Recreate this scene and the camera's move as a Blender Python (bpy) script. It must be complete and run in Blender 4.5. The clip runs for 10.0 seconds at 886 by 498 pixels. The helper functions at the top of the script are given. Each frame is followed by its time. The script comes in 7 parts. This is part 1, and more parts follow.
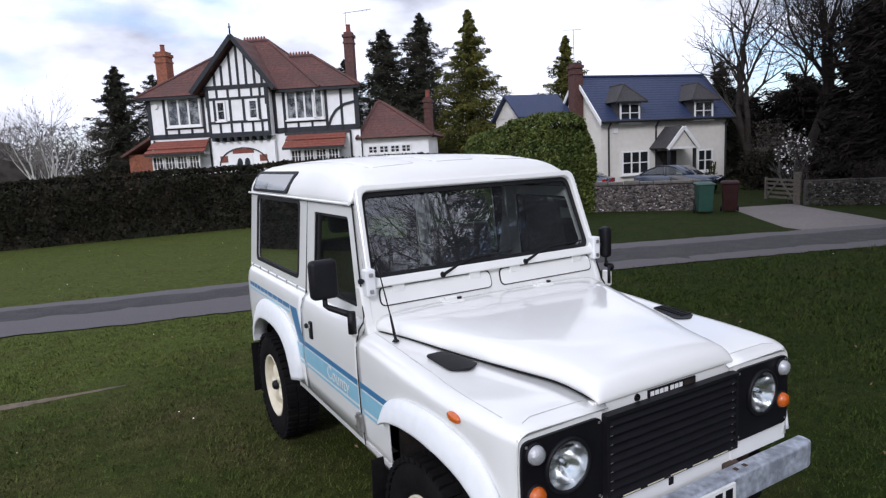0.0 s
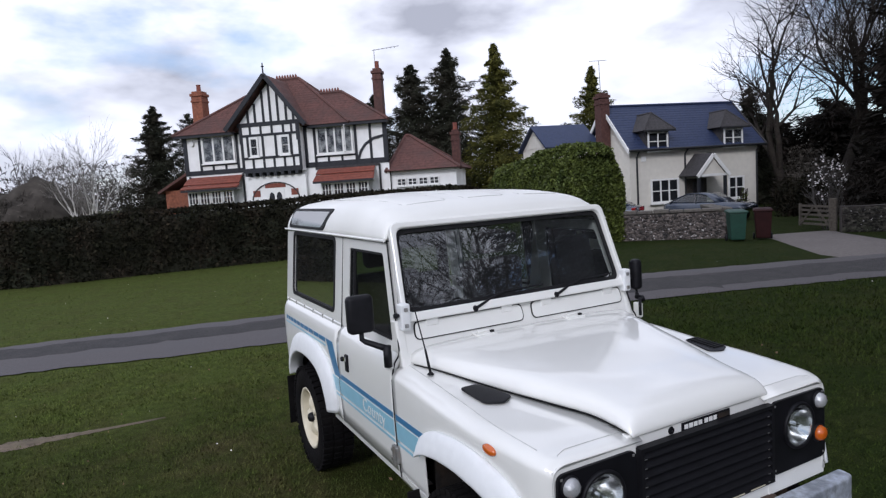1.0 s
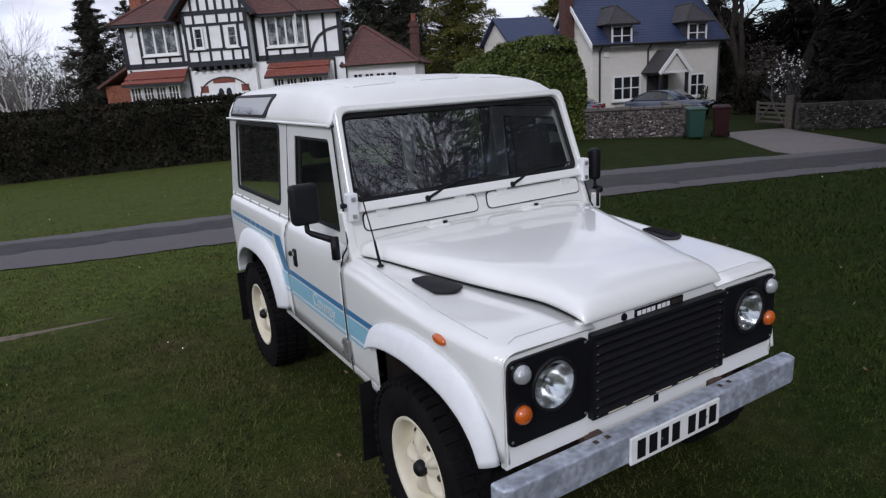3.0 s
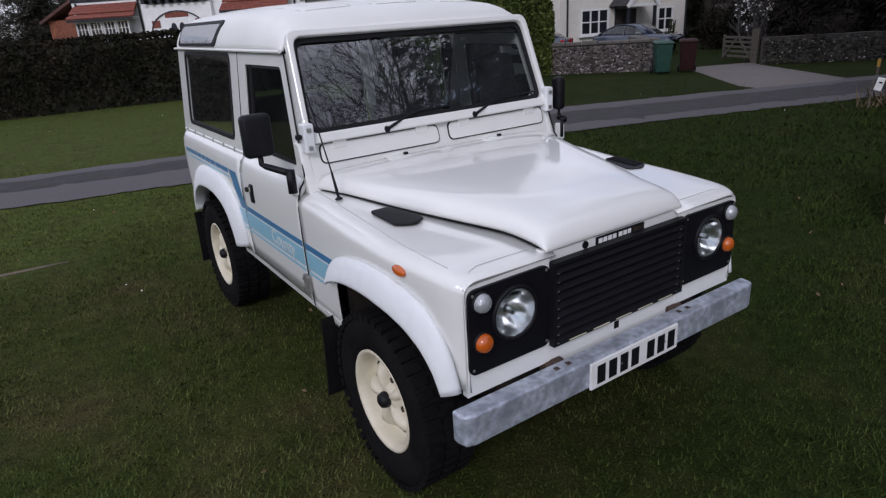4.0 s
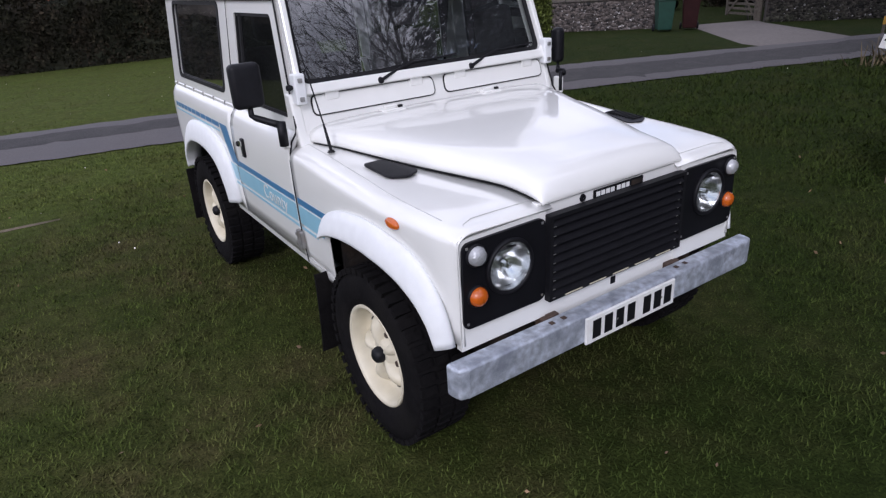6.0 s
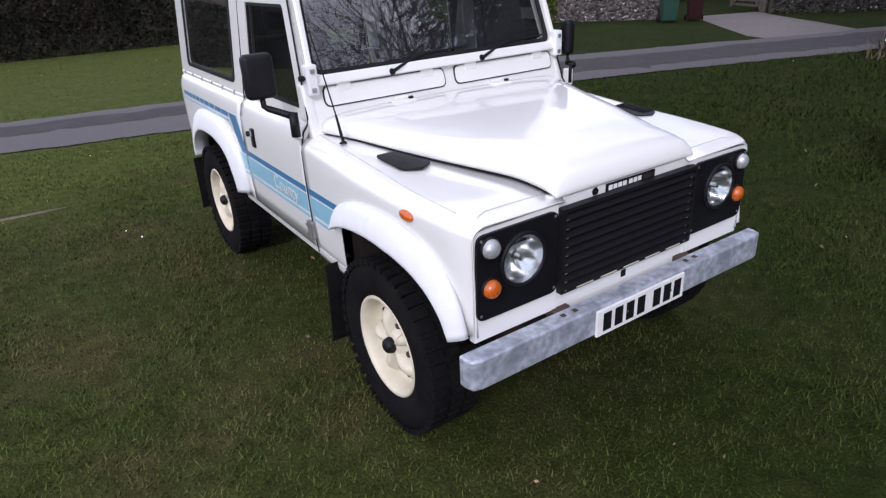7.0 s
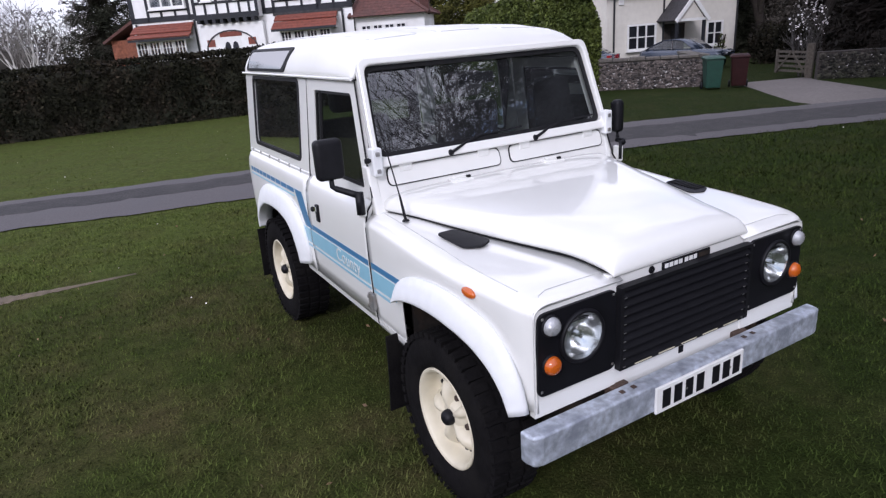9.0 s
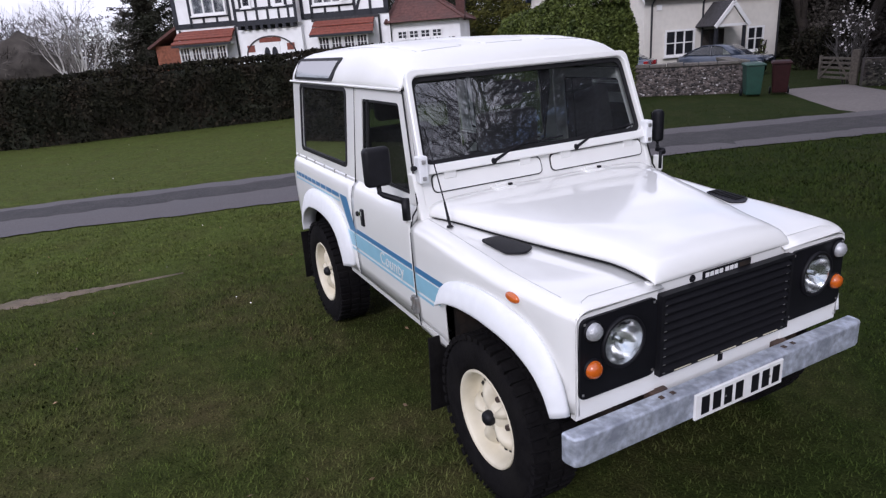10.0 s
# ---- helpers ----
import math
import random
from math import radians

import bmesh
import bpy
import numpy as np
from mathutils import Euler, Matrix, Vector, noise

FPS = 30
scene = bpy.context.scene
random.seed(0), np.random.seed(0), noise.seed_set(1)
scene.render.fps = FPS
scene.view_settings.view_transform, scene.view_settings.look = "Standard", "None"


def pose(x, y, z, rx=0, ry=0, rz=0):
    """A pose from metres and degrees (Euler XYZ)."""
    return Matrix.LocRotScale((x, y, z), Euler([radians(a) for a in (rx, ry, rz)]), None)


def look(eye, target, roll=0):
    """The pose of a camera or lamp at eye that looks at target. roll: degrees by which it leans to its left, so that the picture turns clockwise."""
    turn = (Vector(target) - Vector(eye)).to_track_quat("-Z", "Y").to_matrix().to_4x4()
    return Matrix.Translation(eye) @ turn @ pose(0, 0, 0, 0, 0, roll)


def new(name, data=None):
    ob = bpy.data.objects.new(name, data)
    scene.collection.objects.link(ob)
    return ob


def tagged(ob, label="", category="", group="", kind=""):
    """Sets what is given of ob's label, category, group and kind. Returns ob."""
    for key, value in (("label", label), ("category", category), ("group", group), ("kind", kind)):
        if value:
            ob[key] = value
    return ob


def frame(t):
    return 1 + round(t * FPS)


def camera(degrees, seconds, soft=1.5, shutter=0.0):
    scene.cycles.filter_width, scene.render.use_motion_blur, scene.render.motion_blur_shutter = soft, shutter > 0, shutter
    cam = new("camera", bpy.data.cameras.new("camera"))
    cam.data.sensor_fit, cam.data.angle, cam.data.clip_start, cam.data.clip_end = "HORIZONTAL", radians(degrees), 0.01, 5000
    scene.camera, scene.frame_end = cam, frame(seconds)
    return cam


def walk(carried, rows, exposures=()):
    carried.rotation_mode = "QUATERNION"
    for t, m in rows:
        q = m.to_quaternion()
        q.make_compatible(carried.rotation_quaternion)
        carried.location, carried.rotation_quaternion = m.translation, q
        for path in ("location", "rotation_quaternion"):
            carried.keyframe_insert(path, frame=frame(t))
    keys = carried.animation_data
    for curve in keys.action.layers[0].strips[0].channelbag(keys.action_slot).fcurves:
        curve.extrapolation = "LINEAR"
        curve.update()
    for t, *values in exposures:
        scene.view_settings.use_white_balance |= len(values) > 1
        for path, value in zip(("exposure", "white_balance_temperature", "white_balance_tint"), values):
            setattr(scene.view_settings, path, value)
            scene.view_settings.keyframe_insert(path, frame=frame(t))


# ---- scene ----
EXPOSURE = [(0.0, -0.32, 5790, 17), (0.5, -0.43, 5790, 17), (1.0, -0.57, 5790, 16), (1.5, -0.66, 5790, 17), (2.0, -0.71, 5790, 17), (3.5, -0.77, 5790, 18), (4.0, -0.81, 5790, 20), (4.5, -0.73, 5790, 21), (5.0, -0.63, 5790, 21), (5.5, -0.5, 5790, 21), (7.0, -0.14, 5790, 23), (7.5, -0.04, 5790, 23), (8.0, -0.09, 5790, 23), (9.0, -0.19, 5790, 22), (10.0, -0.3, 5790, 23)]
cam = camera(70.68, 10.0, soft=1.3)
PATH = [
    (0.0, pose(-1.919, -2.120, 1.998, 81.39, 2.82, -30.28)),
    (0.5, pose(-1.926, -2.127, 2.010, 80.94, 3.17, -30.30)),
    (1.0, pose(-1.977, -2.184, 2.034, 84.31, 3.74, -27.77)),
    (1.5, pose(-1.893, -2.134, 1.993, 81.25, 2.57, -29.50)),
    (2.0, pose(-1.850, -2.066, 1.953, 78.85, 2.05, -33.75)),
    (3.3, pose(-1.871, -2.074, 1.944, 73.80, 3.50, -31.05)),
    (3.5, pose(-1.869, -2.066, 1.939, 72.78, 3.43, -32.09)),
    (4.0, pose(-1.819, -2.055, 1.886, 69.46, 3.50, -34.38)),
    (4.5, pose(-1.849, -2.056, 1.889, 68.24, 4.96, -32.99)),
    (5.0, pose(-1.789, -2.075, 1.879, 71.20, 3.46, -35.65)),
    (5.5, pose(-1.775, -2.075, 1.838, 67.62, 3.31, -36.59)),
    (5.7, pose(-1.799, -2.059, 1.843, 66.69, 3.93, -35.20)),
    (6.8, pose(-1.784, -2.021, 1.818, 64.55, 2.61, -34.29)),
    (7.0, pose(-1.840, -2.019, 1.854, 65.09, 2.90, -34.36)),
    (7.5, pose(-1.880, -2.032, 1.884, 66.67, 3.60, -32.22)),
    (8.0, pose(-1.840, -2.019, 1.880, 66.10, 1.99, -35.01)),
    (8.5, pose(-1.896, -2.028, 1.918, 69.08, 3.92, -32.28)),
    (9.0, pose(-1.935, -2.048, 1.949, 70.98, 4.06, -30.62)),
    (9.5, pose(-1.977, -2.072, 1.973, 71.65, 4.35, -29.26)),
    (10.0, pose(-2.027, -2.098, 1.988, 71.59, 4.07, -27.64)),
]
walk(cam, PATH, EXPOSURE)

# ---- sky and sun: bright broken cloud ----
world = bpy.data.worlds.new("sky")
scene.world = world
world.use_nodes = True
wn, wl = world.node_tree.nodes, world.node_tree.links
wn.clear()
SUN_EL, SUN_AZ = radians(33), radians(228)
sky = wn.new("ShaderNodeTexSky")
sky.sky_type, sky.sun_disc = "NISHITA", False
sky.sun_elevation, sky.sun_rotation = SUN_EL, SUN_AZ
sky.air_density, sky.dust_density, sky.ozone_density = 1.0, 1.5, 1.0
wcoord = wn.new("ShaderNodeTexCoord")
wmap = wn.new("ShaderNodeMapping")
wmap.inputs["Scale"].default_value = (1.0, 1.0, 2.4)
wmap.inputs["Location"].default_value = (0.35, 0.2, 0.1)
wnoise = wn.new("ShaderNodeTexNoise")
wnoise.inputs["Scale"].default_value, wnoise.inputs["Detail"].default_value = 2.3, 7
wnoise.inputs["Roughness"].default_value = 0.52
wramp = wn.new("ShaderNodeValToRGB")
wramp.color_ramp.elements[0].position, wramp.color_ramp.elements[1].position = 0.33, 0.45
wnoise2 = wn.new("ShaderNodeTexNoise")
wnoise2.inputs["Scale"].default_value, wnoise2.inputs["Detail"].default_value = 3.6, 6
wramp2 = wn.new("ShaderNodeValToRGB")
wramp2.color_ramp.elements[0].position, wramp2.color_ramp.elements[1].position = 0.36, 0.55
wramp2.color_ramp.elements[0].color, wramp2.color_ramp.elements[1].color = (8.6, 8.7, 9.2, 1), (19.5, 19.5, 19.6, 1)
wmix = wn.new("ShaderNodeMix")
wmix.data_type = "RGBA"
bg = wn.new("ShaderNodeBackground")
bg.inputs["Strength"].default_value = 0.085
wout = wn.new("ShaderNodeOutputWorld")
wl.new(wcoord.outputs["Generated"], wmap.inputs["Vector"])
wl.new(wmap.outputs["Vector"], wnoise.inputs["Vector"])
wl.new(wmap.outputs["Vector"], wnoise2.inputs["Vector"])
wl.new(wnoise.outputs["Fac"], wramp.inputs["Fac"])
wl.new(wnoise2.outputs["Fac"], wramp2.inputs["Fac"])
wl.new(wramp.outputs["Color"], wmix.inputs["Factor"])
wgain = wn.new("ShaderNodeVectorMath")
wgain.operation = "SCALE"
wgain.inputs["Scale"].default_value = 2.7
wl.new(sky.outputs["Color"], wgain.inputs[0])
wl.new(wgain.outputs["Vector"], wmix.inputs["A"])
wl.new(wramp2.outputs["Color"], wmix.inputs["B"])
wl.new(wmix.outputs["Result"], bg.inputs["Color"])
wl.new(bg.outputs["Background"], wout.inputs["Surface"])

sun = new("sun", bpy.data.lights.new("sun", "SUN"))
sun.data.energy, sun.data.angle, sun.data.color = 1.9, radians(14), (1.0, 0.96, 0.9)
sun_dir = Vector((math.sin(SUN_AZ) * math.cos(SUN_EL), math.cos(SUN_AZ) * math.cos(SUN_EL), math.sin(SUN_EL)))
sun.matrix_world = look(sun_dir * 60, (0, 0, 0))

# ---- materials ----
def material(name, color, rough=0.6, metal=0.0, var=0.12, scale=8.0, bump=0.0, bscale=60.0, coat=0.0, color2=None,
             patch=0.0, pscale=1.2, spec=0.5, islands=0.0, randoms=0.0):
    """A surface with fine grain and broad stains. color2: the broad stain's colour."""
    m = bpy.data.materials.new(name)
    m.use_nodes = True
    n, l = m.node_tree.nodes, m.node_tree.links
    p = n["Principled BSDF"]
    p.inputs["Roughness"].default_value, p.inputs["Metallic"].default_value = rough, metal
    p.inputs["Coat Weight"].default_value, p.inputs["Coat Roughness"].default_value = coat, 0.06
    p.inputs["Specular IOR Level"].default_value = spec
    tc = n.new("ShaderNodeTexCoord")
    no = n.new("ShaderNodeTexNoise")
    no.inputs["Scale"].default_value, no.inputs["Detail"].default_value = scale, 6
    l.new(tc.outputs["Object"], no.inputs["Vector"])
    ramp = n.new("ShaderNodeValToRGB")
    a, b = ramp.color_ramp.elements
    a.position, b.position = 0.3, 0.7
    c = color
    a.color = (*[max(0, k * (1 - var)) for k in c], 1)
    b.color = (*[min(1, k * (1 + var)) for k in c], 1)
    l.new(no.outputs["Fac"], ramp.inputs["Fac"])
    out = ramp.outputs["Color"]
    if color2 is not None:
        n2 = n.new("ShaderNodeTexNoise")
        n2.inputs["Scale"].default_value, n2.inputs["Detail"].default_value = pscale, 5
        l.new(tc.outputs["Object"], n2.inputs["Vector"])
        r2 = n.new("ShaderNodeValToRGB")
        r2.color_ramp.elements[0].position, r2.color_ramp.elements[1].position = 0.45, 0.68
        r2.color_ramp.elements[1].color = (patch, patch, patch, 1)
        l.new(n2.outputs["Fac"], r2.inputs["Fac"])
        mx = n.new("ShaderNodeMix")
        mx.data_type = "RGBA"
        l.new(r2.outputs["Color"], mx.inputs["Factor"])
        l.new(out, mx.inputs["A"])
        mx.inputs["B"].default_value = (*color2, 1)
        out = mx.outputs["Result"]
    if islands or randoms:
        src = n.new("ShaderNodeNewGeometry").outputs["Random Per Island"] if islands else n.new("ShaderNodeObjectInfo").outputs["Random"]
        amt = islands or randoms
        mr = n.new("ShaderNodeMapRange")
        mr.inputs["To Min"].default_value, mr.inputs["To Max"].default_value = 1 - amt, 1 + amt
        l.new(src, mr.inputs["Value"])
        hs = n.new("ShaderNodeHueSaturation")
        l.new(mr.outputs["Result"], hs.inputs["Value"])
        l.new(out, hs.inputs["Color"])
        out = hs.outputs["Color"]
    l.new(out, p.inputs["Base Color"])
    if bump:
        nb = n.new("ShaderNodeTexNoise")
        nb.inputs["Scale"].default_value, nb.inputs["Detail"].default_value = bscale, 5
        l.new(tc.outputs["Object"], nb.inputs["Vector"])
        bp = n.new("ShaderNodeBump")
        bp.inputs["Strength"].default_value, bp.inputs["Distance"].default_value = bump, 0.02
        l.new(nb.outputs["Fac"], bp.inputs["Height"])
        l.new(bp.outputs["Normal"], p.inputs["Normal"])
    return m


def glass(name, tint, rough=0.02, ior=1.5, dust=0.0):
    """A pane: tinted see-through with a Fresnel gloss and a film of dust."""
    m = bpy.data.materials.new(name)
    m.use_nodes = True
    n, l = m.node_tree.nodes, m.node_tree.links
    n.clear()
    tr = n.new("ShaderNodeBsdfTransparent")
    tr.inputs["Color"].default_value = (*tint, 1)
    gl = n.new("ShaderNodeBsdfGlossy")
    gl.inputs["Roughness"].default_value = rough
    fr = n.new("ShaderNodeFresnel")
    fr.inputs["IOR"].default_value = ior
    mx = n.new("ShaderNodeMixShader")
    o = n.new("ShaderNodeOutputMaterial")
    l.new(fr.outputs["Fac"], mx.inputs["Fac"])
    l.new(tr.outputs["BSDF"], mx.inputs[1])
    l.new(gl.outputs["BSDF"], mx.inputs[2])
    film = n.new("ShaderNodeBsdfDiffuse")
    film.inputs["Color"].default_value = (0.52, 0.55, 0.60, 1)
    veil = n.new("ShaderNodeMixShader")
    smear = n.new("ShaderNodeTexNoise")
    smear.inputs["Scale"].default_value, smear.inputs["Detail"].default_value = 5.0, 6
    tc = n.new("ShaderNodeTexCoord")
    l.new(tc.outputs["Object"], smear.inputs["Vector"])
    amount = n.new("ShaderNodeMapRange")
    amount.inputs["From Min"].default_value, amount.inputs["From Max"].default_value = 0.3, 0.7
    amount.inputs["To Min"].default_value, amount.inputs["To Max"].default_value = dust * 0.5, dust * 1.5
    l.new(smear.outputs["Fac"], amount.inputs["Value"])
    l.new(amount.outputs["Result"], veil.inputs["Fac"])
    l.new(mx.outputs["Shader"], veil.inputs[1])
    l.new(film.outputs["BSDF"], veil.inputs[2])
    l.new(veil.outputs["Shader"], o.inputs["Surface"])
    return m


PAINT = material("white_car_paint", (0.80, 0.80, 0.765), 0.36, var=0.02, scale=5, coat=1.0, color2=(0.70, 0.70, 0.66), patch=0.35, pscale=2.5, bump=0.012, bscale=14)
ARCHPAINT = material("white_plastic", (0.76, 0.775, 0.775), 0.5, var=0.03, scale=20, bump=0.03, bscale=160)
CREAM = material("cream_rim_paint", (0.65, 0.60, 0.46), 0.45, var=0.06, scale=14, color2=(0.5, 0.44, 0.3), patch=0.35, pscale=9)
BLACKPL = material("black_plastic", (0.008, 0.008, 0.010), 0.5, var=0.2, scale=30, bump=0.05, bscale=220, spec=0.2)
GLOSSBLK = material("black_gloss_paint", (0.008, 0.008, 0.010), 0.40, var=0.2, scale=9, coat=0.06, spec=0.1)
RUBBER = material("tyre_rubber", (0.008, 0.0075, 0.008), 0.9, var=0.25, scale=30, color2=(0.014, 0.013, 0.012), patch=0.5, pscale=6, bump=0.2, bscale=90, spec=0.06)
ROOFPAINT = material("weathered_roof_paint", (0.78, 0.78, 0.745), 0.5, var=0.04, scale=4, coat=0.15, color2=(0.66, 0.66, 0.62), patch=0.45, pscale=2.0, bump=0.02, bscale=14)
SEAL = material("window_rubber", (0.012, 0.012, 0.013), 0.6, var=0.2, scale=40, spec=0.2)
GALV = material("galvanised_steel", (0.50, 0.54, 0.61), 0.45, metal=0.45, var=0.34, scale=34, color2=(0.25, 0.275, 0.33), patch=0.75, pscale=11, bump=0.22, bscale=90)
CHROME = material("bright_metal", (0.75, 0.75, 0.76), 0.16, metal=1.0, var=0.05, scale=20)
STEEL = material("dull_steel", (0.38, 0.38, 0.37), 0.45, metal=0.8, var=0.2, scale=40, color2=(0.2, 0.14, 0.09), patch=0.5, pscale=20)
UNDER = material("underside", (0.018, 0.016, 0.015), 0.85, var=0.4, scale=18, color2=(0.06, 0.04, 0.025), patch=0.6, pscale=7, bump=0.3, bscale=40, spec=0.2)
TRIM = material("interior_trim", (0.018, 0.019, 0.022), 0.8, var=0.2, scale=30, spec=0.2)
SEATMAT = material("seat_cloth", (0.055, 0.05, 0.05), 0.9, var=0.2, scale=80, bump=0.2, bscale=300)
DKBLUE = material("dark_blue_vinyl", (0.055, 0.19, 0.36), 0.35, var=0.06, scale=12, coat=0.3)
LTBLUE = material("light_blue_vinyl", (0.26, 0.50, 0.62), 0.35, var=0.05, scale=12, coat=0.3)
AMBER = material("amber_lens", (0.52, 0.105, 0.008), 0.18, var=0.08, scale=60, coat=0.6)
CLEAR = material("clear_lens", (0.42, 0.43, 0.44), 0.12, metal=0.3, var=0.1, scale=60, coat=0.8, bump=0.25, bscale=120)
LAMPREF = material("lamp_reflector", (0.86, 0.87, 0.88), 0.16, metal=0.95, var=0.08, scale=18, bump=0.05, bscale=40)
FOLD = material("seam_grey", (0.48, 0.48, 0.46), 0.6, var=0.2, scale=20)
PLATE = material("white_plate", (0.80, 0.80, 0.78), 0.35, var=0.04, scale=20, color2=(0.6, 0.58, 0.52), patch=0.3, pscale=14)
GLASS_DARK = glass("tinted_glass", (0.50, 0.57, 0.54), ior=1.5, dust=0.010)
GLASS_WS = glass("windscreen_glass", (0.80, 0.88, 0.88), ior=3.3, dust=0.022)
GLASS_SKY = glass("skylight_glass", (0.45, 0.48, 0.48), ior=8.0)
GLASS_CLR = glass("clear_glass", (0.85, 0.88, 0.88))


# ---- mesh helpers ----
def part(name, bm, mat, parent=None, label="", smooth=False, solid=0.0, bevel=0.0, segs=2):
    me = bpy.data.meshes.new(name)
    bmesh.ops.recalc_face_normals(bm, faces=bm.faces)
    bm.to_mesh(me)
    bm.free()
    ob = new(name, me)
    if mat:
        for mm in (mat if isinstance(mat, (list, tuple)) else [mat]):
            me.materials.append(mm)
    if smooth:
        me.shade_smooth()
    if parent is not None:
        ob.parent = parent
    if label:
        ob["label"] = label
    if solid:
        md = ob.modifiers.new("thickness", "SOLIDIFY")
        md.thickness, md.offset = solid, -1
    if bevel:
        md = ob.modifiers.new("edges", "BEVEL")
        md.width, md.segments, md.limit_method = bevel, segs, "ANGLE"
    if smooth:
        md = ob.modifiers.new("normals", "WEIGHTED_NORMAL") if bevel else None
    return ob


def thing(name, label, category, m=None, group="", kind=""):
    ob = new(name)
    ob.empty_display_size = 0.1
    if m is not None:
        ob.matrix_world = m
    return tagged(ob, label, category, group, kind)


def box(bm, lo, hi, m=None, r=0.0, segs=2):
    """A box from corner to corner, its edges rounded by r."""
    lo, hi = Vector(lo), Vector(hi)
    q = bmesh.ops.create_cube(bm, size=1)
    vs = q["verts"]
    for v in vs:
        v.co = Vector([(lo[i] + hi[i]) / 2 + v.co[i] * (hi[i] - lo[i]) for i in range(3)])
    if r:
        es = {e for v in vs for e in v.link_edges}
        g = bmesh.ops.bevel(bm, geom=list(es), offset=r, segments=segs, affect="EDGES", profile=0.5)
        vs = list({v for f in g["faces"] for v in f.verts} | {v for v in vs if v.is_valid})
    if m is not None:
        bmesh.ops.transform(bm, matrix=m, verts=vs)
    return vs


def boxed(name, lo, hi, mat, parent=None, label="", r=0.0, m=None, segs=2):
    bm = bmesh.new()
    box(bm, lo, hi, m, r, segs)
    return part(name, bm, mat, parent, label)


def loft(bm, rows, closed=False, caps=False):
    """Quads between rows of points, each row as long as the first."""
    vr = [[bm.verts.new(p) for p in r] for r in rows]
    k = len(vr[0])
    for a, b in zip(vr, vr[1:]):
        for i in range(k if closed else k - 1):
            j = (i + 1) % k
            try:
                bm.faces.new((a[i], a[j], b[j], b[i]))
            except ValueError:
                pass
    if caps:
        bm.faces.new(vr[0])
        bm.faces.new(vr[-1])
    return vr


def prism(bm, pts, axis, lo, hi):
    """An outline of 2D points pushed along an axis from lo to hi."""
    def at(p, w):
        return {"x": (w, p[0], p[1]), "y": (p[0], w, p[1]), "z": (p[0], p[1], w)}[axis]
    a = [bm.verts.new(at(p, lo)) for p in pts]
    b = [bm.verts.new(at(p, hi)) for p in pts]
    k = len(pts)
    fs = [bm.faces.new(a), bm.faces.new(b)]
    for i in range(k):
        fs.append(bm.faces.new((a[i], a[(i + 1) % k], b[(i + 1) % k], b[i])))
    return fs


def tube(bm, pts, r, segs=8, r2=None, caps=True):
    """A round bar along points, tapering from r to r2."""
    pts = [Vector(p) for p in pts]
    r2 = r if r2 is None else r2
    rows = []
    up = Vector((0.13, 0.21, 0.97)).normalized()
    for i, p in enumerate(pts):
        d = (pts[min(i + 1, len(pts) - 1)] - pts[max(i - 1, 0)]).normalized()
        s = d.cross(up)
        if s.length < 1e-4:
            s = d.cross(Vector((1, 0, 0)))
        s.normalize()
        u = s.cross(d)
        rr = r + (r2 - r) * i / max(1, len(pts) - 1)
        rows.append([p + (s * math.cos(2 * math.pi * k / segs) + u * math.sin(2 * math.pi * k / segs)) * rr for k in range(segs)])
    loft(bm, rows, closed=True, caps=caps)


def lathe(bm, prof, segs=32, m=None, caps=False):
    """A turned form: (radius, along x) pairs round the x axis."""
    rows = []
    for r, x in prof:
        row = [Vector((x, r * math.cos(2 * math.pi * k / segs), r * math.sin(2 * math.pi * k / segs))) for k in range(segs)]
        rows.append([m @ p if m is not None else p for p in row])
    loft(bm, rows, closed=True, caps=caps)


def rounded(pts, r, n=4):
    """Rounds the corners of a 2D outline."""
    out = []
    k = len(pts)
    for i in range(k):
        p, a, b = Vector(pts[i]), Vector(pts[i - 1]), Vector(pts[(i + 1) % k])
        da, db = (a - p), (b - p)
        rr = min(r, da.length * 0.45, db.length * 0.45)
        s, e = p + da.normalized() * rr, p + db.normalized() * rr
        for j in range(n + 1):
            t = j / n
            out.append(tuple(s * (1 - t) ** 2 + p * 2 * t * (1 - t) + e * t ** 2))
    return out


def ring(bm, outer, inner, f):
    """The face strip between two outlines of equal length; f maps a 2D point to space."""
    a = [bm.verts.new(f(p)) for p in outer]
    b = [bm.verts.new(f(p)) for p in inner]
    k = len(a)
    for i in range(k):
        j = (i + 1) % k
        bm.faces.new((a[i], a[j], b[j], b[i]))


# ---- ground ----
def ground_z(x, y):
    """Level round the car, falling gently away."""
    d = math.hypot(x - 0.5, y - 1.0)
    t = max(0.0, min(1.0, (d - 5.0) / 17.0))
    return -0.20 * t * t * (3 - 2 * t)


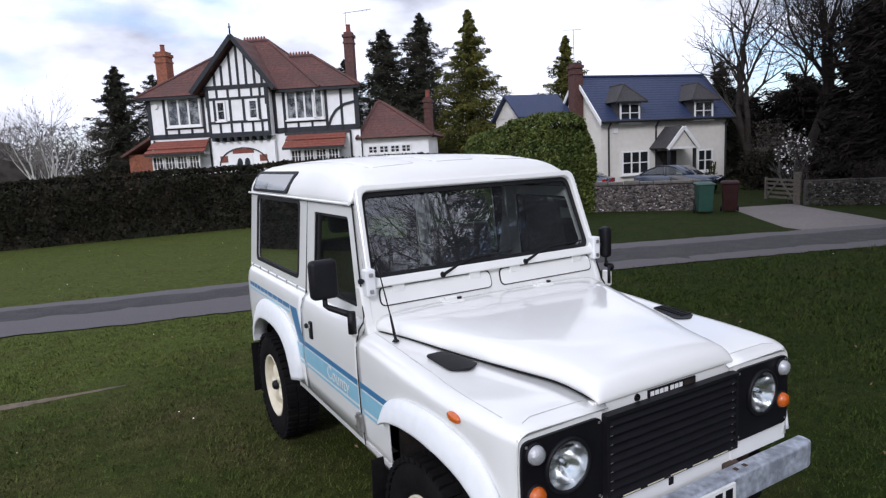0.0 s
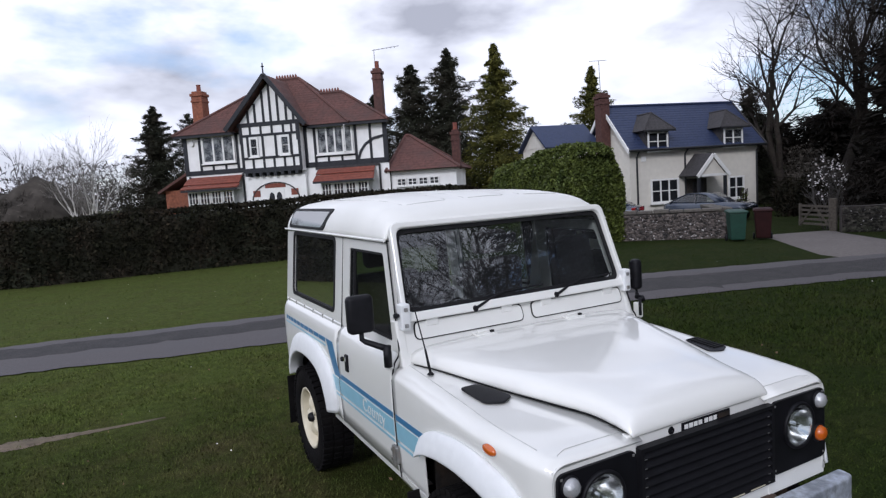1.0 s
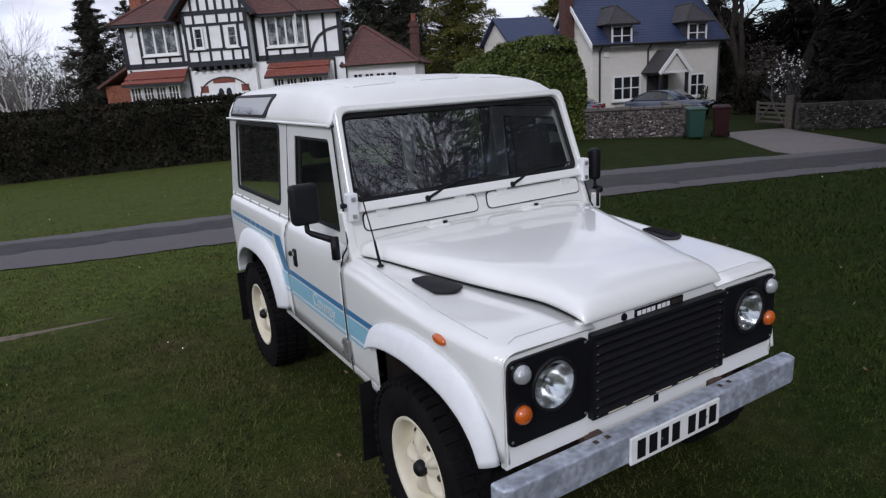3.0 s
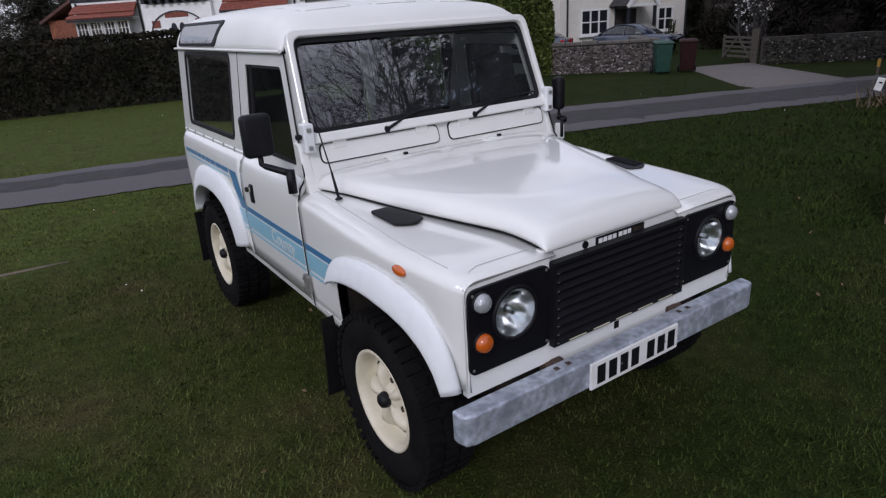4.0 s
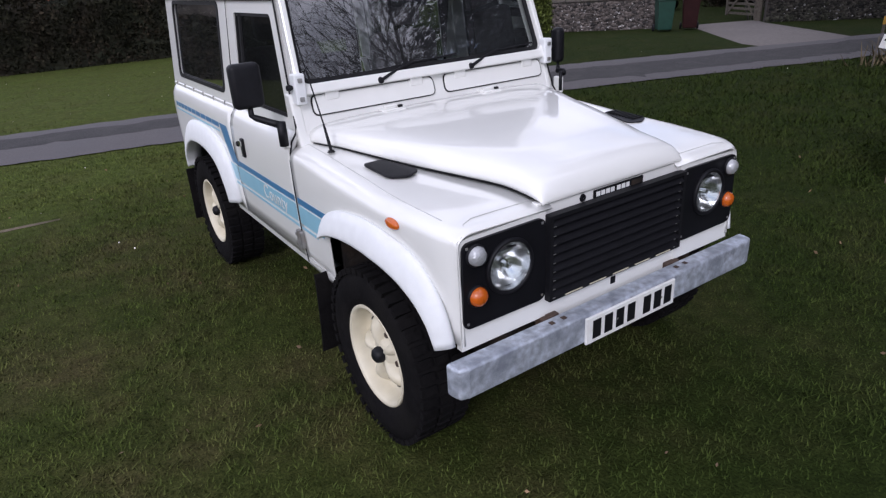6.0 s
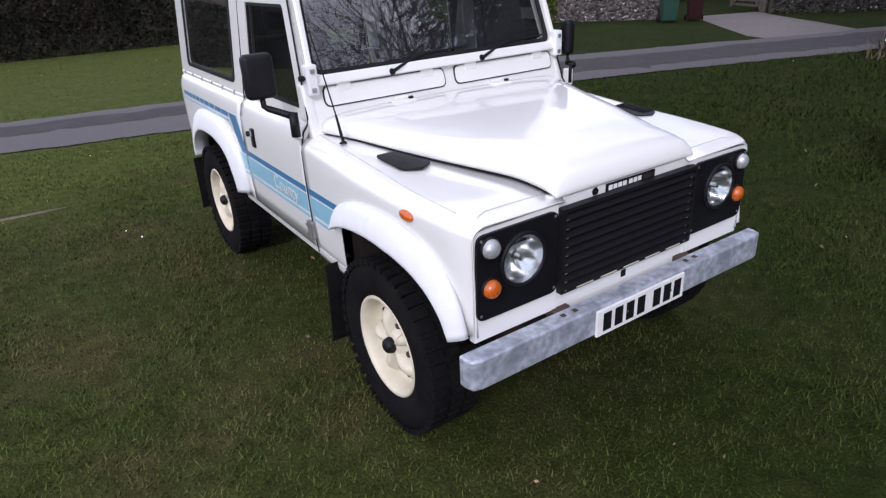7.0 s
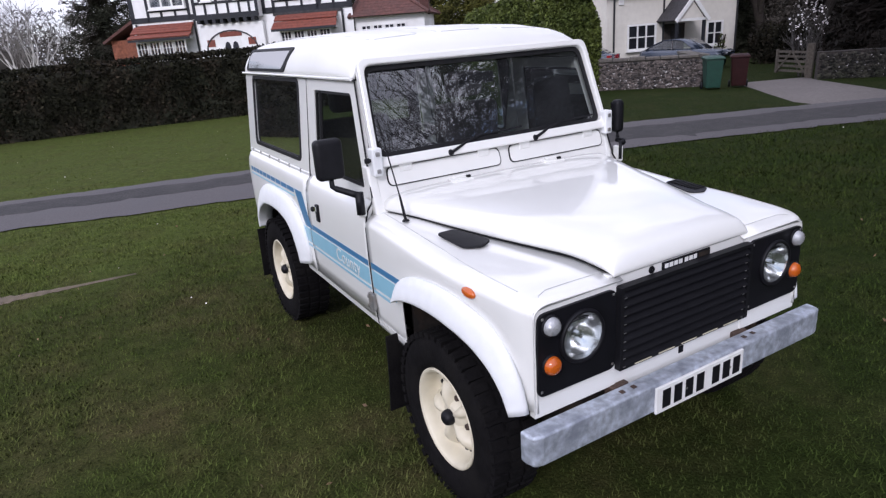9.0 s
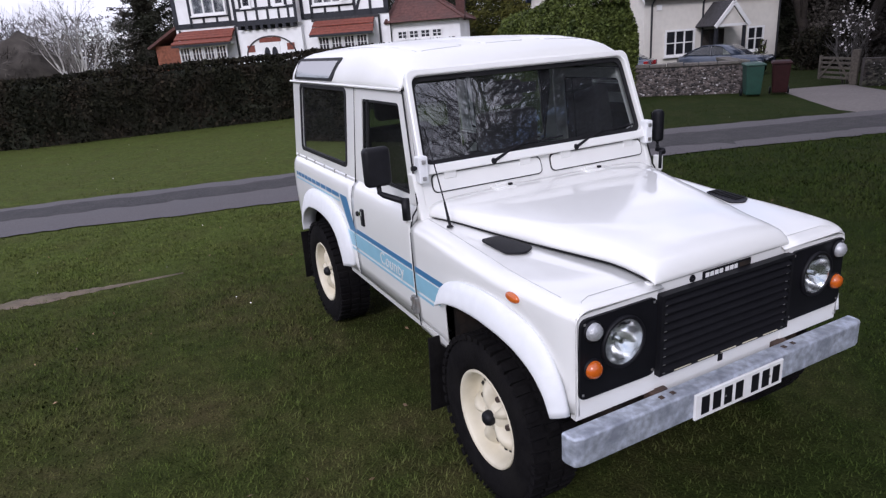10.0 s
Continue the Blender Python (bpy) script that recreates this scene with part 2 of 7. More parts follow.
def lawn(name, near, far, verge, worn, rough, islands=0.0, bump=0.0):
    """Turf: olive and worn round the car, greener towards the lane, lush on the verge, its colour darkened on the right
    for tree shade.
    """
    m = material(name, (0.9, 0.9, 0.9), rough, var=0.34, scale=11, spec=0.06, islands=islands, bump=bump, bscale=55)
    n, l = m.node_tree.nodes, m.node_tree.links
    p = n["Principled BSDF"]
    grain = p.inputs["Base Color"].links[0].from_socket
    tc = n.new("ShaderNodeTexCoord")
    sep = n.new("ShaderNodeSeparateXYZ")
    l.new(tc.outputs["Object"], sep.inputs[0])

    def noisy(scale, lo, hi, detail=5):
        t = n.new("ShaderNodeTexNoise")
        t.inputs["Scale"].default_value, t.inputs["Detail"].default_value = scale, detail
        l.new(tc.outputs["Object"], t.inputs["Vector"])
        r = n.new("ShaderNodeMapRange")
        r.inputs["From Min"].default_value, r.inputs["From Max"].default_value = lo, hi
        l.new(t.outputs["Fac"], r.inputs["Value"])
        return r.outputs["Result"]

    def sums(op, a, b):
        t = n.new("ShaderNodeMath")
        t.operation = op
        for i, v in enumerate((a, b)):
            if isinstance(v, float):
                t.inputs[i].default_value = v
            else:
                l.new(v, t.inputs[i])
        return t.outputs[0]

    def ramped(v, lo, hi):
        r = n.new("ShaderNodeMapRange")
        r.interpolation_type = "SMOOTHSTEP"
        r.inputs["From Min"].default_value, r.inputs["From Max"].default_value = lo, hi
        l.new(v, r.inputs["Value"])
        return r.outputs["Result"]

    def mixed(f, a, b, mode="MIX"):
        t = n.new("ShaderNodeMix")
        t.data_type, t.blend_type = "RGBA", mode
        for key, v in (("Factor", f), ("A", a), ("B", b)):
            if isinstance(v, float):
                t.inputs[key].default_value = v
            elif isinstance(v, tuple):
                t.inputs[key].default_value = (*v, 1)
            else:
                l.new(v, t.inputs[key])
        return t.outputs["Result"]
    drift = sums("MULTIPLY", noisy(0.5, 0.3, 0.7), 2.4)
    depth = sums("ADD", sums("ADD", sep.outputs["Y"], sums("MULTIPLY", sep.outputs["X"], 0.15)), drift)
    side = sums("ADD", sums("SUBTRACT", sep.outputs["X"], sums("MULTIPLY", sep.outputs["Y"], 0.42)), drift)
    # right-hand ramp spreads the verge green and the shade painted into it
    f_far, f_shaded = ramped(depth, 3.6, 7.0), ramped(side, 0.6, 3.0)
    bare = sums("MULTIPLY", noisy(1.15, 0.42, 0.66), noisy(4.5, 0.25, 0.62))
    bare = sums("MULTIPLY", bare, sums("SUBTRACT", 1.0, sums("MULTIPLY", sums("MAXIMUM", f_far, f_shaded), 0.72)))
    base = mixed(f_shaded, mixed(f_far, near, far), verge)
    pale = sums("MULTIPLY", noisy(2.3, 0.40, 0.72), sums("SUBTRACT", 0.55, sums("MULTIPLY", f_shaded, 0.45)))
    base = mixed(pale, base, tuple(c * k for c, k in zip(near, (1.75, 1.45, 1.7))))
    base = mixed(sums("MULTIPLY", bare, 0.6), base, worn)
    base = mixed(noisy(80.0, 0.35, 0.70, 2), mixed(1.0, base, (0.72, 0.74, 0.70), "MULTIPLY"), mixed(1.0, base, (1.45, 1.38, 1.35), "MULTIPLY"))
    l.new(mixed(1.0, base, grain, "MULTIPLY"), p.inputs["Base Color"])
    return m


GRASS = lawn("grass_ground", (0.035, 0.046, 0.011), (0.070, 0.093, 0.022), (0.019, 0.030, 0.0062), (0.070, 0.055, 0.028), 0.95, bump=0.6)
TARMAC = material("road_tarmac", (0.088, 0.080, 0.083), 0.9, var=0.16, scale=40, color2=(0.085, 0.080, 0.085), patch=0.8, pscale=1.1, bump=0.25, bscale=160)
TARDARK = material("road_middle_strip", (0.032, 0.030, 0.031), 0.95, var=0.3, scale=25, color2=(0.058, 0.054, 0.052), patch=0.5, pscale=3, bump=0.4, bscale=90)


def sheet(name, xs, ys, fz, mat, parent=None, label=""):
    bm = bmesh.new()
    loft(bm, [[(x, y, fz(x, y)) for x in xs] for y in ys])
    return part(name, bm, mat, parent, label, smooth=True)


def spread(a, b, near, far):
    out, v, step = [], 0.0, near
    while v < b:
        out.append(v)
        step *= 1.12
        v += min(step, far)
    return out


sx = sorted({-round(v, 3) for v in spread(0, 900, 0.6, 150)} | {round(v, 3) for v in spread(0, 900, 0.6, 150)})
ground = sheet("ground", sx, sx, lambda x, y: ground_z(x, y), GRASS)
tagged(ground, "short green lawn with worn brownish patches", "ground", kind="structure")


def strip(name, edge_a, edge_b, lift, mat, label, n=60, x0=-40, x1=45, wob=0.05, seed=1):
    bm = bmesh.new()
    rows = []
    k = int((x1 - x0) / 0.14)
    for i in range(k + 1):
        x = x0 + (x1 - x0) * i / k
        a, b = edge_a(x), edge_b(x)
        a += wob * (noise.noise((x * 0.9, seed, 0)) + 0.5 * noise.noise((x * 3.1, seed, 5)) + 0.5 * noise.noise((x * 9.0, seed, 7)))
        b += wob * (noise.noise((x * 0.9, seed + 9, 0)) + 0.5 * noise.noise((x * 3.1, seed + 9, 5)) + 0.5 * noise.noise((x * 9.0, seed + 9, 7)))
        rows.append([(x, a + (b - a) * j / 6, ground_z(x, a + (b - a) * j / 6) + lift - (0.02 if j in (0, 6) else 0)) for j in range(7)])
    loft(bm, rows)
    return tagged(part(name, bm, mat, None, smooth=True), label, name.split("_")[0], kind="structure")


road_near = lambda x: 6.45 - 0.27 * x + 0.10 * math.exp(-((x - 5) / 4) ** 2) * 2
road_far = lambda x: 8.75 - 0.24 * x + 0.10 * math.exp(-((x - 6) / 4) ** 2) * 4
road = strip("road", road_near, road_far, 0.035, TARMAC, "narrow grey tarmac lane with a dark middle", wob=0.13)
# worn middle, widened from x = 1 to paint the trees' shade on
strip("road_middle", lambda x: road_near(x) + 0.86 - 0.52 * max(0.0, min(1.0, (x - 1) / 5)), lambda x: road_near(x) + 1.88 + 0.02 * x, 0.044, TARDARK, "dark worn strip along the lane, widened on the right for shade", wob=0.22, seed=4)
# ---- materials of the surroundings ----
WHITEWALL = material("white_render", (0.88, 0.88, 0.87), 0.85, var=0.04, scale=3, color2=(0.62, 0.60, 0.55), patch=0.35, pscale=0.7, bump=0.1, bscale=30)
TIMBER = material("black_timber", (0.016, 0.018, 0.024), 0.7, var=0.3, scale=12, bump=0.2, bscale=40)
TILE = material("red_clay_tile", (0.105, 0.046, 0.038), 0.85, var=0.3, scale=7, color2=(0.07, 0.042, 0.038), patch=0.7, pscale=0.9, bump=0.5, bscale=26)
TILERED = material("bright_clay_tile", (0.20, 0.058, 0.038), 0.8, var=0.3, scale=9, color2=(0.18, 0.06, 0.045), patch=0.5, pscale=2, bump=0.5, bscale=26)
BRICK = material("orange_brick", (0.235, 0.082, 0.044), 0.85, var=0.35, scale=9, color2=(0.24, 0.10, 0.07), patch=0.5, pscale=2.5, bump=0.4, bscale=20)
DKBRICK = material("dark_brick", (0.085, 0.038, 0.032), 0.9, var=0.3, scale=9, bump=0.4, bscale=20)
SLATE = material("blue_slate", (0.027, 0.039, 0.086), 0.55, var=0.2, scale=8, color2=(0.036, 0.048, 0.096), patch=0.5, pscale=1.2, spec=0.3, bump=0.3, bscale=22)
GREYTILE = material("grey_mossy_tile", (0.045, 0.042, 0.044), 0.85, var=0.3, scale=9, bump=0.4, bscale=26)
BUFF = material("buff_render", (0.70, 0.67, 0.60), 0.9, var=0.05, scale=4, color2=(0.58, 0.55, 0.49), patch=0.35, pscale=0.8, bump=0.15, bscale=60)
WHITEFRAME = material("white_window_paint", (0.80, 0.80, 0.78), 0.45, var=0.03, scale=8)
CURTAIN = material("window_interior", (0.07, 0.075, 0.085), 0.9, var=0.7, scale=3.0, color2=(0.60, 0.60, 0.58), patch=0.9, pscale=2.4)
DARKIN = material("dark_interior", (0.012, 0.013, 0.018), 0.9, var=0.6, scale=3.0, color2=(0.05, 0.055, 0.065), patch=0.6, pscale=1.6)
PANE = glass("house_pane", (0.80, 0.83, 0.85), ior=1.35)
BLACKPIPE = material("black_gutter", (0.015, 0.016, 0.018), 0.5, var=0.2, scale=10)
MORTAR = material("wall_mortar", (0.055, 0.046, 0.040), 0.95, var=0.4, scale=14, color2=(0.035, 0.042, 0.034), patch=0.6, pscale=2, bump=0.5, bscale=40)
FLINTWHITE = material("pale_flint", (0.34, 0.32, 0.31), 0.6, var=0.3, scale=20, islands=0.6)
FLINT = material("flint_stone", (0.070, 0.058, 0.052), 0.7, var=0.45, scale=14, islands=0.95, bump=0.3, bscale=50)
# darker FLINT with moss patches; the trees' shade is put into its colour
SHADEFLINT = material("shaded_mossy_flint", (0.046, 0.041, 0.033), 0.85, var=0.45, scale=14, color2=(0.030, 0.034, 0.018), patch=0.6, pscale=2, islands=0.9, bump=0.3, bscale=50)
DARKSCRUB = material("dark_brown_scrub", (0.030, 0.025, 0.021), 0.9, var=0.4, scale=1.5, color2=(0.018, 0.018, 0.012), patch=0.6, pscale=0.5, islands=0.6, spec=0.08)
COPING = material("wall_coping", (0.12, 0.108, 0.098), 0.95, var=0.3, scale=10, color2=(0.10, 0.10, 0.07), patch=0.6, pscale=2.5, bump=0.5, bscale=30)
CONCRETE = material("drive_concrete", (0.142, 0.126, 0.117), 0.9, var=0.2, scale=12, color2=(0.12, 0.105, 0.098), patch=0.6, pscale=0.8, bump=0.2, bscale=60)
WOODGREY = material("weathered_oak", (0.16, 0.120, 0.080), 0.85, var=0.3, scale=22, color2=(0.10, 0.077, 0.054), patch=0.6, pscale=4, bump=0.3, bscale=60)
GATEWOOD = material("grey_gate_wood", (0.115, 0.098, 0.078), 0.9, var=0.3, scale=18, bump=0.3, bscale=60)
BARK = material("dark_bark", (0.030, 0.025, 0.022), 0.95, var=0.4, scale=14, color2=(0.048, 0.045, 0.032), patch=0.5, pscale=3, bump=0.7, bscale=24, spec=0.12)
BARKGREY = material("grey_twigs", (0.085, 0.077, 0.070), 0.95, var=0.3, scale=14)
BIRCHTWIG = material("birch_twigs", (0.20, 0.185, 0.17), 0.95, var=0.3, scale=14)
BIRCH = material("birch_bark", (0.66, 0.64, 0.60), 0.8, var=0.25, scale=12, color2=(0.16, 0.14, 0.12), patch=0.5, pscale=6)
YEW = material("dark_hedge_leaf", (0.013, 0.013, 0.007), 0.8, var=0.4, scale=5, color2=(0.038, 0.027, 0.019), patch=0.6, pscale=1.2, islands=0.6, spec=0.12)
LAUREL = material("laurel_leaf", (0.086, 0.108, 0.026), 0.45, var=0.3, scale=5, color2=(0.028, 0.048, 0.016), patch=0.6, pscale=1.3, islands=0.5, spec=0.12)
PINE = material("dark_conifer_needles", (0.032, 0.035, 0.023), 0.75, var=0.4, scale=3, color2=(0.046, 0.036, 0.028), patch=0.7, pscale=0.6, islands=0.5, spec=0.12)
YEWDARK = material("dark_yew_needles", (0.019, 0.017, 0.014), 0.8, var=0.4, scale=3, color2=(0.032, 0.024, 0.020), patch=0.7, pscale=0.6, islands=0.5, spec=0.08)
GOLD = material("golden_conifer_needles", (0.095, 0.092, 0.020), 0.7, var=0.4, scale=2, color2=(0.035, 0.045, 0.014), patch=0.8, pscale=0.9, islands=0.5, spec=0.12)
BROWNLEAF = material("winter_scrub", (0.080, 0.071, 0.062), 0.9, var=0.4, scale=1.5, color2=(0.057, 0.056, 0.040), patch=0.6, pscale=0.3, islands=0.5, spec=0.12)
BLOSSOM = material("white_blossom", (0.84, 0.79, 0.77), 0.7, var=0.1, scale=9, islands=0.15)
BINGREEN = material("green_bin_plastic", (0.012, 0.052, 0.036), 0.5, var=0.15, scale=8, bump=0.1, bscale=90)
BINRED = material("maroon_bin_plastic", (0.026, 0.008, 0.008), 0.6, var=0.15, scale=8, spec=0.15, bump=0.1, bscale=90)
BLUECAR = material("dark_blue_car_paint", (0.040, 0.055, 0.085), 0.25, metal=0.3, var=0.1, scale=4, coat=1.0)
TAILRED = material("red_tail_lens", (0.35, 0.012, 0.012), 0.2, var=0.1, scale=20, coat=0.6)
YELLOWP = material("yellow_paint", (0.55, 0.30, 0.03), 0.5, var=0.1, scale=10)
SOIL = material("bare_soil", (0.140, 0.108, 0.076), 0.95, var=0.4, scale=12, color2=(0.045, 0.048, 0.022), patch=0.6, pscale=3, bump=0.5, bscale=60)


def rough_mesh(name, verts, faces, mat, parent=None, label="", uvn=True):
    me = bpy.data.meshes.new(name)
    me.from_pydata(verts, [], faces)
    me.materials.append(mat)
    ob = new(name, me)
    if parent is not None:
        ob.parent = parent
    if label:
        ob["label"] = label
    return ob


def leaves(name, pts, size, mat, parent=None, label="", seed=1, flat=0.0, long=1.7, along=None):
    """A cloud of small folded leaves, one at each point."""
    rng = np.random.default_rng(seed)
    pts = np.asarray(pts, float)
    n = len(pts)
    a = rng.normal(size=(n, 3))
    a[:, 2] *= 1 - flat
    if along is not None:
        a = a * 0.42 + np.asarray(along)
    a /= np.linalg.norm(a, axis=1)[:, None]
    b = rng.normal(size=(n, 3))
    b -= (a * b).sum(1)[:, None] * a
    b /= np.linalg.norm(b, axis=1)[:, None]
    c = np.cross(a, b)
    s = size * rng.uniform(0.6, 1.4, n)[:, None]
    v = np.empty((n, 4, 3))
    v[:, 0] = pts - a * s * long / 2
    v[:, 1] = pts + b * s / 2 + c * s * 0.12
    v[:, 2] = pts + a * s * long / 2
    v[:, 3] = pts - b * s / 2 + c * s * 0.12
    idx = np.arange(n) * 4
    me = bpy.data.meshes.new(name)
    me.vertices.add(n * 4)
    me.vertices.foreach_set("co", v.ravel())
    me.loops.add(n * 4)
    me.loops.foreach_set("vertex_index", np.arange(n * 4, dtype=np.int32))
    me.polygons.add(n)
    me.polygons.foreach_set("loop_start", idx.astype(np.int32))
    me.polygons.foreach_set("loop_total", np.full(n, 4, dtype=np.int32))
    me.update(calc_edges=True)
    me.materials.append(mat)
    ob = new(name, me)
    if parent is not None:
        ob.parent = parent
    if label:
        ob["label"] = label
    return ob


# ---- windows ----
def window(parent, x0, x1, z0, z1, y, cols, rows, mat_in=DARKIN, bars=0.035, frame_w=0.07, name="window", depth=0.10):
    """A white window in a wall facing -y: sill, frame, glazing bars, a pane to each light."""
    w = new(name)
    w.parent = parent
    bm = bmesh.new()
    for lo, hi in (((x0, z0), (x0 + frame_w, z1)), ((x1 - frame_w, z0), (x1, z1)), ((x0 + frame_w, z0), (x1 - frame_w, z0 + frame_w)), ((x0 + frame_w, z1 - frame_w), (x1 - frame_w, z1))):
        box(bm, (lo[0], y - 0.045, lo[1]), (hi[0], y + 0.02, hi[1]))
    part("frame", bm, WHITEFRAME, w)
    cw, rh = (x1 - x0 - 2 * frame_w) / cols, (z1 - z0 - 2 * frame_w) / rows
    for c in range(1, cols):
        xc = x0 + frame_w + cw * c
        boxed("mullion", (xc - bars / 2, y - 0.035, z0 + frame_w), (xc + bars / 2, y + 0.01, z1 - frame_w), WHITEFRAME, w)
    for r in range(1, rows):
        zc = z0 + frame_w + rh * r
        boxed("glazing_bar", (x0 + frame_w, y - 0.030, zc - bars * 0.35), (x1 - frame_w, y + 0.008, zc + bars * 0.35), WHITEFRAME, w)
    boxed("sill", (x0 - 0.06, y - 0.11, z0 - 0.06), (x1 + 0.06, y + 0.0, z0 - 0.002), WHITEFRAME, w)
    for c in range(cols):
        bm = bmesh.new()
        xa, xb = x0 + frame_w + cw * c, x0 + frame_w + cw * (c + 1)
        bm.faces.new([bm.verts.new(p) for p in ((xa, y - 0.004, z0 + frame_w), (xb, y - 0.004, z0 + frame_w), (xb, y - 0.004, z1 - frame_w), (xa, y - 0.004, z1 - frame_w))])
        part("pane", bm, PANE, w).visible_shadow = False
    # thin slab stands for the room, its unlit darkness put into the colour
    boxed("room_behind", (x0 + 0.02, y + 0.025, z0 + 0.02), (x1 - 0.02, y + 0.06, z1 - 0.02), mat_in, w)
    return w


def beam(bm, a, b, w, y0, y1):
    """A flat timber on a wall facing -y between two points (x, z)."""
    a, b = Vector(a), Vector(b)
    d = (b - a).normalized()
    n = Vector((-d.y, d.x)) * w / 2
    prism(bm, [tuple(a + n), tuple(b + n), tuple(b - n), tuple(a - n)], "y", y0, y1)


def hip_roof(name, x0, x1, y0, y1, ze, ridge, mat, parent, skew=0.0):
    """A tiled hip roof; ridge: (xa, xb, y, z). Courses stand proud of one another."""
    xa, xb, yr, zr = ridge
    bm = bmesh.new()
    corners = [Vector((x0, y0, ze)), Vector((x1, y0, ze)), Vector((x1 - skew, y1, ze)), Vector((x0, y1, ze))]
    ra, rb = Vector((xa, yr, zr)), Vector((xb, yr, zr))
    n = max(8, int((zr - ze) / 0.13))
    for p, q, r, s2 in ((corners[0], corners[1], rb, ra), (corners[1], corners[2], rb, rb), (corners[2], corners[3], ra, rb), (corners[3], corners[0], ra, ra)):
        nrm = (q - p).cross(s2 - p).normalized()
        if nrm.z < 0:
            nrm = -nrm
        for k in range(n):
            t0, t1 = k / n, (k + 1) / n
            a0, b0 = p.lerp(s2, t0), q.lerp(r, t0)
            a1, b1 = p.lerp(s2, t1), q.lerp(r, t1)
            up0, up1 = nrm * 0.015, nrm * 0.008
            vs = [bm.verts.new(v) for v in (a0 + up0, b0 + up0, b1 + up1, a1 + up1)]
            try:
                bm.faces.new(vs)
            except ValueError:
                continue
            w2 = [bm.verts.new(v) for v in ((a0 + up1, b0 + up1) if k else (a0, b0))]
            bm.faces.new((vs[0], vs[1], w2[1], w2[0]))
    bm.faces.new([bm.verts.new(c - Vector((0, 0, 0.02))) for c in corners])
    bmesh.ops.remove_doubles(bm, verts=bm.verts, dist=0.002)
    roof = part(name, bm, mat, parent)
    bm = bmesh.new()
    for a, b in ((corners[0], ra), (corners[1], rb), (corners[2], rb), (corners[3], ra)):
        tube(bm, [a, a.lerp(b, 0.5), b], 0.09, 6)
    if (ra - rb).length > 0.2:
        tube(bm, [ra, rb], 0.11, 6)
    part("hip_tiles", bm, mat, roof)
    return roof


def chimney(parent, x, y, z0, z1, w, d, mat, pot=True):
    c = boxed("chimney", (x - w / 2, y - d / 2, z0), (x + w / 2, y + d / 2, z1 - 0.35), mat, parent, "brick chimney stack")
    boxed("corbel", (x - w / 2 - 0.035, y - d / 2 - 0.035, z1 - 0.75), (x + w / 2 + 0.035, y + d / 2 + 0.035, z1 - 0.65), mat, c)
    boxed("corbel", (x - w / 2 - 0.055, y - d / 2 - 0.055, z1 - 0.44), (x + w / 2 + 0.055, y + d / 2 + 0.055, z1 - 0.30), mat, c)
    boxed("stack_top", (x - w / 2 + 0.03, y - d / 2 + 0.03, z1 - 0.30), (x + w / 2 - 0.03, y + d / 2 - 0.03, z1 - 0.18), mat, c)
    if not pot:
        return c
    bm = bmesh.new()
    lathe(bm, [(0.13, -0.2), (0.11, 0.18), (0.13, 0.20), (0.12, 0.24), (0.09, 0.24), (0.09, 0.0)], 12, pose(x, y, z1 - 0.05, 0, -90, 0))
    part("chimney_pot", bm, TILERED, c)
    return c


# ---- half-timbered house beyond the hedge ----
tudor = thing("half_timbered_house", "large white and black half-timbered house with red tiled roofs", "house", Matrix.Translation((1.780, 35.536, 0)) @ pose(0, 0, 0, 0, 0, -36.76) @ Matrix.Diagonal((1.016, 1, 1.057, 1)))
H = 11.45
boxed("wall", (0, 0, -0.4), (8.0, 4.5, 5.46), WHITEWALL, tudor)
bm = bmesh.new()
prism(bm, [(8.0, 0), (H, 0), (H - 1.9, 3.0), (8.0, 3.0)], "z", -0.4, 5.46)
part("wall", bm, WHITEWALL, tudor)
hip_roof("roof", -0.40, 9.6, -0.42, 4.9, 5.42, (4.75, 6.1, 2.2, 8.22), TILE, tudor)
hip_roof("roof", 5.0, H + 0.22, -0.42, 3.4, 5.42, (7.5, 8.75, 1.55, 7.2), TILE, tudor, skew=2.4)
bm = bmesh.new()
for x0, x1, y, z in ((4.75, 6.1, 2.2, 8.29), (7.5, 8.75, 1.55, 7.27)):
    k = int((x1 - x0) / 0.16)
    for i in range(k):
        xx = x0 + 0.16 * i
        prism(bm, [(xx, z), (xx + 0.13, z), (xx + 0.11, z + 0.12), (xx + 0.065, z + 0.19), (xx + 0.02, z + 0.12)], "y", y - 0.03, y + 0.03)
tagged(part("ridge_crest", bm, TILERED, tudor, "pierced red ridge tiles"), kind="stuff")
boxed("eaves_board", (-0.36, -0.40, 5.28), (3.2, -0.34, 5.42), TIMBER, tudor)
boxed("eaves_board", (7.3, -0.40, 5.28), (H + 0.20, -0.34, 5.42), TIMBER, tudor)
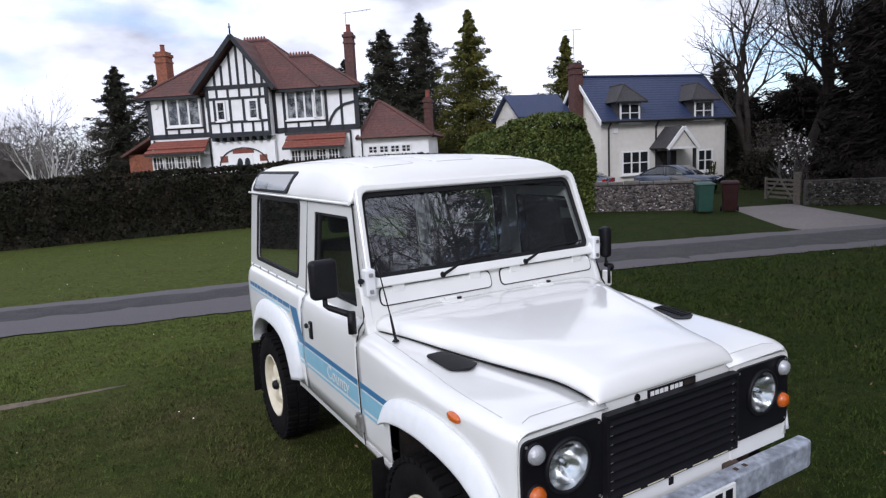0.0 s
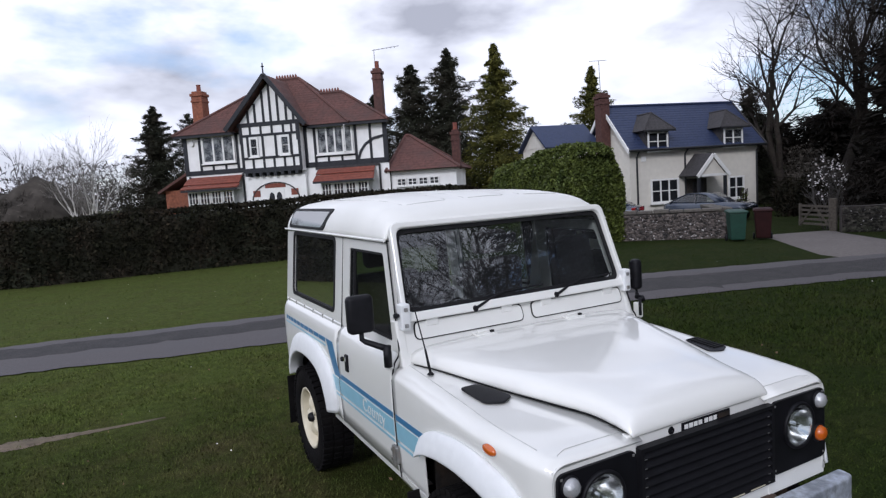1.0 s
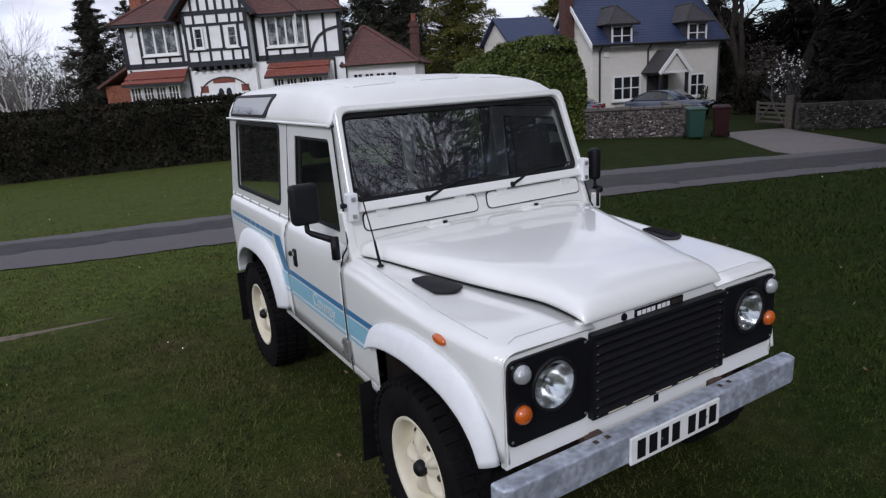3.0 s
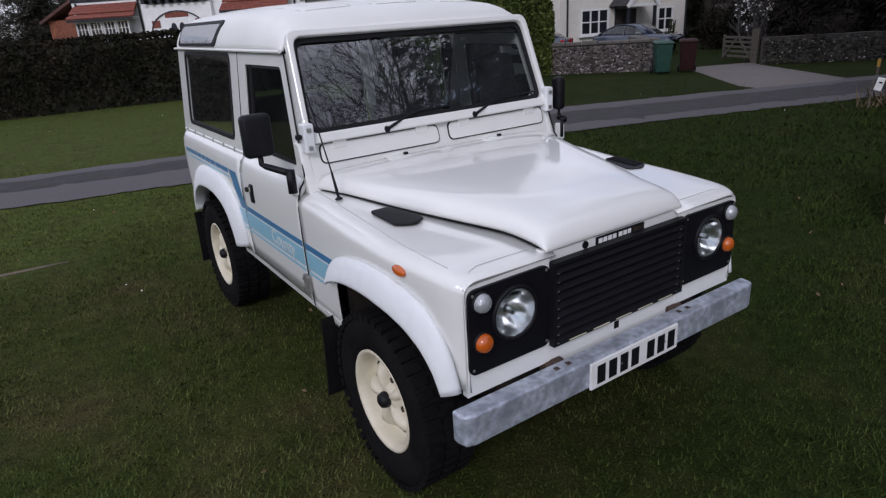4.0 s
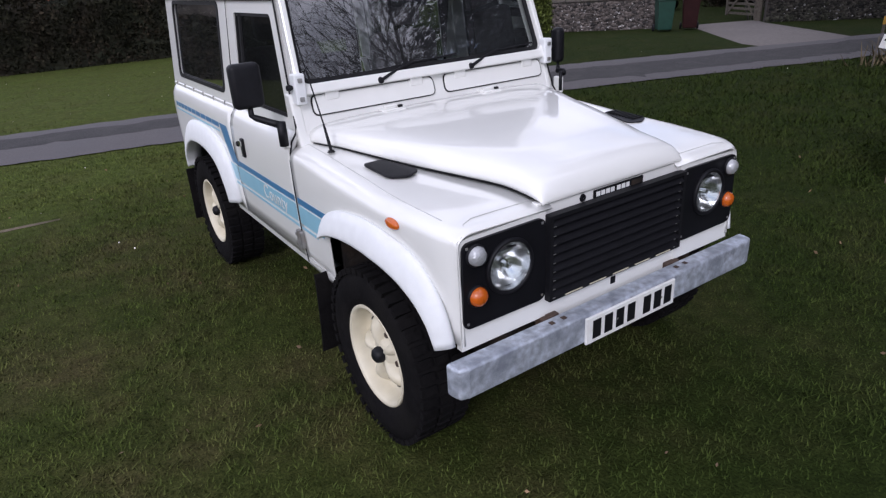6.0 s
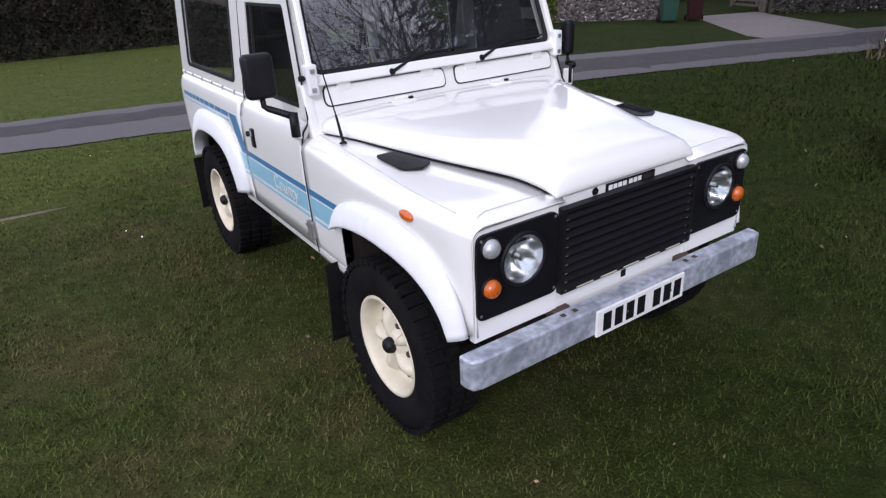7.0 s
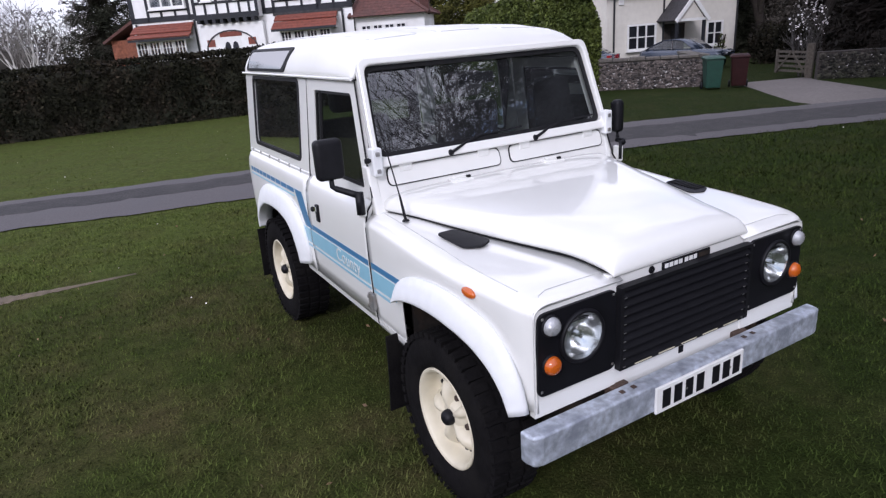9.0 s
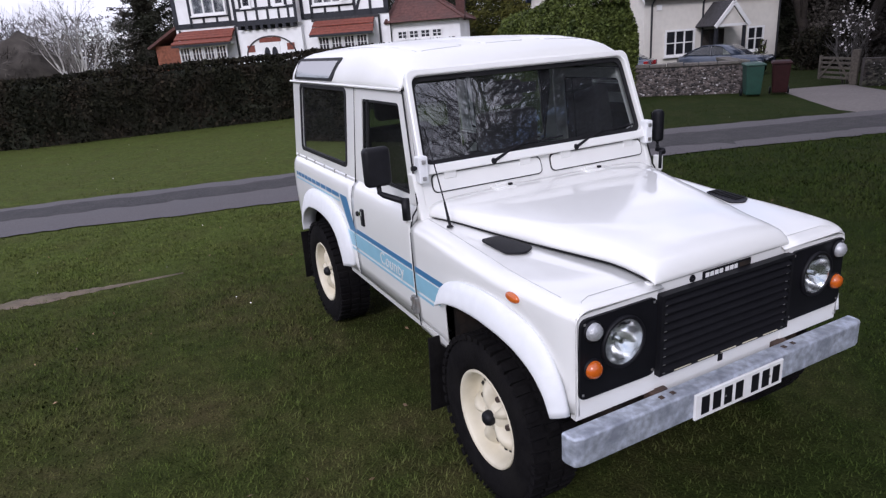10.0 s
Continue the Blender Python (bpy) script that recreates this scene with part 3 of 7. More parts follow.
# projecting gable bay
GY = -0.55
bay = new("gable_bay")
bay.parent = tudor
boxed("bay_wall", (3.62, GY, 3.25), (6.93, 0.05, 5.66), WHITEWALL, bay)
bm = bmesh.new()
prism(bm, [(3.50, 5.62), (7.05, 5.62), (5.40, 7.66)], "y", GY, GY + 0.3)
part("gable_wall", bm, WHITEWALL, bay)
for sgn, xe in ((-1, 3.02), (1, 7.42)):
    bm = bmesh.new()
    a0, a1 = Vector((xe, GY - 0.45, 5.46)), Vector((5.42, GY - 0.45, 8.02))
    b0, b1 = Vector((xe, 0.4, 5.46)), Vector((5.42, 2.1, 8.02))
    loft(bm, [[a0.lerp(a1, k / 12) + Vector((0, 0, 0.03 * ((k * 7) % 2))) for k in range(13)], [b0.lerp(b1, k / 12) + Vector((0, 0, 0.03 * ((k * 7) % 2))) for k in range(13)]])
    part("gable_roof", bm, TILE, bay, solid=0.10)
    bm = bmesh.new()
    beam(bm, (xe, 5.42), (5.42, 7.98), 0.21, GY - 0.52, GY - 0.42)
    part("bargeboard", bm, TIMBER, bay)
    boxed("bracket", (xe - sgn * 0.62 - 0.07, GY - 0.02, 4.75), (xe - sgn * 0.62 + 0.07, GY + 0.1, 5.6), TIMBER, bay)
bm = bmesh.new()
tube(bm, [(5.42, GY - 0.47, 7.9), (5.42, GY - 0.47, 8.55)], 0.045, 6, 0.03)
tube(bm, [(5.35, GY - 0.47, 8.38), (5.49, GY - 0.47, 8.38)], 0.03, 6)
part("finial", bm, TIMBER, bay)


def timbers(parent, items, y0, y1):
    for a, b, w in items:
        bm = bmesh.new()
        beam(bm, a, b, w, y0, y1)
        part("timber", bm, TIMBER, parent)


timbers(bay, [((3.5, 5.66), (7.05, 5.66), 0.20), ((3.62, 5.0 + 0.12), (6.93, 5.12), 0.12), ((3.62, 3.98), (6.93, 3.98), 0.12), ((3.62, 3.36), (6.93, 3.36), 0.24)], GY - 0.035, GY)
timbers(bay, [((x, 5.70), (x, 5.70 + h), 0.12) for x, h in ((4.15, 0.65), (4.55, 1.0), (5.02, 1.6), (5.42, 1.95), (5.84, 1.55), (6.28, 0.98), (6.66, 0.55))], GY - 0.04, GY)
timbers(bay, [((x, 3.4), (x, 3.98), 0.11) for x in (4.25, 4.85, 5.42, 6.0, 6.5)] + [((x, 5.10), (x, 5.60), 0.11) for x in (4.2, 4.8, 5.42, 6.05, 6.5)], GY - 0.04, GY)
timbers(bay, [((3.68, 3.3), (3.68, 5.6), 0.14), ((6.87, 3.3), (6.87, 5.6), 0.14), ((4.02, 3.98), (4.02, 5.1), 0.13), ((4.86, 3.98), (4.86, 5.1), 0.12), ((5.58, 3.98), (5.58, 5.1), 0.12), ((6.42, 3.98), (6.42, 5.1), 0.13)], GY - 0.045, GY)
for k in range(8):
    boxed("dentil", (3.72 + k * 0.40, GY - 0.03, 3.08), (3.88 + k * 0.40, 0.0, 3.25), TIMBER, bay)
window(tudor, 4.12, 4.62, 4.05, 5.02, GY - 0.045, 1, 2, DARKIN, frame_w=0.09)
window(tudor, 5.84, 6.36, 4.05, 5.02, GY - 0.045, 1, 2, CURTAIN, frame_w=0.09)
# flanks of the upper storey
up = new("timber_frame")
up.parent = tudor
up_items = [((0, 3.46), (3.62, 3.46), 0.24), ((6.93, 3.46), (H, 3.46), 0.26), ((0.95, 3.84), (3.15, 3.84), 0.11), ((7.5, 3.86), (9.7, 3.86), 0.11), ((0, 5.38), (3.62, 5.38), 0.16), ((6.93, 5.38), (H, 5.38), 0.16)]
up_items += [((x, 3.35), (x, 5.42), w) for x, w in ((0.10, 0.22), (0.95, 0.13), (3.12, 0.14), (3.52, 0.16), (7.02, 0.16), (7.52, 0.14), (9.75, 0.14), (10.55, 0.13), (H - 0.11, 0.24))]
up_items += [((x, 3.5), (x, 3.84), 0.11) for x in (1.66, 2.40, 8.22, 8.96)]
arc = [(9.82, 3.55), (9.98, 3.95), (10.25, 4.30), (10.7, 4.56), (11.3, 4.68)]
up_items += [(a, b, 0.13) for a, b in zip(arc, arc[1:])]
timbers(up, up_items, -0.04, 0)
window(tudor, 1.10, 3.0, 3.92, 5.36, -0.05, 3, 1, CURTAIN, bars=0.09, frame_w=0.10)
wr = window(tudor, 7.64, 9.62, 3.94, 5.36, -0.05, 4, 1, CURTAIN, bars=0.09, frame_w=0.09)
bm = bmesh.new()
ring(bm, [(0, 4.0), (0.42, 4.0), (0.42, 5.32), (0, 5.32)], [(0.06, 4.06), (0.36, 4.06), (0.36, 5.26), (0.06, 5.26)], lambda p: (9.14 + p[0] * 0.45, -0.06 - p[0] * 0.9, p[1]))
part("open_casement", bm, WHITEFRAME, wr, "open white casement", solid=0.04)
# ground floor: canopies, window rows, arched porch
for x0, x1, wx0, wx1 in ((0.10, 3.40, 0.32, 3.0), (7.55, 10.80, 7.86, 10.46)):
    bm = bmesh.new()
    n = 6
    for k in range(n):
        t0, t1 = k / n, (k + 1) / n
        ya, yb = -0.95 + 0.93 * t0, -0.95 + 0.93 * t1
        za, zb = 2.58 + 0.66 * t0, 2.58 + 0.66 * t1
        loft(bm, [[(x0 + 0.10 * t0, ya, za + 0.010), (x1 - 0.10 * t0, ya, za + 0.010)], [(x0 + 0.10 * t1, yb, zb), (x1 - 0.10 * t1, yb, zb)]])
    cn = part("canopy", bm, TILERED, tudor, "red tiled window canopy", solid=0.06)
    boxed("fascia", (x0 + 0.02, -0.97, 2.48), (x1 - 0.02, -0.90, 2.58), TIMBER, cn)
    boxed("bay_front", (wx0 - 0.15, -0.62, -0.4), (wx1 + 0.15, 0.0, 1.15), WHITEWALL, tudor)
    boxed("bay_head", (wx0 - 0.15, -0.62, 2.50), (wx1 + 0.15, 0.0, 2.60), WHITEFRAME, tudor)
    k = 4
    for j in range(k):
        a, b = wx0 + (wx1 - wx0) * j / k, wx0 + (wx1 - wx0) * (j + 1) / k
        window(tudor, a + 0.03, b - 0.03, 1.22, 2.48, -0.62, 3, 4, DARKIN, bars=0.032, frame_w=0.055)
boxed("lead_flashing", (7.45, -0.06, 3.2), (10.9, 0.0, 3.33), GREYTILE, tudor)
pr = boxed("porch", (3.55, -0.30, -0.4), (6.95, -0.02, 3.02), WHITEWALL, tudor, "white arched porch")
bm = bmesh.new()
arch_pts = [(5.22 + 1.32 * math.cos(a), 1.85 + 0.86 * math.sin(a)) for a in [math.pi * k / 14 for k in range(15)]]
for k, (a, b) in enumerate(zip(arch_pts, arch_pts[1:])):
    beam(bm, a, b, 0.06, -0.34, -0.29)
part("arch_moulding", bm, GREYTILE, pr)
for x0, x1, z0, z1 in ((4.65, 5.8, 2.44, 2.66), (3.95, 4.35, 2.02, 2.34), (6.10, 6.5, 2.02, 2.34)):
    boxed("brick_panel", (x0, -0.325, z0), (x1, -0.29, z1), TILERED, pr, "red brick infill")
dr = boxed("front_door", (4.72, -0.33, 0.0), (5.72, -0.28, 2.40), WHITEFRAME, tudor, "white front door with arched panes")
for x0 in (4.86, 5.27):
    bm = bmesh.new()
    prism(bm, [(x0, 1.3), (x0 + 0.30, 1.3), (x0 + 0.30, 2.0), (x0 + 0.25, 2.15), (x0 + 0.15, 2.22), (x0 + 0.05, 2.15), (x0, 2.0)], "y", -0.345, -0.325)
    part("door_pane", bm, DARKIN, dr)
for x in (0.25, 3.35, 10.95):
    bm = bmesh.new()
    tube(bm, [(x, -0.10, 3.3), (x, -0.10, -0.3)], 0.05, 8)
    part("downpipe", bm, BLACKPIPE, tudor)
bm = bmesh.new()
lathe(bm, [(0.001, 0.08), (0.13, 0.07), (0.15, 0.0)], 14, pose(0.52, -0.02, 5.0, 0, 0, -90))
part("alarm_box", bm, WHITEFRAME, tudor)
chimney(tudor, 0.62, 1.1, 4.8, 8.0, 0.62, 0.7, BRICK)
c2 = chimney(tudor, 10.9, 1.1, 5.0, 8.3, 0.46, 0.55, TILE)
bm = bmesh.new()
tube(bm, [(10.8, 1.1, 8.2), (10.8, 1.1, 9.1)], 0.02, 5)
tube(bm, [(10.7, 1.1, 9.05), (12.2, 0.9, 9.1)], 0.015, 5)
for k in range(6):
    tube(bm, [(10.85 + k * 0.22, 1.1 - k * 0.03 - 0.15, 9.06), (10.85 + k * 0.22, 1.1 - k * 0.03 + 0.15, 9.06)], 0.008, 4)
part("aerial", bm, STEEL, tudor)
# side wings
boxed("side_wing", (H, 0.25, -0.4), (14.9, 4.2, 2.88), WHITEWALL, tudor, "low white side wing")
hip_roof("side_wing_roof", H - 0.2, 15.2, -0.12, 4.6, 2.86, (11.95, 12.2, 2.2, 4.72), TILE, tudor)
for j in range(4):
    window(tudor, 11.75 + j * 0.58, 12.25 + j * 0.58, 2.10, 2.48, 0.20, 2, 2, DARKIN, bars=0.04, frame_w=0.05)
chimney(tudor, 14.75, 2.0, 2.8, 5.0, 0.42, 0.5, DKBRICK)
boxed("brick_wing", (-1.75, 0.6, -0.4), (0.0, 5.0, 2.66), BRICK, tudor, "orange brick outhouse")
bm = bmesh.new()
loft(bm, [[(-2.05, 0.3, 2.62), (-2.05, 5.3, 2.62)], [(-1.2, 0.3, 3.05), (-1.2, 5.3, 3.05)], [(0.02, 0.3, 3.66), (0.02, 5.3, 3.66)]])
part("brick_wing_roof", bm, TILE, tudor, solid=0.12)

# ---- buff cottage with a slate roof ----
cot = thing("slate_roofed_cottage", "buff rendered cottage with blue slate roof and dormers", "house", pose(20.497, 20.796, 0, 0, 0, -13.27))
W2, ZE, ZR, YR = 7.40, 3.22, 5.55, 2.15
bm = bmesh.new()
prism(bm, [(0, -0.6), (2 * YR, -0.6), (2 * YR, ZE), (YR, ZR - 0.1), (0, ZE)], "x", 0.0, W2)
part("wall", bm, BUFF, cot)
for sgn in (1, -1):
    bm = bmesh.new()
    n = 18
    rows = []
    for k in range(n):
        for t, lift in ((k / n, 0.030), ((k + 1) / n, 0.018)):
            y = -0.32 + (YR + 0.32) * t
            rows.append([(x, y if sgn > 0 else 2 * YR - y, ZE - 0.06 + (ZR - ZE + 0.06) * t + lift) for x in (-0.22, W2 + 0.25)])
    loft(bm, rows)
    part("slate_roof", bm, SLATE, cot, solid=0.05)
for x in (-0.24, W2 + 0.27):
    for sgn in (1, -1):
        bm = bmesh.new()
        y0, y1 = (-0.34, YR) if sgn > 0 else (2 * YR + 0.34, YR)
        loft(bm, [[(x - 0.03, y0, ZE - 0.22), (x + 0.03, y0, ZE - 0.22), (x + 0.03, y0, ZE + 0.02), (x - 0.03, y0, ZE + 0.02)],
                  [(x - 0.03, y1, ZR - 0.14), (x + 0.03, y1, ZR - 0.14), (x + 0.03, y1, ZR + 0.08), (x - 0.03, y1, ZR + 0.08)]], closed=True, caps=True)
        part("verge_board", bm, WHITEFRAME if x < 0 else GREYTILE, cot)
bm = bmesh.new()
tube(bm, [(-0.2, YR, ZR + 0.05), (W2 + 0.25, YR, ZR + 0.05)], 0.07, 8)
part("ridge_tiles", bm, SLATE, cot)
bm = bmesh.new()
tube(bm, [(-0.2, -0.38, ZE - 0.06), (W2 + 0.25, -0.38, ZE - 0.06)], 0.06, 8)
part("gutter", bm, BLACKPIPE, cot)
for x in (0.35, 3.05, W2 - 0.12):
    bm = bmesh.new()
    tube(bm, [(x, -0.36, ZE - 0.08), (x, -0.08, ZE - 0.35), (x, -0.08, -0.5)], 0.045, 8)
    part("downpipe", bm, BLACKPIPE, cot)
for x0, x1 in ((0.90, 2.02), (5.22, 6.34)):
    d = new("dormer")
    d.parent = cot
    boxed("dormer_body", (x0 - 0.08, -0.16, ZE - 0.12), (x1 + 0.08, 1.0, 4.14), GREYTILE, d)
    bm = bmesh.new()
    xm = (x0 + x1) / 2
    e = [Vector((x0 - 0.32, -0.42, 4.10)), Vector((x1 + 0.32, -0.42, 4.10)), Vector((x1 + 0.32, 1.2, 4.10)), Vector((x0 - 0.32, 1.2, 4.10))]
    apex, back = Vector((xm, 0.30, 5.0)), Vector((xm, 1.8, 5.0))
    for tri in ((e[0], e[1], apex), (e[1], e[2], back, apex), (e[3], e[0], apex, back), (e[0], e[3], e[2], e[1])):
        bm.faces.new([bm.verts.new(v) for v in tri])
    part("dormer_roof", bm, GREYTILE, d)
    bm = bmesh.new()
    for c0, c1 in ((e[0], apex), (e[1], apex), (apex, back)):
        bm = bmesh.new()
        tube(bm, [c0, c1], 0.045, 6)
        part("dormer_hip", bm, GREYTILE, d)
    boxed("dormer_fascia", (x0 - 0.31, -0.44, 4.02), (x1 + 0.31, -0.38, 4.11), BLACKPIPE, d)
    window(cot, x0, x1, 3.10, 4.02, -0.205, 2, 2, DARKIN, bars=0.06, frame_w=0.07)
window(cot, 1.08, 2.68, 0.52, 1.72, -0.045, 3, 2, DARKIN, bars=0.07, frame_w=0.09)
window(cot, 5.55, 6.52, 0.46, 1.62, -0.045, 2, 2, DARKIN, bars=0.07, frame_w=0.09)
boxed("meter_box", (0.62, -0.05, 2.62), (0.88, 0.0, 2.86), WHITEFRAME, cot)
# gabled porch
po = new("porch")
po.parent = cot
for sgn, xe in ((-1, 2.76), (1, 4.62)):
    bm = bmesh.new()
    loft(bm, [[(xe, -1.35, 1.72), (3.69, -1.35, 2.78)], [(xe, 0.0, 1.72), (3.69, 0.0, 2.78)]])
    part("porch_roof", bm, GREYTILE, po, solid=0.08)
    bm = bmesh.new()
    beam(bm, (xe - sgn * 0.02, 1.70), (3.69, 2.74), 0.17, -1.42, -1.36)
    part("bargeboard", bm, WHITEFRAME, po)
bm = bmesh.new()
prism(bm, [(2.98, 1.80), (4.40, 1.80), (3.69, 2.62)], "y", -1.30, -1.22)
part("porch_gable", bm, BUFF, po)
boxed("porch_beam", (2.85, -1.32, 1.70), (4.53, -1.20, 1.82), WHITEFRAME, po)
for x in (2.95, 4.43):
    boxed("porch_post", (x - 0.06, -1.30, -0.5), (x + 0.06, -1.18, 1.72), TIMBER, po)
# thin dark slab on the wall paints the shade inside the porch
boxed("porch_recess", (3.1, -0.03, -0.5), (4.3, -0.005, 1.62), MORTAR, po)
boxed("front_door", (3.5, -0.06, -0.5), (4.1, -0.03, 1.45), GREYTILE, po, "grey front door")
ch = chimney(cot, -0.30, 1.95, -0.5, 6.42, 0.50, 0.62, DKBRICK, False)
bm = bmesh.new()
tube(bm, [(-0.35, 1.95, 6.3), (-0.38, 1.95, 7.9)], 0.02, 5)
tube(bm, [(-0.95, 1.9, 7.85), (0.1, 2.0, 7.92)], 0.015, 5)
part("aerial", bm, STEEL, cot)
boxed("rear_wing", (-3.1, 2.6, -0.5), (-0.3, 6.0, 3.75), BUFF, cot)
bm = bmesh.new()
loft(bm, [[(-3.35, 2.3, 3.68), (-0.2, 2.3, 3.68)], [(-3.35, 4.2, 4.95), (-0.2, 4.2, 4.95)], [(-3.35, 6.2, 3.68), (-0.2, 6.2, 3.68)]])
part("rear_wing_roof", bm, SLATE, cot, solid=0.1)
bm = bmesh.new()
prism(bm, [(2.6, 3.7), (6.0, 3.7), (4.3, 4.85)], "x", -3.1, -3.0)
part("rear_wing_gable", bm, BUFF, cot)

# ---- hedges ----
def hedge(name, pts, width, heights, leaf, count, mat, core, label, seed, group="", lump=0.16, soft=0.12):
    """A hedge along points: a dark core and a coat of leaves."""
    ob = thing(name, label, "hedge", group=group)
    rng = np.random.default_rng(seed)
    pv = [Vector((*p, 0)) for p in pts]
    seg = [(pv[i + 1] - pv[i]).length for i in range(len(pv) - 1)]
    tot = sum(seg)
    sn = [Vector((-(b - a).y, (b - a).x, 0)).normalized() for a, b in zip(pv, pv[1:])]
    vn = [sn[0]] + [(a + b).normalized() for a, b in zip(sn, sn[1:])] + [sn[-1]]

    def along(u):
        d = u * tot
        for i, s_ in enumerate(seg):
            if d <= s_ or i == len(seg) - 1:
                f = d / s_
                p = pv[i].lerp(pv[i + 1], f)
                return p, vn[i].lerp(vn[i + 1], f).normalized(), heights[i] + (heights[i + 1] - heights[i]) * f
            d -= s_
    rows = []
    n = max(6, int(tot / 0.5))
    for i in range(n + 1):
        p, nrm, h = along(soft * 0.25 + (1 - soft * 0.5) * i / n)
        g = ground_z(p.x, p.y)
        row = []
        for a, z in ((-0.41, 0.0), (-0.41, 0.5), (-0.42 + soft * 0.4, 0.90 - soft * 0.25), (-0.22, 0.975 - soft * 0.3), (0.22, 0.975 - soft * 0.3), (0.42 - soft * 0.4, 0.90 - soft * 0.25), (0.41, 0.5), (0.41, 0.0)):
            k = noise.noise((p.x * 0.8 + a, p.y * 0.8, z * 2 + seed)) * lump
            q = p + nrm * (a * width + k * (1 if a > 0 else -1)) * 0.93
            row.append((q.x, q.y, g + z * (h + k * 0.5) - 0.03))
        rows.append(row)
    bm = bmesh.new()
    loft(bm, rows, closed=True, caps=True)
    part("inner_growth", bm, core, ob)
    out = []
    for _ in range(count):
        uu = rng.random()
        endcap = 0.0
        if rng.random() < width * 1.2 / tot:
            endcap = 1.0 if uu > 0.5 else -1.0
            uu = 1.0 if uu > 0.5 else 0.0
        p, nrm, h = along(uu)
        g = ground_z(p.x, p.y)
        side_area = h / (2 * h + width)
        r = rng.random()
        if r < 2 * side_area:
            a = 0.5 * (1 if r < side_area else -1)
            z = rng.random() ** 0.9
            z = 0.97 * z
        else:
            a, z = rng.uniform(-0.5, 0.5), 0.99
        k = noise.noise((p.x * 0.8 + (a * 0.9), p.y * 0.8, z * 2 + seed)) * lump + noise.noise((p.x * 2.6, p.y * 2.6 + a, z * 5)) * lump * 0.7
        rnd = 1 - soft * (max(0, z - 0.6) / 0.4) ** 2
        q = p + nrm * (a * width * rnd + k * (1 if a > 0 else -1) + rng.normal(0, 0.03))
        if endcap:
            z = rng.random() * 0.97
            tg = Vector((nrm.y, -nrm.x, 0)) * endcap
            q = p + nrm * rng.uniform(-0.5, 0.5) * width * (1 - soft * (max(0, z - 0.6) / 0.4) ** 2) + tg * (0.06 - soft * 1.2 * (max(0, z - 0.55) / 0.45) ** 2 + 0.1 * abs(noise.noise((z * 3, uu, seed))) + rng.normal(0, 0.03))
        edge = min(uu, 1 - uu) * tot
        dip = soft * 1.1 * max(0.0, 1 - edge / 0.8) ** 2 + soft * 1.6 * max(0.0, abs(a) - 0.2) ** 2 * (z > 0.98)
        out.append((q.x, q.y, g + z * (h + k * 0.5 - dip) + rng.normal(0, 0.035)))
    leaves("foliage", out, leaf, mat, ob, seed=seed)
    return ob


hedge("yew_hedge", [(-24, 30.0), (-12, 24.6), (-4.3, 21.0), (3.2, 20.6), (9.5, 20.2), (11.2, 20.0)], 1.6, [2.1, 2.05, 1.98, 2.12, 2.2, 2.2], 0.068, 90000, YEW, PINE, "long clipped dark hedge along the lawn edge", 3)
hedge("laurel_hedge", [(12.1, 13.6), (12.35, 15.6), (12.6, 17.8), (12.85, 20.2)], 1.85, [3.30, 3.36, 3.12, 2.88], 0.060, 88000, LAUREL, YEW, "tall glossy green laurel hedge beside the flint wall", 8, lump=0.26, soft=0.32)

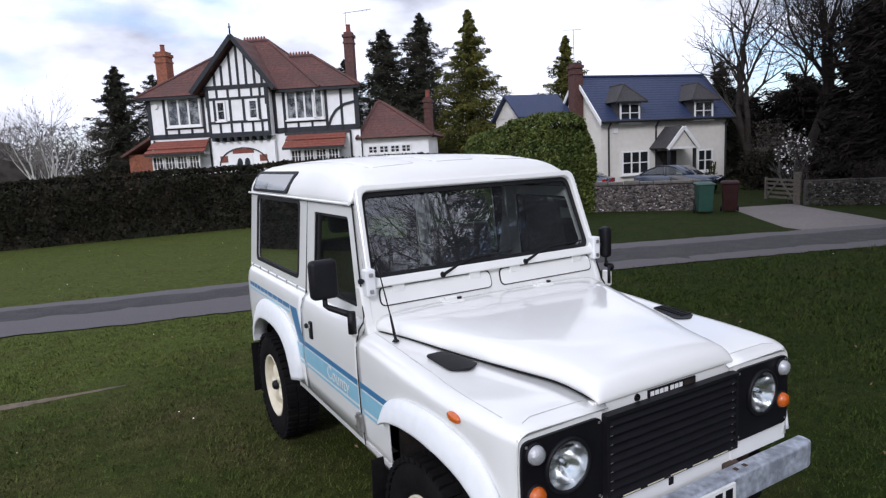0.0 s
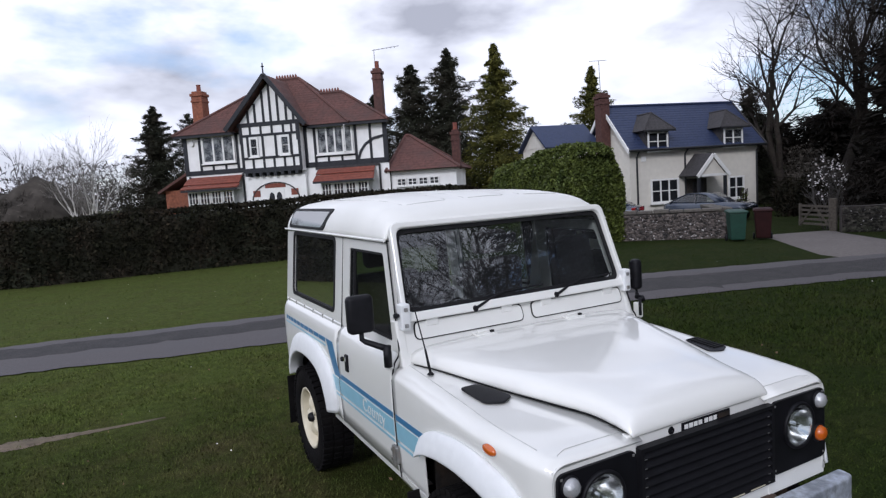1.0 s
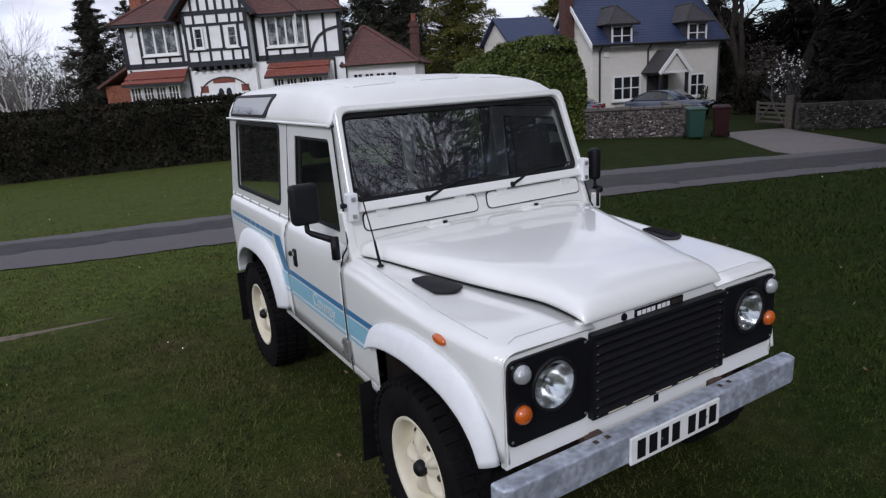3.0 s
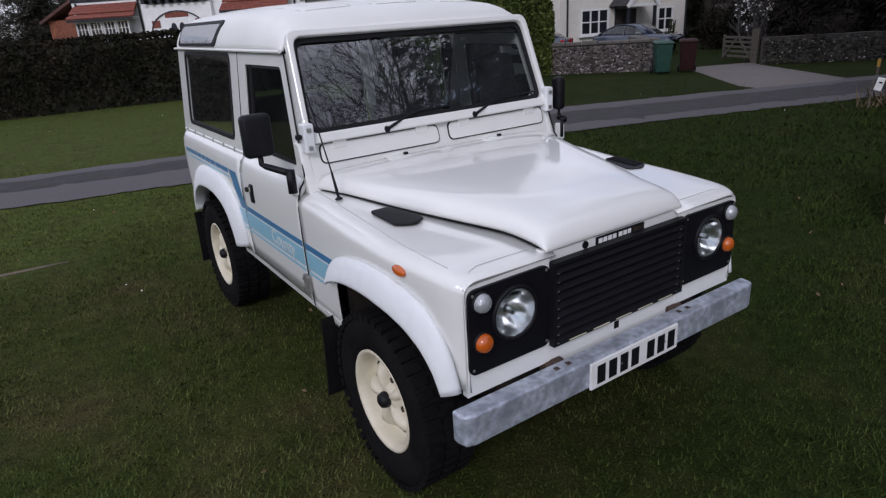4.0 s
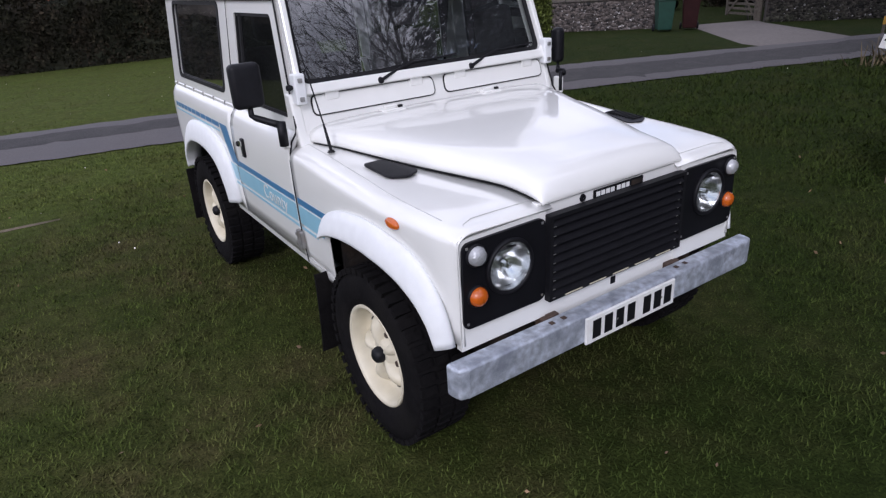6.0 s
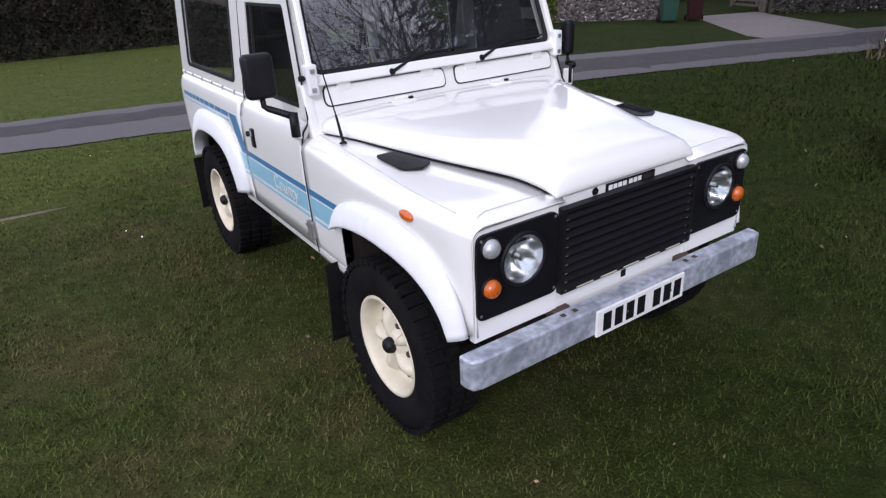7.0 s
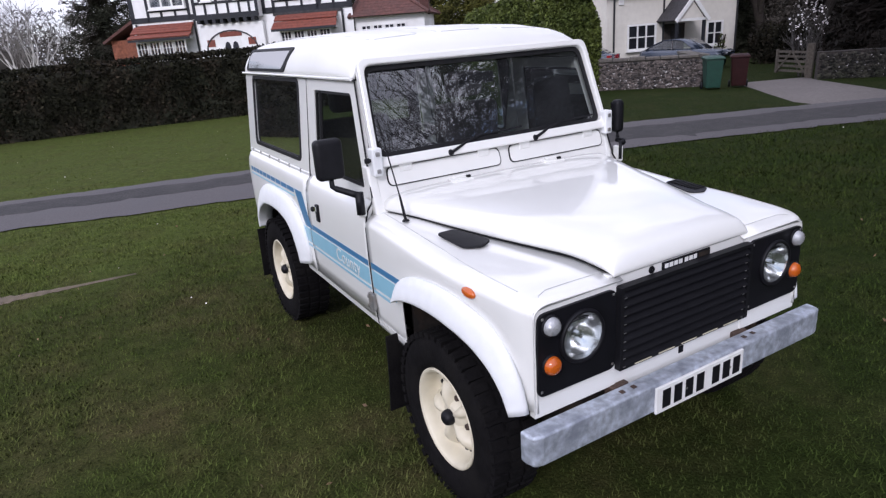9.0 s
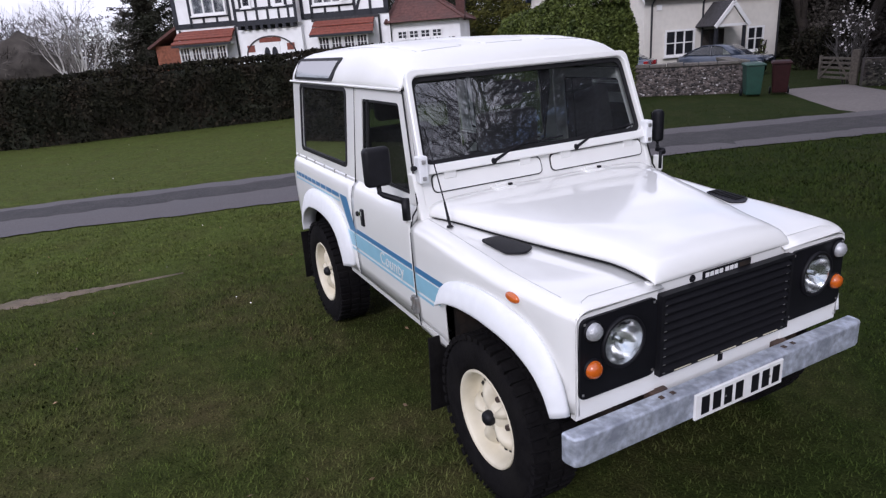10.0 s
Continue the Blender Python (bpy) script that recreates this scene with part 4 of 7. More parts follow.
# ---- flint wall pieces ----
def flint_wall(a, b, h, label, seed, t=0.34, coping=True, stones=900, stone=None):
    a, b = Vector((*a, 0)), Vector((*b, 0))
    d = (b - a)
    L = d.length
    d.normalize()
    ang = math.degrees(math.atan2(d.y, d.x))
    g = min(ground_z(a.x, a.y), ground_z(b.x, b.y)) - 0.03
    w = thing("flint_wall", label, "wall", pose(a.x, a.y, g, 0, 0, ang), kind="structure", group="flint boundary walls")
    rng = np.random.default_rng(seed)
    rows = []
    n = int(L / 0.3)
    for i in range(n + 1):
        x = L * i / n
        hh = h + 0.05 * noise.noise((x * 0.9, seed, 0))
        rows.append([(x, -t / 2, 0), (x, -t / 2, hh * 0.5), (x, -t / 2, hh), (x, t / 2, hh), (x, t / 2, 0)])
    bm = bmesh.new()
    loft(bm, rows, closed=True, caps=True)
    part("mortar", bm, MORTAR, w)
    V, F, WV, WF = [], [], [], []
    ico = [(0, 0, 1), (0.9, 0, 0.2), (0.28, 0.85, 0.2), (-0.73, 0.53, 0.2), (-0.73, -0.53, 0.2), (0.28, -0.85, 0.2)]
    for n_ in range(stones):
        x, z, r = rng.uniform(0.05, L - 0.05), rng.uniform(0.04, h - 0.08), rng.uniform(0.045, 0.10)
        pale = n_ % (14 if stone else 6) == 0
        if pale:
            r *= 0.62
        sxx, szz = rng.uniform(0.7, 1.4), rng.uniform(0.6, 1.0)
        vs, fs = (WV, WF) if pale else (V, F)
        k0 = len(vs)
        rot = rng.uniform(0, 6.28)
        for px, pz, py in ico:
            q = (px * math.cos(rot) - pz * math.sin(rot), px * math.sin(rot) + pz * math.cos(rot))
            vs.append((x + q[0] * r * sxx, -t / 2 - py * r * (0.62 if pale else 0.45) + 0.004, z + q[1] * r * szz))
        fs += [(k0, k0 + 1 + i, k0 + 1 + (i + 1) % 5) for i in range(5)]
    tagged(rough_mesh("pale_flints", WV, WF, FLINTWHITE, w, "pale broken flints"), kind="stuff")
    st = rough_mesh("flint_stones", V, F, stone or FLINT, w)
    tagged(st, kind="stuff")
    if coping:
        x = 0.0
        while x < L - 0.1:
            ln = min(rng.uniform(0.35, 0.6), L - x)
            boxed("coping_stone", (x + 0.008, -t / 2 - 0.05, h - 0.01), (x + ln - 0.008, t / 2 + 0.05, h + 0.09 + rng.uniform(-0.015, 0.02)), COPING, w, r=0.02)
            x += ln
    return w


flint_wall((12.7, 13.9), (15.15, 11.25), 0.92, "low mixed flint wall with rough stone coping", 5, stones=1500)
flint_wall((15.15, 11.25), (16.9, 13.4), 0.92, "low mixed flint wall with rough stone coping", 15, stones=500)
flint_wall((18.05, 9.35), (20.2, 6.9), 0.85, "weathered flint wall beside the field gate", 6, stones=1200, coping=False, stone=SHADEFLINT)
flint_wall((20.2, 6.9), (24.5, 3.0), 0.85, "weathered flint wall beside the field gate", 7, stones=1500, coping=False, stone=SHADEFLINT)

# ---- driveway ----
bm = bmesh.new()
left = [(12.0, 5.75), (12.3, 6.5), (13.4, 7.7), (15.6, 10.1), (16.3, 10.8)]
right = [(13.6, 3.9), (14.6, 5.0), (15.9, 6.6), (17.9, 9.2), (18.7, 10.0)]
rows = []
for k in range(len(left) - 1):
    for j in range(4):
        f = j / 4
        a, b = Vector(left[k]).lerp(Vector(left[k + 1]), f), Vector(right[k]).lerp(Vector(right[k + 1]), f)
        rows.append([(a.x + (b.x - a.x) * i / 6, a.y + (b.y - a.y) * i / 6, ground_z(a.x + (b.x - a.x) * i / 6, a.y + (b.y - a.y) * i / 6) + (0.022 if 0 < i < 6 else 0.0)) for i in range(7)])
loft(bm, rows)
tagged(part("driveway", bm, CONCRETE, None, smooth=True), "pale concrete driveway joining the lane", "driveway", kind="structure")

# ---- worn path on the grass ----
bm = bmesh.new()
rows = []
for k in range(150):
    x = -7.4 + 5.65 * k / 149
    yc = 4.28 - 0.10 * (x + 2.0) + 0.05 * noise.noise((x * 1.3, 7, 2))
    w = 0.115 * max(0.12, 1 + 0.8 * noise.noise((x * 1.9, 3, 1)) + 0.5 * noise.noise((x * 5.0, 8, 1)) + 0.6 * noise.noise((x * 16.0, 5, 1))) * max(0.0, min(1, (-1.75 - x) / 1.4)) + 0.006
    rows.append([(x, yc - w, 0.003 + ground_z(x, yc)), (x, yc, 0.014 + ground_z(x, yc)), (x, yc + w, 0.003 + ground_z(x, yc))])
loft(bm, rows)
tagged(part("worn_path", bm, SOIL, None, smooth=True), "thin bare earth track across the grass", "path", kind="structure")

# ---- bins ----
def bin_thing(x, y, ang, mat, label):
    g = ground_z(x, y) + 0.0
    b = thing("wheelie_bin", label, "bin", pose(x, y, g, 0, 0, ang) @ Matrix.Diagonal((0.88, 0.88, 0.95, 1)), group="bins by the wall")
    bm = bmesh.new()
    loft(bm, [[(-0.22, -0.26, 0.06), (0.22, -0.26, 0.06), (0.22, 0.22, 0.06), (-0.22, 0.22, 0.06)],
              [(-0.235, -0.29, 0.35), (0.235, -0.29, 0.35), (0.235, 0.28, 0.35), (-0.235, 0.28, 0.35)],
              [(-0.27, -0.33, 0.90), (0.27, -0.33, 0.90), (0.27, 0.34, 0.90), (-0.27, 0.34, 0.90)]], closed=True, caps=True)
    part("body", bm, mat, b, bevel=0.03)
    bm = bmesh.new()
    loft(bm, [[(-0.30, -0.37, 0.90), (0.30, -0.37, 0.90), (0.30, 0.37, 0.90), (-0.30, 0.37, 0.90)],
              [(-0.30, -0.37, 0.94), (0.30, -0.37, 0.94), (0.30, 0.37, 0.96), (-0.30, 0.37, 0.96)],
              [(-0.24, -0.28, 0.98), (0.24, -0.28, 0.98), (0.24, 0.30, 1.0), (-0.24, 0.30, 1.0)]], closed=True, caps=True)
    part("lid", bm, mat, b, bevel=0.012)
    for s in (-1, 1):
        bm = bmesh.new()
        lathe(bm, [(0.02, -0.03), (0.10, -0.03), (0.11, 0.0), (0.10, 0.03), (0.02, 0.03)], 16, pose(s * 0.27, 0.26, 0.10))
        part("wheel", bm, BLACKPL, b)
    bm = bmesh.new()
    tube(bm, [(-0.24, 0.40, 0.90), (0.24, 0.40, 0.90)], 0.018, 8)
    part("handle", bm, mat, b)
    return b


bin_thing(14.35, 10.25, -40, BINGREEN, "dark green plastic wheelie bin before the wall")
bin_thing(15.15, 9.95, -52, BINRED, "dark maroon plastic wheelie bin before the wall")

# ---- field gate ----
gate = thing("field_gate", "weathered grey five-bar timber gate standing open", "gate", pose(18.95, 11.25, ground_z(18.95, 11.25), 0, 0, -111.5) @ Matrix.Diagonal((1, 1, 0.84, 1)))
GL = 1.52
for z in (0.22, 0.40, 0.58, 0.76, 0.93):
    boxed("bar", (0.08, -0.02, z - 0.045), (GL - 0.08, 0.02, z + 0.045), GATEWOOD, gate, r=0.006)
for x in (0.04, GL - 0.04):
    boxed("stile", (x - 0.05, -0.035, 0.12), (x + 0.05, 0.035, 1.02), GATEWOOD, gate, r=0.006)
for a, b in (((0.1, 0.2), (0.74, 0.93)), ((GL - 0.1, 0.2), (0.80, 0.93))):
    bm = bmesh.new()
    beam(bm, a, b, 0.07, -0.045, -0.02)
    part("brace", bm, GATEWOOD, gate)
for x, y, hgt in ((18.35, 9.75, 1.05),):
    p = thing("gate_post", "square weathered timber gate post", "post", pose(x, y, ground_z(x, y), 0, 0, 20), group="gate posts")
    boxed("post", (-0.10, -0.10, -0.05), (0.10, 0.10, hgt), GATEWOOD, p, r=0.015)

# ---- parked cars beyond the wall ----
def far_car(m, mat, label, red=False):
    c = thing("parked_car", label, "car", m, group="cars on the drive")
    bm = bmesh.new()
    secs = [(-2.15, 0.55, 0.80), (-2.0, 0.45, 0.88), (-1.2, 0.30, 0.93), (-0.4, 0.28, 0.96), (0.6, 0.28, 0.95), (1.4, 0.28, 0.98), (2.0, 0.40, 0.95), (2.15, 0.55, 0.90)]
    rows = []
    for x, z0, z1 in secs:
        w = 0.87 if abs(x) < 1.9 else 0.74
        rows.append([(x, -w + 0.04, z0), (x, -w, z0 + 0.15), (x, -w, z1 - 0.18), (x, -w + 0.08, z1), (x, w - 0.08, z1), (x, w, z1 - 0.18), (x, w, z0 + 0.15), (x, w - 0.04, z0)])
    loft(bm, rows, closed=True, caps=True)
    body = part("body", bm, mat, c, smooth=True)
    roofline = [(-0.95, 0.95), (-0.30, 1.36), (0.10, 1.43), (0.75, 1.42), (1.25, 1.25), (1.80, 0.98)]
    bm = bmesh.new()
    loft(bm, [[(x, -0.79 + 0.5 * (z - 0.95) * 0.55, z) for x, z in roofline], [(x, 0.79 - 0.5 * (z - 0.95) * 0.55, z) for x, z in roofline]])
    part("cabin_roof", bm, mat, body, solid=0.03, smooth=True)
    for s in (-1, 1):
        bm = bmesh.new()
        pts = [(-0.85, 0.98), (-0.28, 1.31), (0.12, 1.37), (0.72, 1.36), (1.18, 1.2), (1.6, 1.0)]
        bm.faces.new([bm.verts.new((x, s * (0.80 - 0.5 * (z - 0.95) * 0.5), z)) for x, z in pts])
        part("side_glass", bm, GLASS_DARK, body)
        for x in (0.2,):
            bm = bmesh.new()
            tube(bm, [(x, s * 0.80, 0.97), (x + 0.03, s * 0.70, 1.38)], 0.025, 6)
            part("pillar", bm, CHROME, body)
        for wx in (-1.35, 1.35):
            bm = bmesh.new()
            lathe(bm, [(0.10, 0.08), (0.30, 0.10), (0.31, 0.0), (0.30, -0.1), (0.1, -0.08)], 20, pose(wx, s * 0.78, 0.31, 0, 0, 90))
            part("wheel", bm, RUBBER, c)
        if red:
            boxed("tail_lamp", (2.02, s * 0.62 - 0.14, 0.72), (2.17, s * 0.62 + 0.14, 0.90), TAILRED, body, r=0.02)
    return c


far_car(pose(21.4, 17.0, -0.24, 0, 0, 95) @ Matrix.Scale(0.88, 4), BLUECAR, "dark blue saloon parked before the cottage")
far_car(pose(16.6, 19.3, -0.25, 0, 0, -60), BLUECAR, "dark car with red tail lamps by the laurel", True)

# ---- bench ----
bench = thing("garden_bench", "weathered oak garden bench with slatted back on grass", "bench", pose(4.02, 0.02, 0, 0, 0, -70.5))
for x in (0.0, 1.45):
    boxed("leg", (x - 0.03, 0.0, 0), (x + 0.03, 0.06, 0.60), WOODGREY, bench, r=0.006)
    bm = bmesh.new()
    prism(bm, [(0.44, 0), (0.50, 0), (0.52, 0.40), (0.60, 0.80), (0.545, 0.80), (0.46, 0.42)], "x", x - 0.03, x + 0.03)
    part("back_leg", bm, WOODGREY, bench, bevel=0.005)
    boxed("arm", (x - 0.04, -0.03, 0.58), (x + 0.04, 0.53, 0.615), WOODGREY, bench, r=0.01)
    boxed("side_rail", (x - 0.02, 0.05, 0.33), (x + 0.02, 0.46, 0.39), WOODGREY, bench)
boxed("front_rail", (0.02, 0.01, 0.31), (1.43, 0.045, 0.395), WOODGREY, bench, r=0.004)
for k in range(5):
    boxed("seat_slat", (0.0, 0.0 + k * 0.095, 0.395), (1.45, 0.08 + k * 0.095, 0.415), WOODGREY, bench, r=0.005)
bm = bmesh.new()
prism(bm, [(0.55, 0.72), (0.60, 0.80), (0.565, 0.82), (0.52, 0.73)], "x", 0.02, 1.43)
part("top_rail", bm, WOODGREY, bench)
for k in range(12):
    x = 0.11 + k * 0.112
    bm = bmesh.new()
    prism(bm, [(0.475, 0.42), (0.495, 0.42), (0.57, 0.76), (0.55, 0.76)], "x", x - 0.025, x + 0.025)
    part("back_slat", bm, WOODGREY, bench)
bm = bmesh.new()
box(bm, (0.16, 0.10, 0.416), (0.52, 0.40, 0.53), r=0.05, segs=3)
box(bm, (0.28, 0.06, 0.416), (0.62, 0.28, 0.50), r=0.04, segs=3)
bag = part("cloth_bag", bm, BLACKPL, None, smooth=True)
bag.matrix_world = bench.matrix_world.copy()
tagged(bag, "crumpled black bag lying on the bench seat", "bag")
# ---- small sign and yellow post at the road edge ----
sg = thing("notice_sign", "small white notice on a thin post at the lane edge", "sign", pose(10.02, 2.78, ground_z(10, 2.8), 0, 0, -65))
bm = bmesh.new()
tube(bm, [(0, 0, 0), (0.02, 0, 0.50)], 0.012, 6)
part("post", bm, GATEWOOD, sg)
boxed("board", (-0.055, -0.022, 0.32), (0.055, -0.012, 0.53), PLATE, sg, "white notice board", r=0.004, m=pose(0.02, 0, 0, 0, 12, 0))
boxed("lettering_bar", (-0.02, -0.027, 0.44), (0.03, -0.021, 0.465), BLACKPL, sg, m=pose(0.02, 0, 0, 0, 12, 0))
yp = thing("marker_post", "short wooden marker post with a yellow top", "post", pose(15.6, 4.98, ground_z(15.6, 4.98), 0, 0, 10))
boxed("post", (-0.028, -0.028, -0.02), (0.028, 0.028, 0.42), GATEWOOD, yp, r=0.006)
boxed("cap", (-0.031, -0.031, 0.22), (0.031, 0.031, 0.40), YELLOWP, yp, "yellow painted top", r=0.006)


# ---- trees ----
def bare_tree(name, base, height, r0, label, seed, mat=BARK, depth=5, spread_=0.55, stems=1, lean=0.0, twig=0.0, first=0.35, group="", cat="tree", kids=3, crown_mat=None):
    """A leafless tree: tapering trunk, forking limbs, twigs."""
    rnd = random.Random(seed)
    t = thing(name, label, cat, pose(*base), group=group)
    bmt, bml = bmesh.new(), bmesh.new()

    def grow(p, d, ln, r, lev, bm):
        pts = [p]
        n = 4 if lev < 2 else 3
        q = p
        for i in range(n):
            d = (d + Vector((rnd.gauss(0, 0.13), rnd.gauss(0, 0.13), rnd.gauss(0.04, 0.08)))).normalized()
            q = q + d * ln / n
            pts.append(q)
        tube(bm, pts, r, (9, 7, 5, 4, 3, 3, 3)[min(lev, 6)], r * 0.62, caps=False)
        if lev >= depth:
            return
        m = kids if lev < 3 else kids + (1 if rnd.random() < 0.5 else 0)
        for k in range(m):
            f = 1.0 if k == 0 else rnd.uniform(first if lev == 0 else 0.3, 1.0)
            i = min(int(f * n), n)
            p2 = pts[i]
            a = rnd.uniform(0, 2 * math.pi)
            sp = spread_ * (0.45 if k == 0 else rnd.uniform(0.8, 1.5))
            side = d.orthogonal().normalized()
            side.rotate(Matrix.Rotation(a, 3, d))
            nd = (d + side * sp + Vector((0, 0, 0.12))).normalized()
            grow(p2, nd, ln * rnd.uniform(0.62, 0.82) * (0.55 if stems > 3 and lev == 0 else 1.0), max(r * rnd.uniform(0.45, 0.62), 0.006 + twig), lev + 1, bmt if stems > 3 and lev == 0 else bml)
    for s_ in range(stems):
        a = 2 * math.pi * s_ / max(1, stems) + rnd.uniform(-0.3, 0.3)
        k = lean if stems > 1 else 0.06
        d0 = Vector((math.cos(a) * k, math.sin(a) * k, 1)).normalized()
        grow(Vector((0.1 * math.cos(a), 0.1 * math.sin(a), -0.2)) if stems > 1 else Vector((0, 0, -0.3)), d0, height * (0.36 if stems == 1 else 0.5 if stems < 4 else 0.95), r0, 0, bmt)
    part("trunk", bmt, mat, t, smooth=True)
    part("crown", bml, crown_mat or mat, t)
    return t


def conifer(name, base, height, radius, label, seed, mat, count=9000, leaf=0.16, droop=0.35, gap=0.12, group="conifers behind the houses", core=0.42, bare=0.08, power=0.9):
    """A conifer: straight trunk, whorls of drooping boughs, each carrying many small sprays."""
    rng = np.random.default_rng(seed)
    t = thing(name, label, "tree", pose(*base), group=group)
    bm = bmesh.new()
    tube(bm, [(0, 0, -0.3), (0, 0, height * 0.5), (0, 0, height * 1.0)], 0.05 * radius + 0.10, 8, 0.02)
    part("trunk", bm, BARK, t, smooth=True)
    pts = []
    bmb = bmesh.new()
    nb = int(44 + height * 11)
    aim = []
    for k in range(nb):
        f = bare + (1 - bare) * ((k + rng.random()) / nb) ** 1.1
        z = height * f
        r = radius * (1 - f) ** power * rng.choice([0.55, 0.78, 0.95, 1.1, 1.28], p=[0.2, 0.26, 0.28, 0.18, 0.08]) + 0.06
        a = k * 2.399 + rng.normal(0, 0.5)
        lift = (0.32 - droop) * r + rng.normal(0, 0.16) * r
        tip = np.array((math.cos(a) * r, math.sin(a) * r, z + lift))
        root = np.array((0, 0, z + 0.10 * r))
        mid = root * 0.45 + tip * 0.55 - np.array((0, 0, 0.10 * r))
        tube(bmb, [root, mid, tip], 0.025, 3, 0.008, caps=False)
        m = max(14, int(count / nb * (0.35 + 1.3 * (1 - f))))
        s = rng.random(m) ** 0.75
        base_pts = np.where(s[:, None] < 0.55, root[None] + (mid - root)[None] * (s[:, None] / 0.55), mid[None] + (tip - mid)[None] * ((s[:, None] - 0.55) / 0.45))
        wd = 0.24 * r * (1.12 - 0.95 * s) + 0.03
        off = rng.normal(size=(m, 3)) * wd[:, None] * np.array((0.8, 0.8, 0.5))
        off[:, 2] -= np.abs(rng.normal(0, 0.5, m)) * wd
        pts.append(base_pts + off)
        d = np.array((math.cos(a), math.sin(a), 0.0))
        sd = np.array((-math.sin(a), math.cos(a), 0.0))
        aim.append(d[None] * 0.7 + sd[None] * rng.normal(0, 0.6, m)[:, None] + np.array((0, 0, 0.10 - 1.1 * droop))[None])
    m = int(count * core * 0.4)
    fz = bare + (1 - bare) * rng.random(m) ** 1.3 * 0.9
    rr = radius * (1 - fz) ** power * core * np.sqrt(rng.random(m))
    aa = rng.uniform(0, 2 * np.pi, m)
    pts.append(np.stack([rr * np.cos(aa), rr * np.sin(aa), height * fz], 1))
    aim.append(np.stack([np.cos(aa), np.sin(aa), np.full(m, -0.3)], 1))
    part("bough_wood", bmb, BARK, t)
    leaves("crown", np.concatenate(pts), leaf * 0.46, mat, t, seed=seed, long=7.0, along=np.concatenate(aim))
    return t


gz = ground_z
conifer("pine_tree", (0.9, 43.7, -0.3), 8.8, 3.2, "tall dark pine with open layered crown", 11, PINE, 34000, 0.10, 0.24, bare=0.03, power=0.75)
conifer("pine_tree", (3.6, 48.5, -0.3), 9.0, 3.2, "tall dark pine with open layered crown", 12, PINE, 14000, 0.11, 0.15, bare=0.03, power=0.65)
conifer("fir_tree", (17.3, 38.2, -0.3), 10.9, 6.6, "dark green fir rising behind the houses", 13, PINE, 46000, 0.10, 0.30, power=0.85)
conifer("fir_tree", (20.1, 38.0, -0.3), 12.1, 6.2, "dark green fir rising behind the houses", 14, PINE, 46000, 0.10, 0.30, power=0.85)
conifer("fir_tree", (14.9, 39.5, -0.3), 9.0, 5.0, "dark green fir rising behind the houses", 17, PINE, 24000, 0.105, 0.28, power=0.95)
conifer("golden_cypress", (21.3, 33.6, -0.3), 11.5, 4.6, "golden green cypress rising behind the houses", 15, GOLD, 48000, 0.10, 0.45, bare=0.02, power=0.85)
conifer("fir_tree", (33.2, 37.7, -0.3), 11.2, 5.8, "green fir behind the slate roof", 16, GOLD, 26000, 0.11, 0.25, bare=0.2, power=1.0)
conifer("fir_tree", (41.4, 55.6, -0.3), 7.6, 1.6, "small far dark fir", 18, PINE, 2500, 0.2)
conifer("holly_tree", (31.6, 22.4, -0.4), 7.0, 2.1, "dark evergreen beside the cottage", 19, PINE, 16000, 0.10, bare=0.02, power=0.6)

bare_tree("birch_tree", (-3.05, 33.8, -0.3), 3.5, 0.040, "many-stemmed pale birch with fine bare twigs", 21, BIRCH, depth=5, spread_=0.50, stems=7, lean=0.16, twig=-0.0025, kids=3, first=0.5, crown_mat=BIRCHTWIG)
bare_tree("oak_tree", (29.8, 19.2, -0.4), 13.0, 0.30, "large bare winter oak with dark limbs", 22, BARK, depth=6, spread_=0.80, kids=3, first=0.5)
bare_tree("oak_tree", (31.2, 17.4, -0.4), 14.5, 0.30, "large bare winter oak with dark limbs", 23, BARK, depth=6, spread_=0.8, kids=4, first=0.5)
bare_tree("ash_tree", (33.5, 14.6, -0.4), 14.0, 0.24, "slender bare winter tree", 24, BARK, depth=6, spread_=0.75, kids=4)

# magnolia in bloom by the gate
mag = bare_tree("magnolia_tree", (18.75, 10.15, gz(18.75, 10.15)), 1.35, 0.034, "small magnolia in white blossom beside the gate", 31, BARKGREY, depth=4, spread_=0.50, stems=4, lean=0.20)
rng = np.random.default_rng(4)
pp = rng.uniform(-1, 1, size=(230, 3)) * np.array((0.55, 0.55, 0.80)) + np.array((0.0, 0.0, 1.75))
pp = pp[((pp[:, 0] / 0.58) ** 2 + (pp[:, 1] / 0.58) ** 2 + ((pp[:, 2] - 1.75) / 0.82) ** 2) < 1.0]
leaves("blossom", pp, 0.066, BLOSSOM, mag, "white magnolia flowers", seed=5, long=1.2)

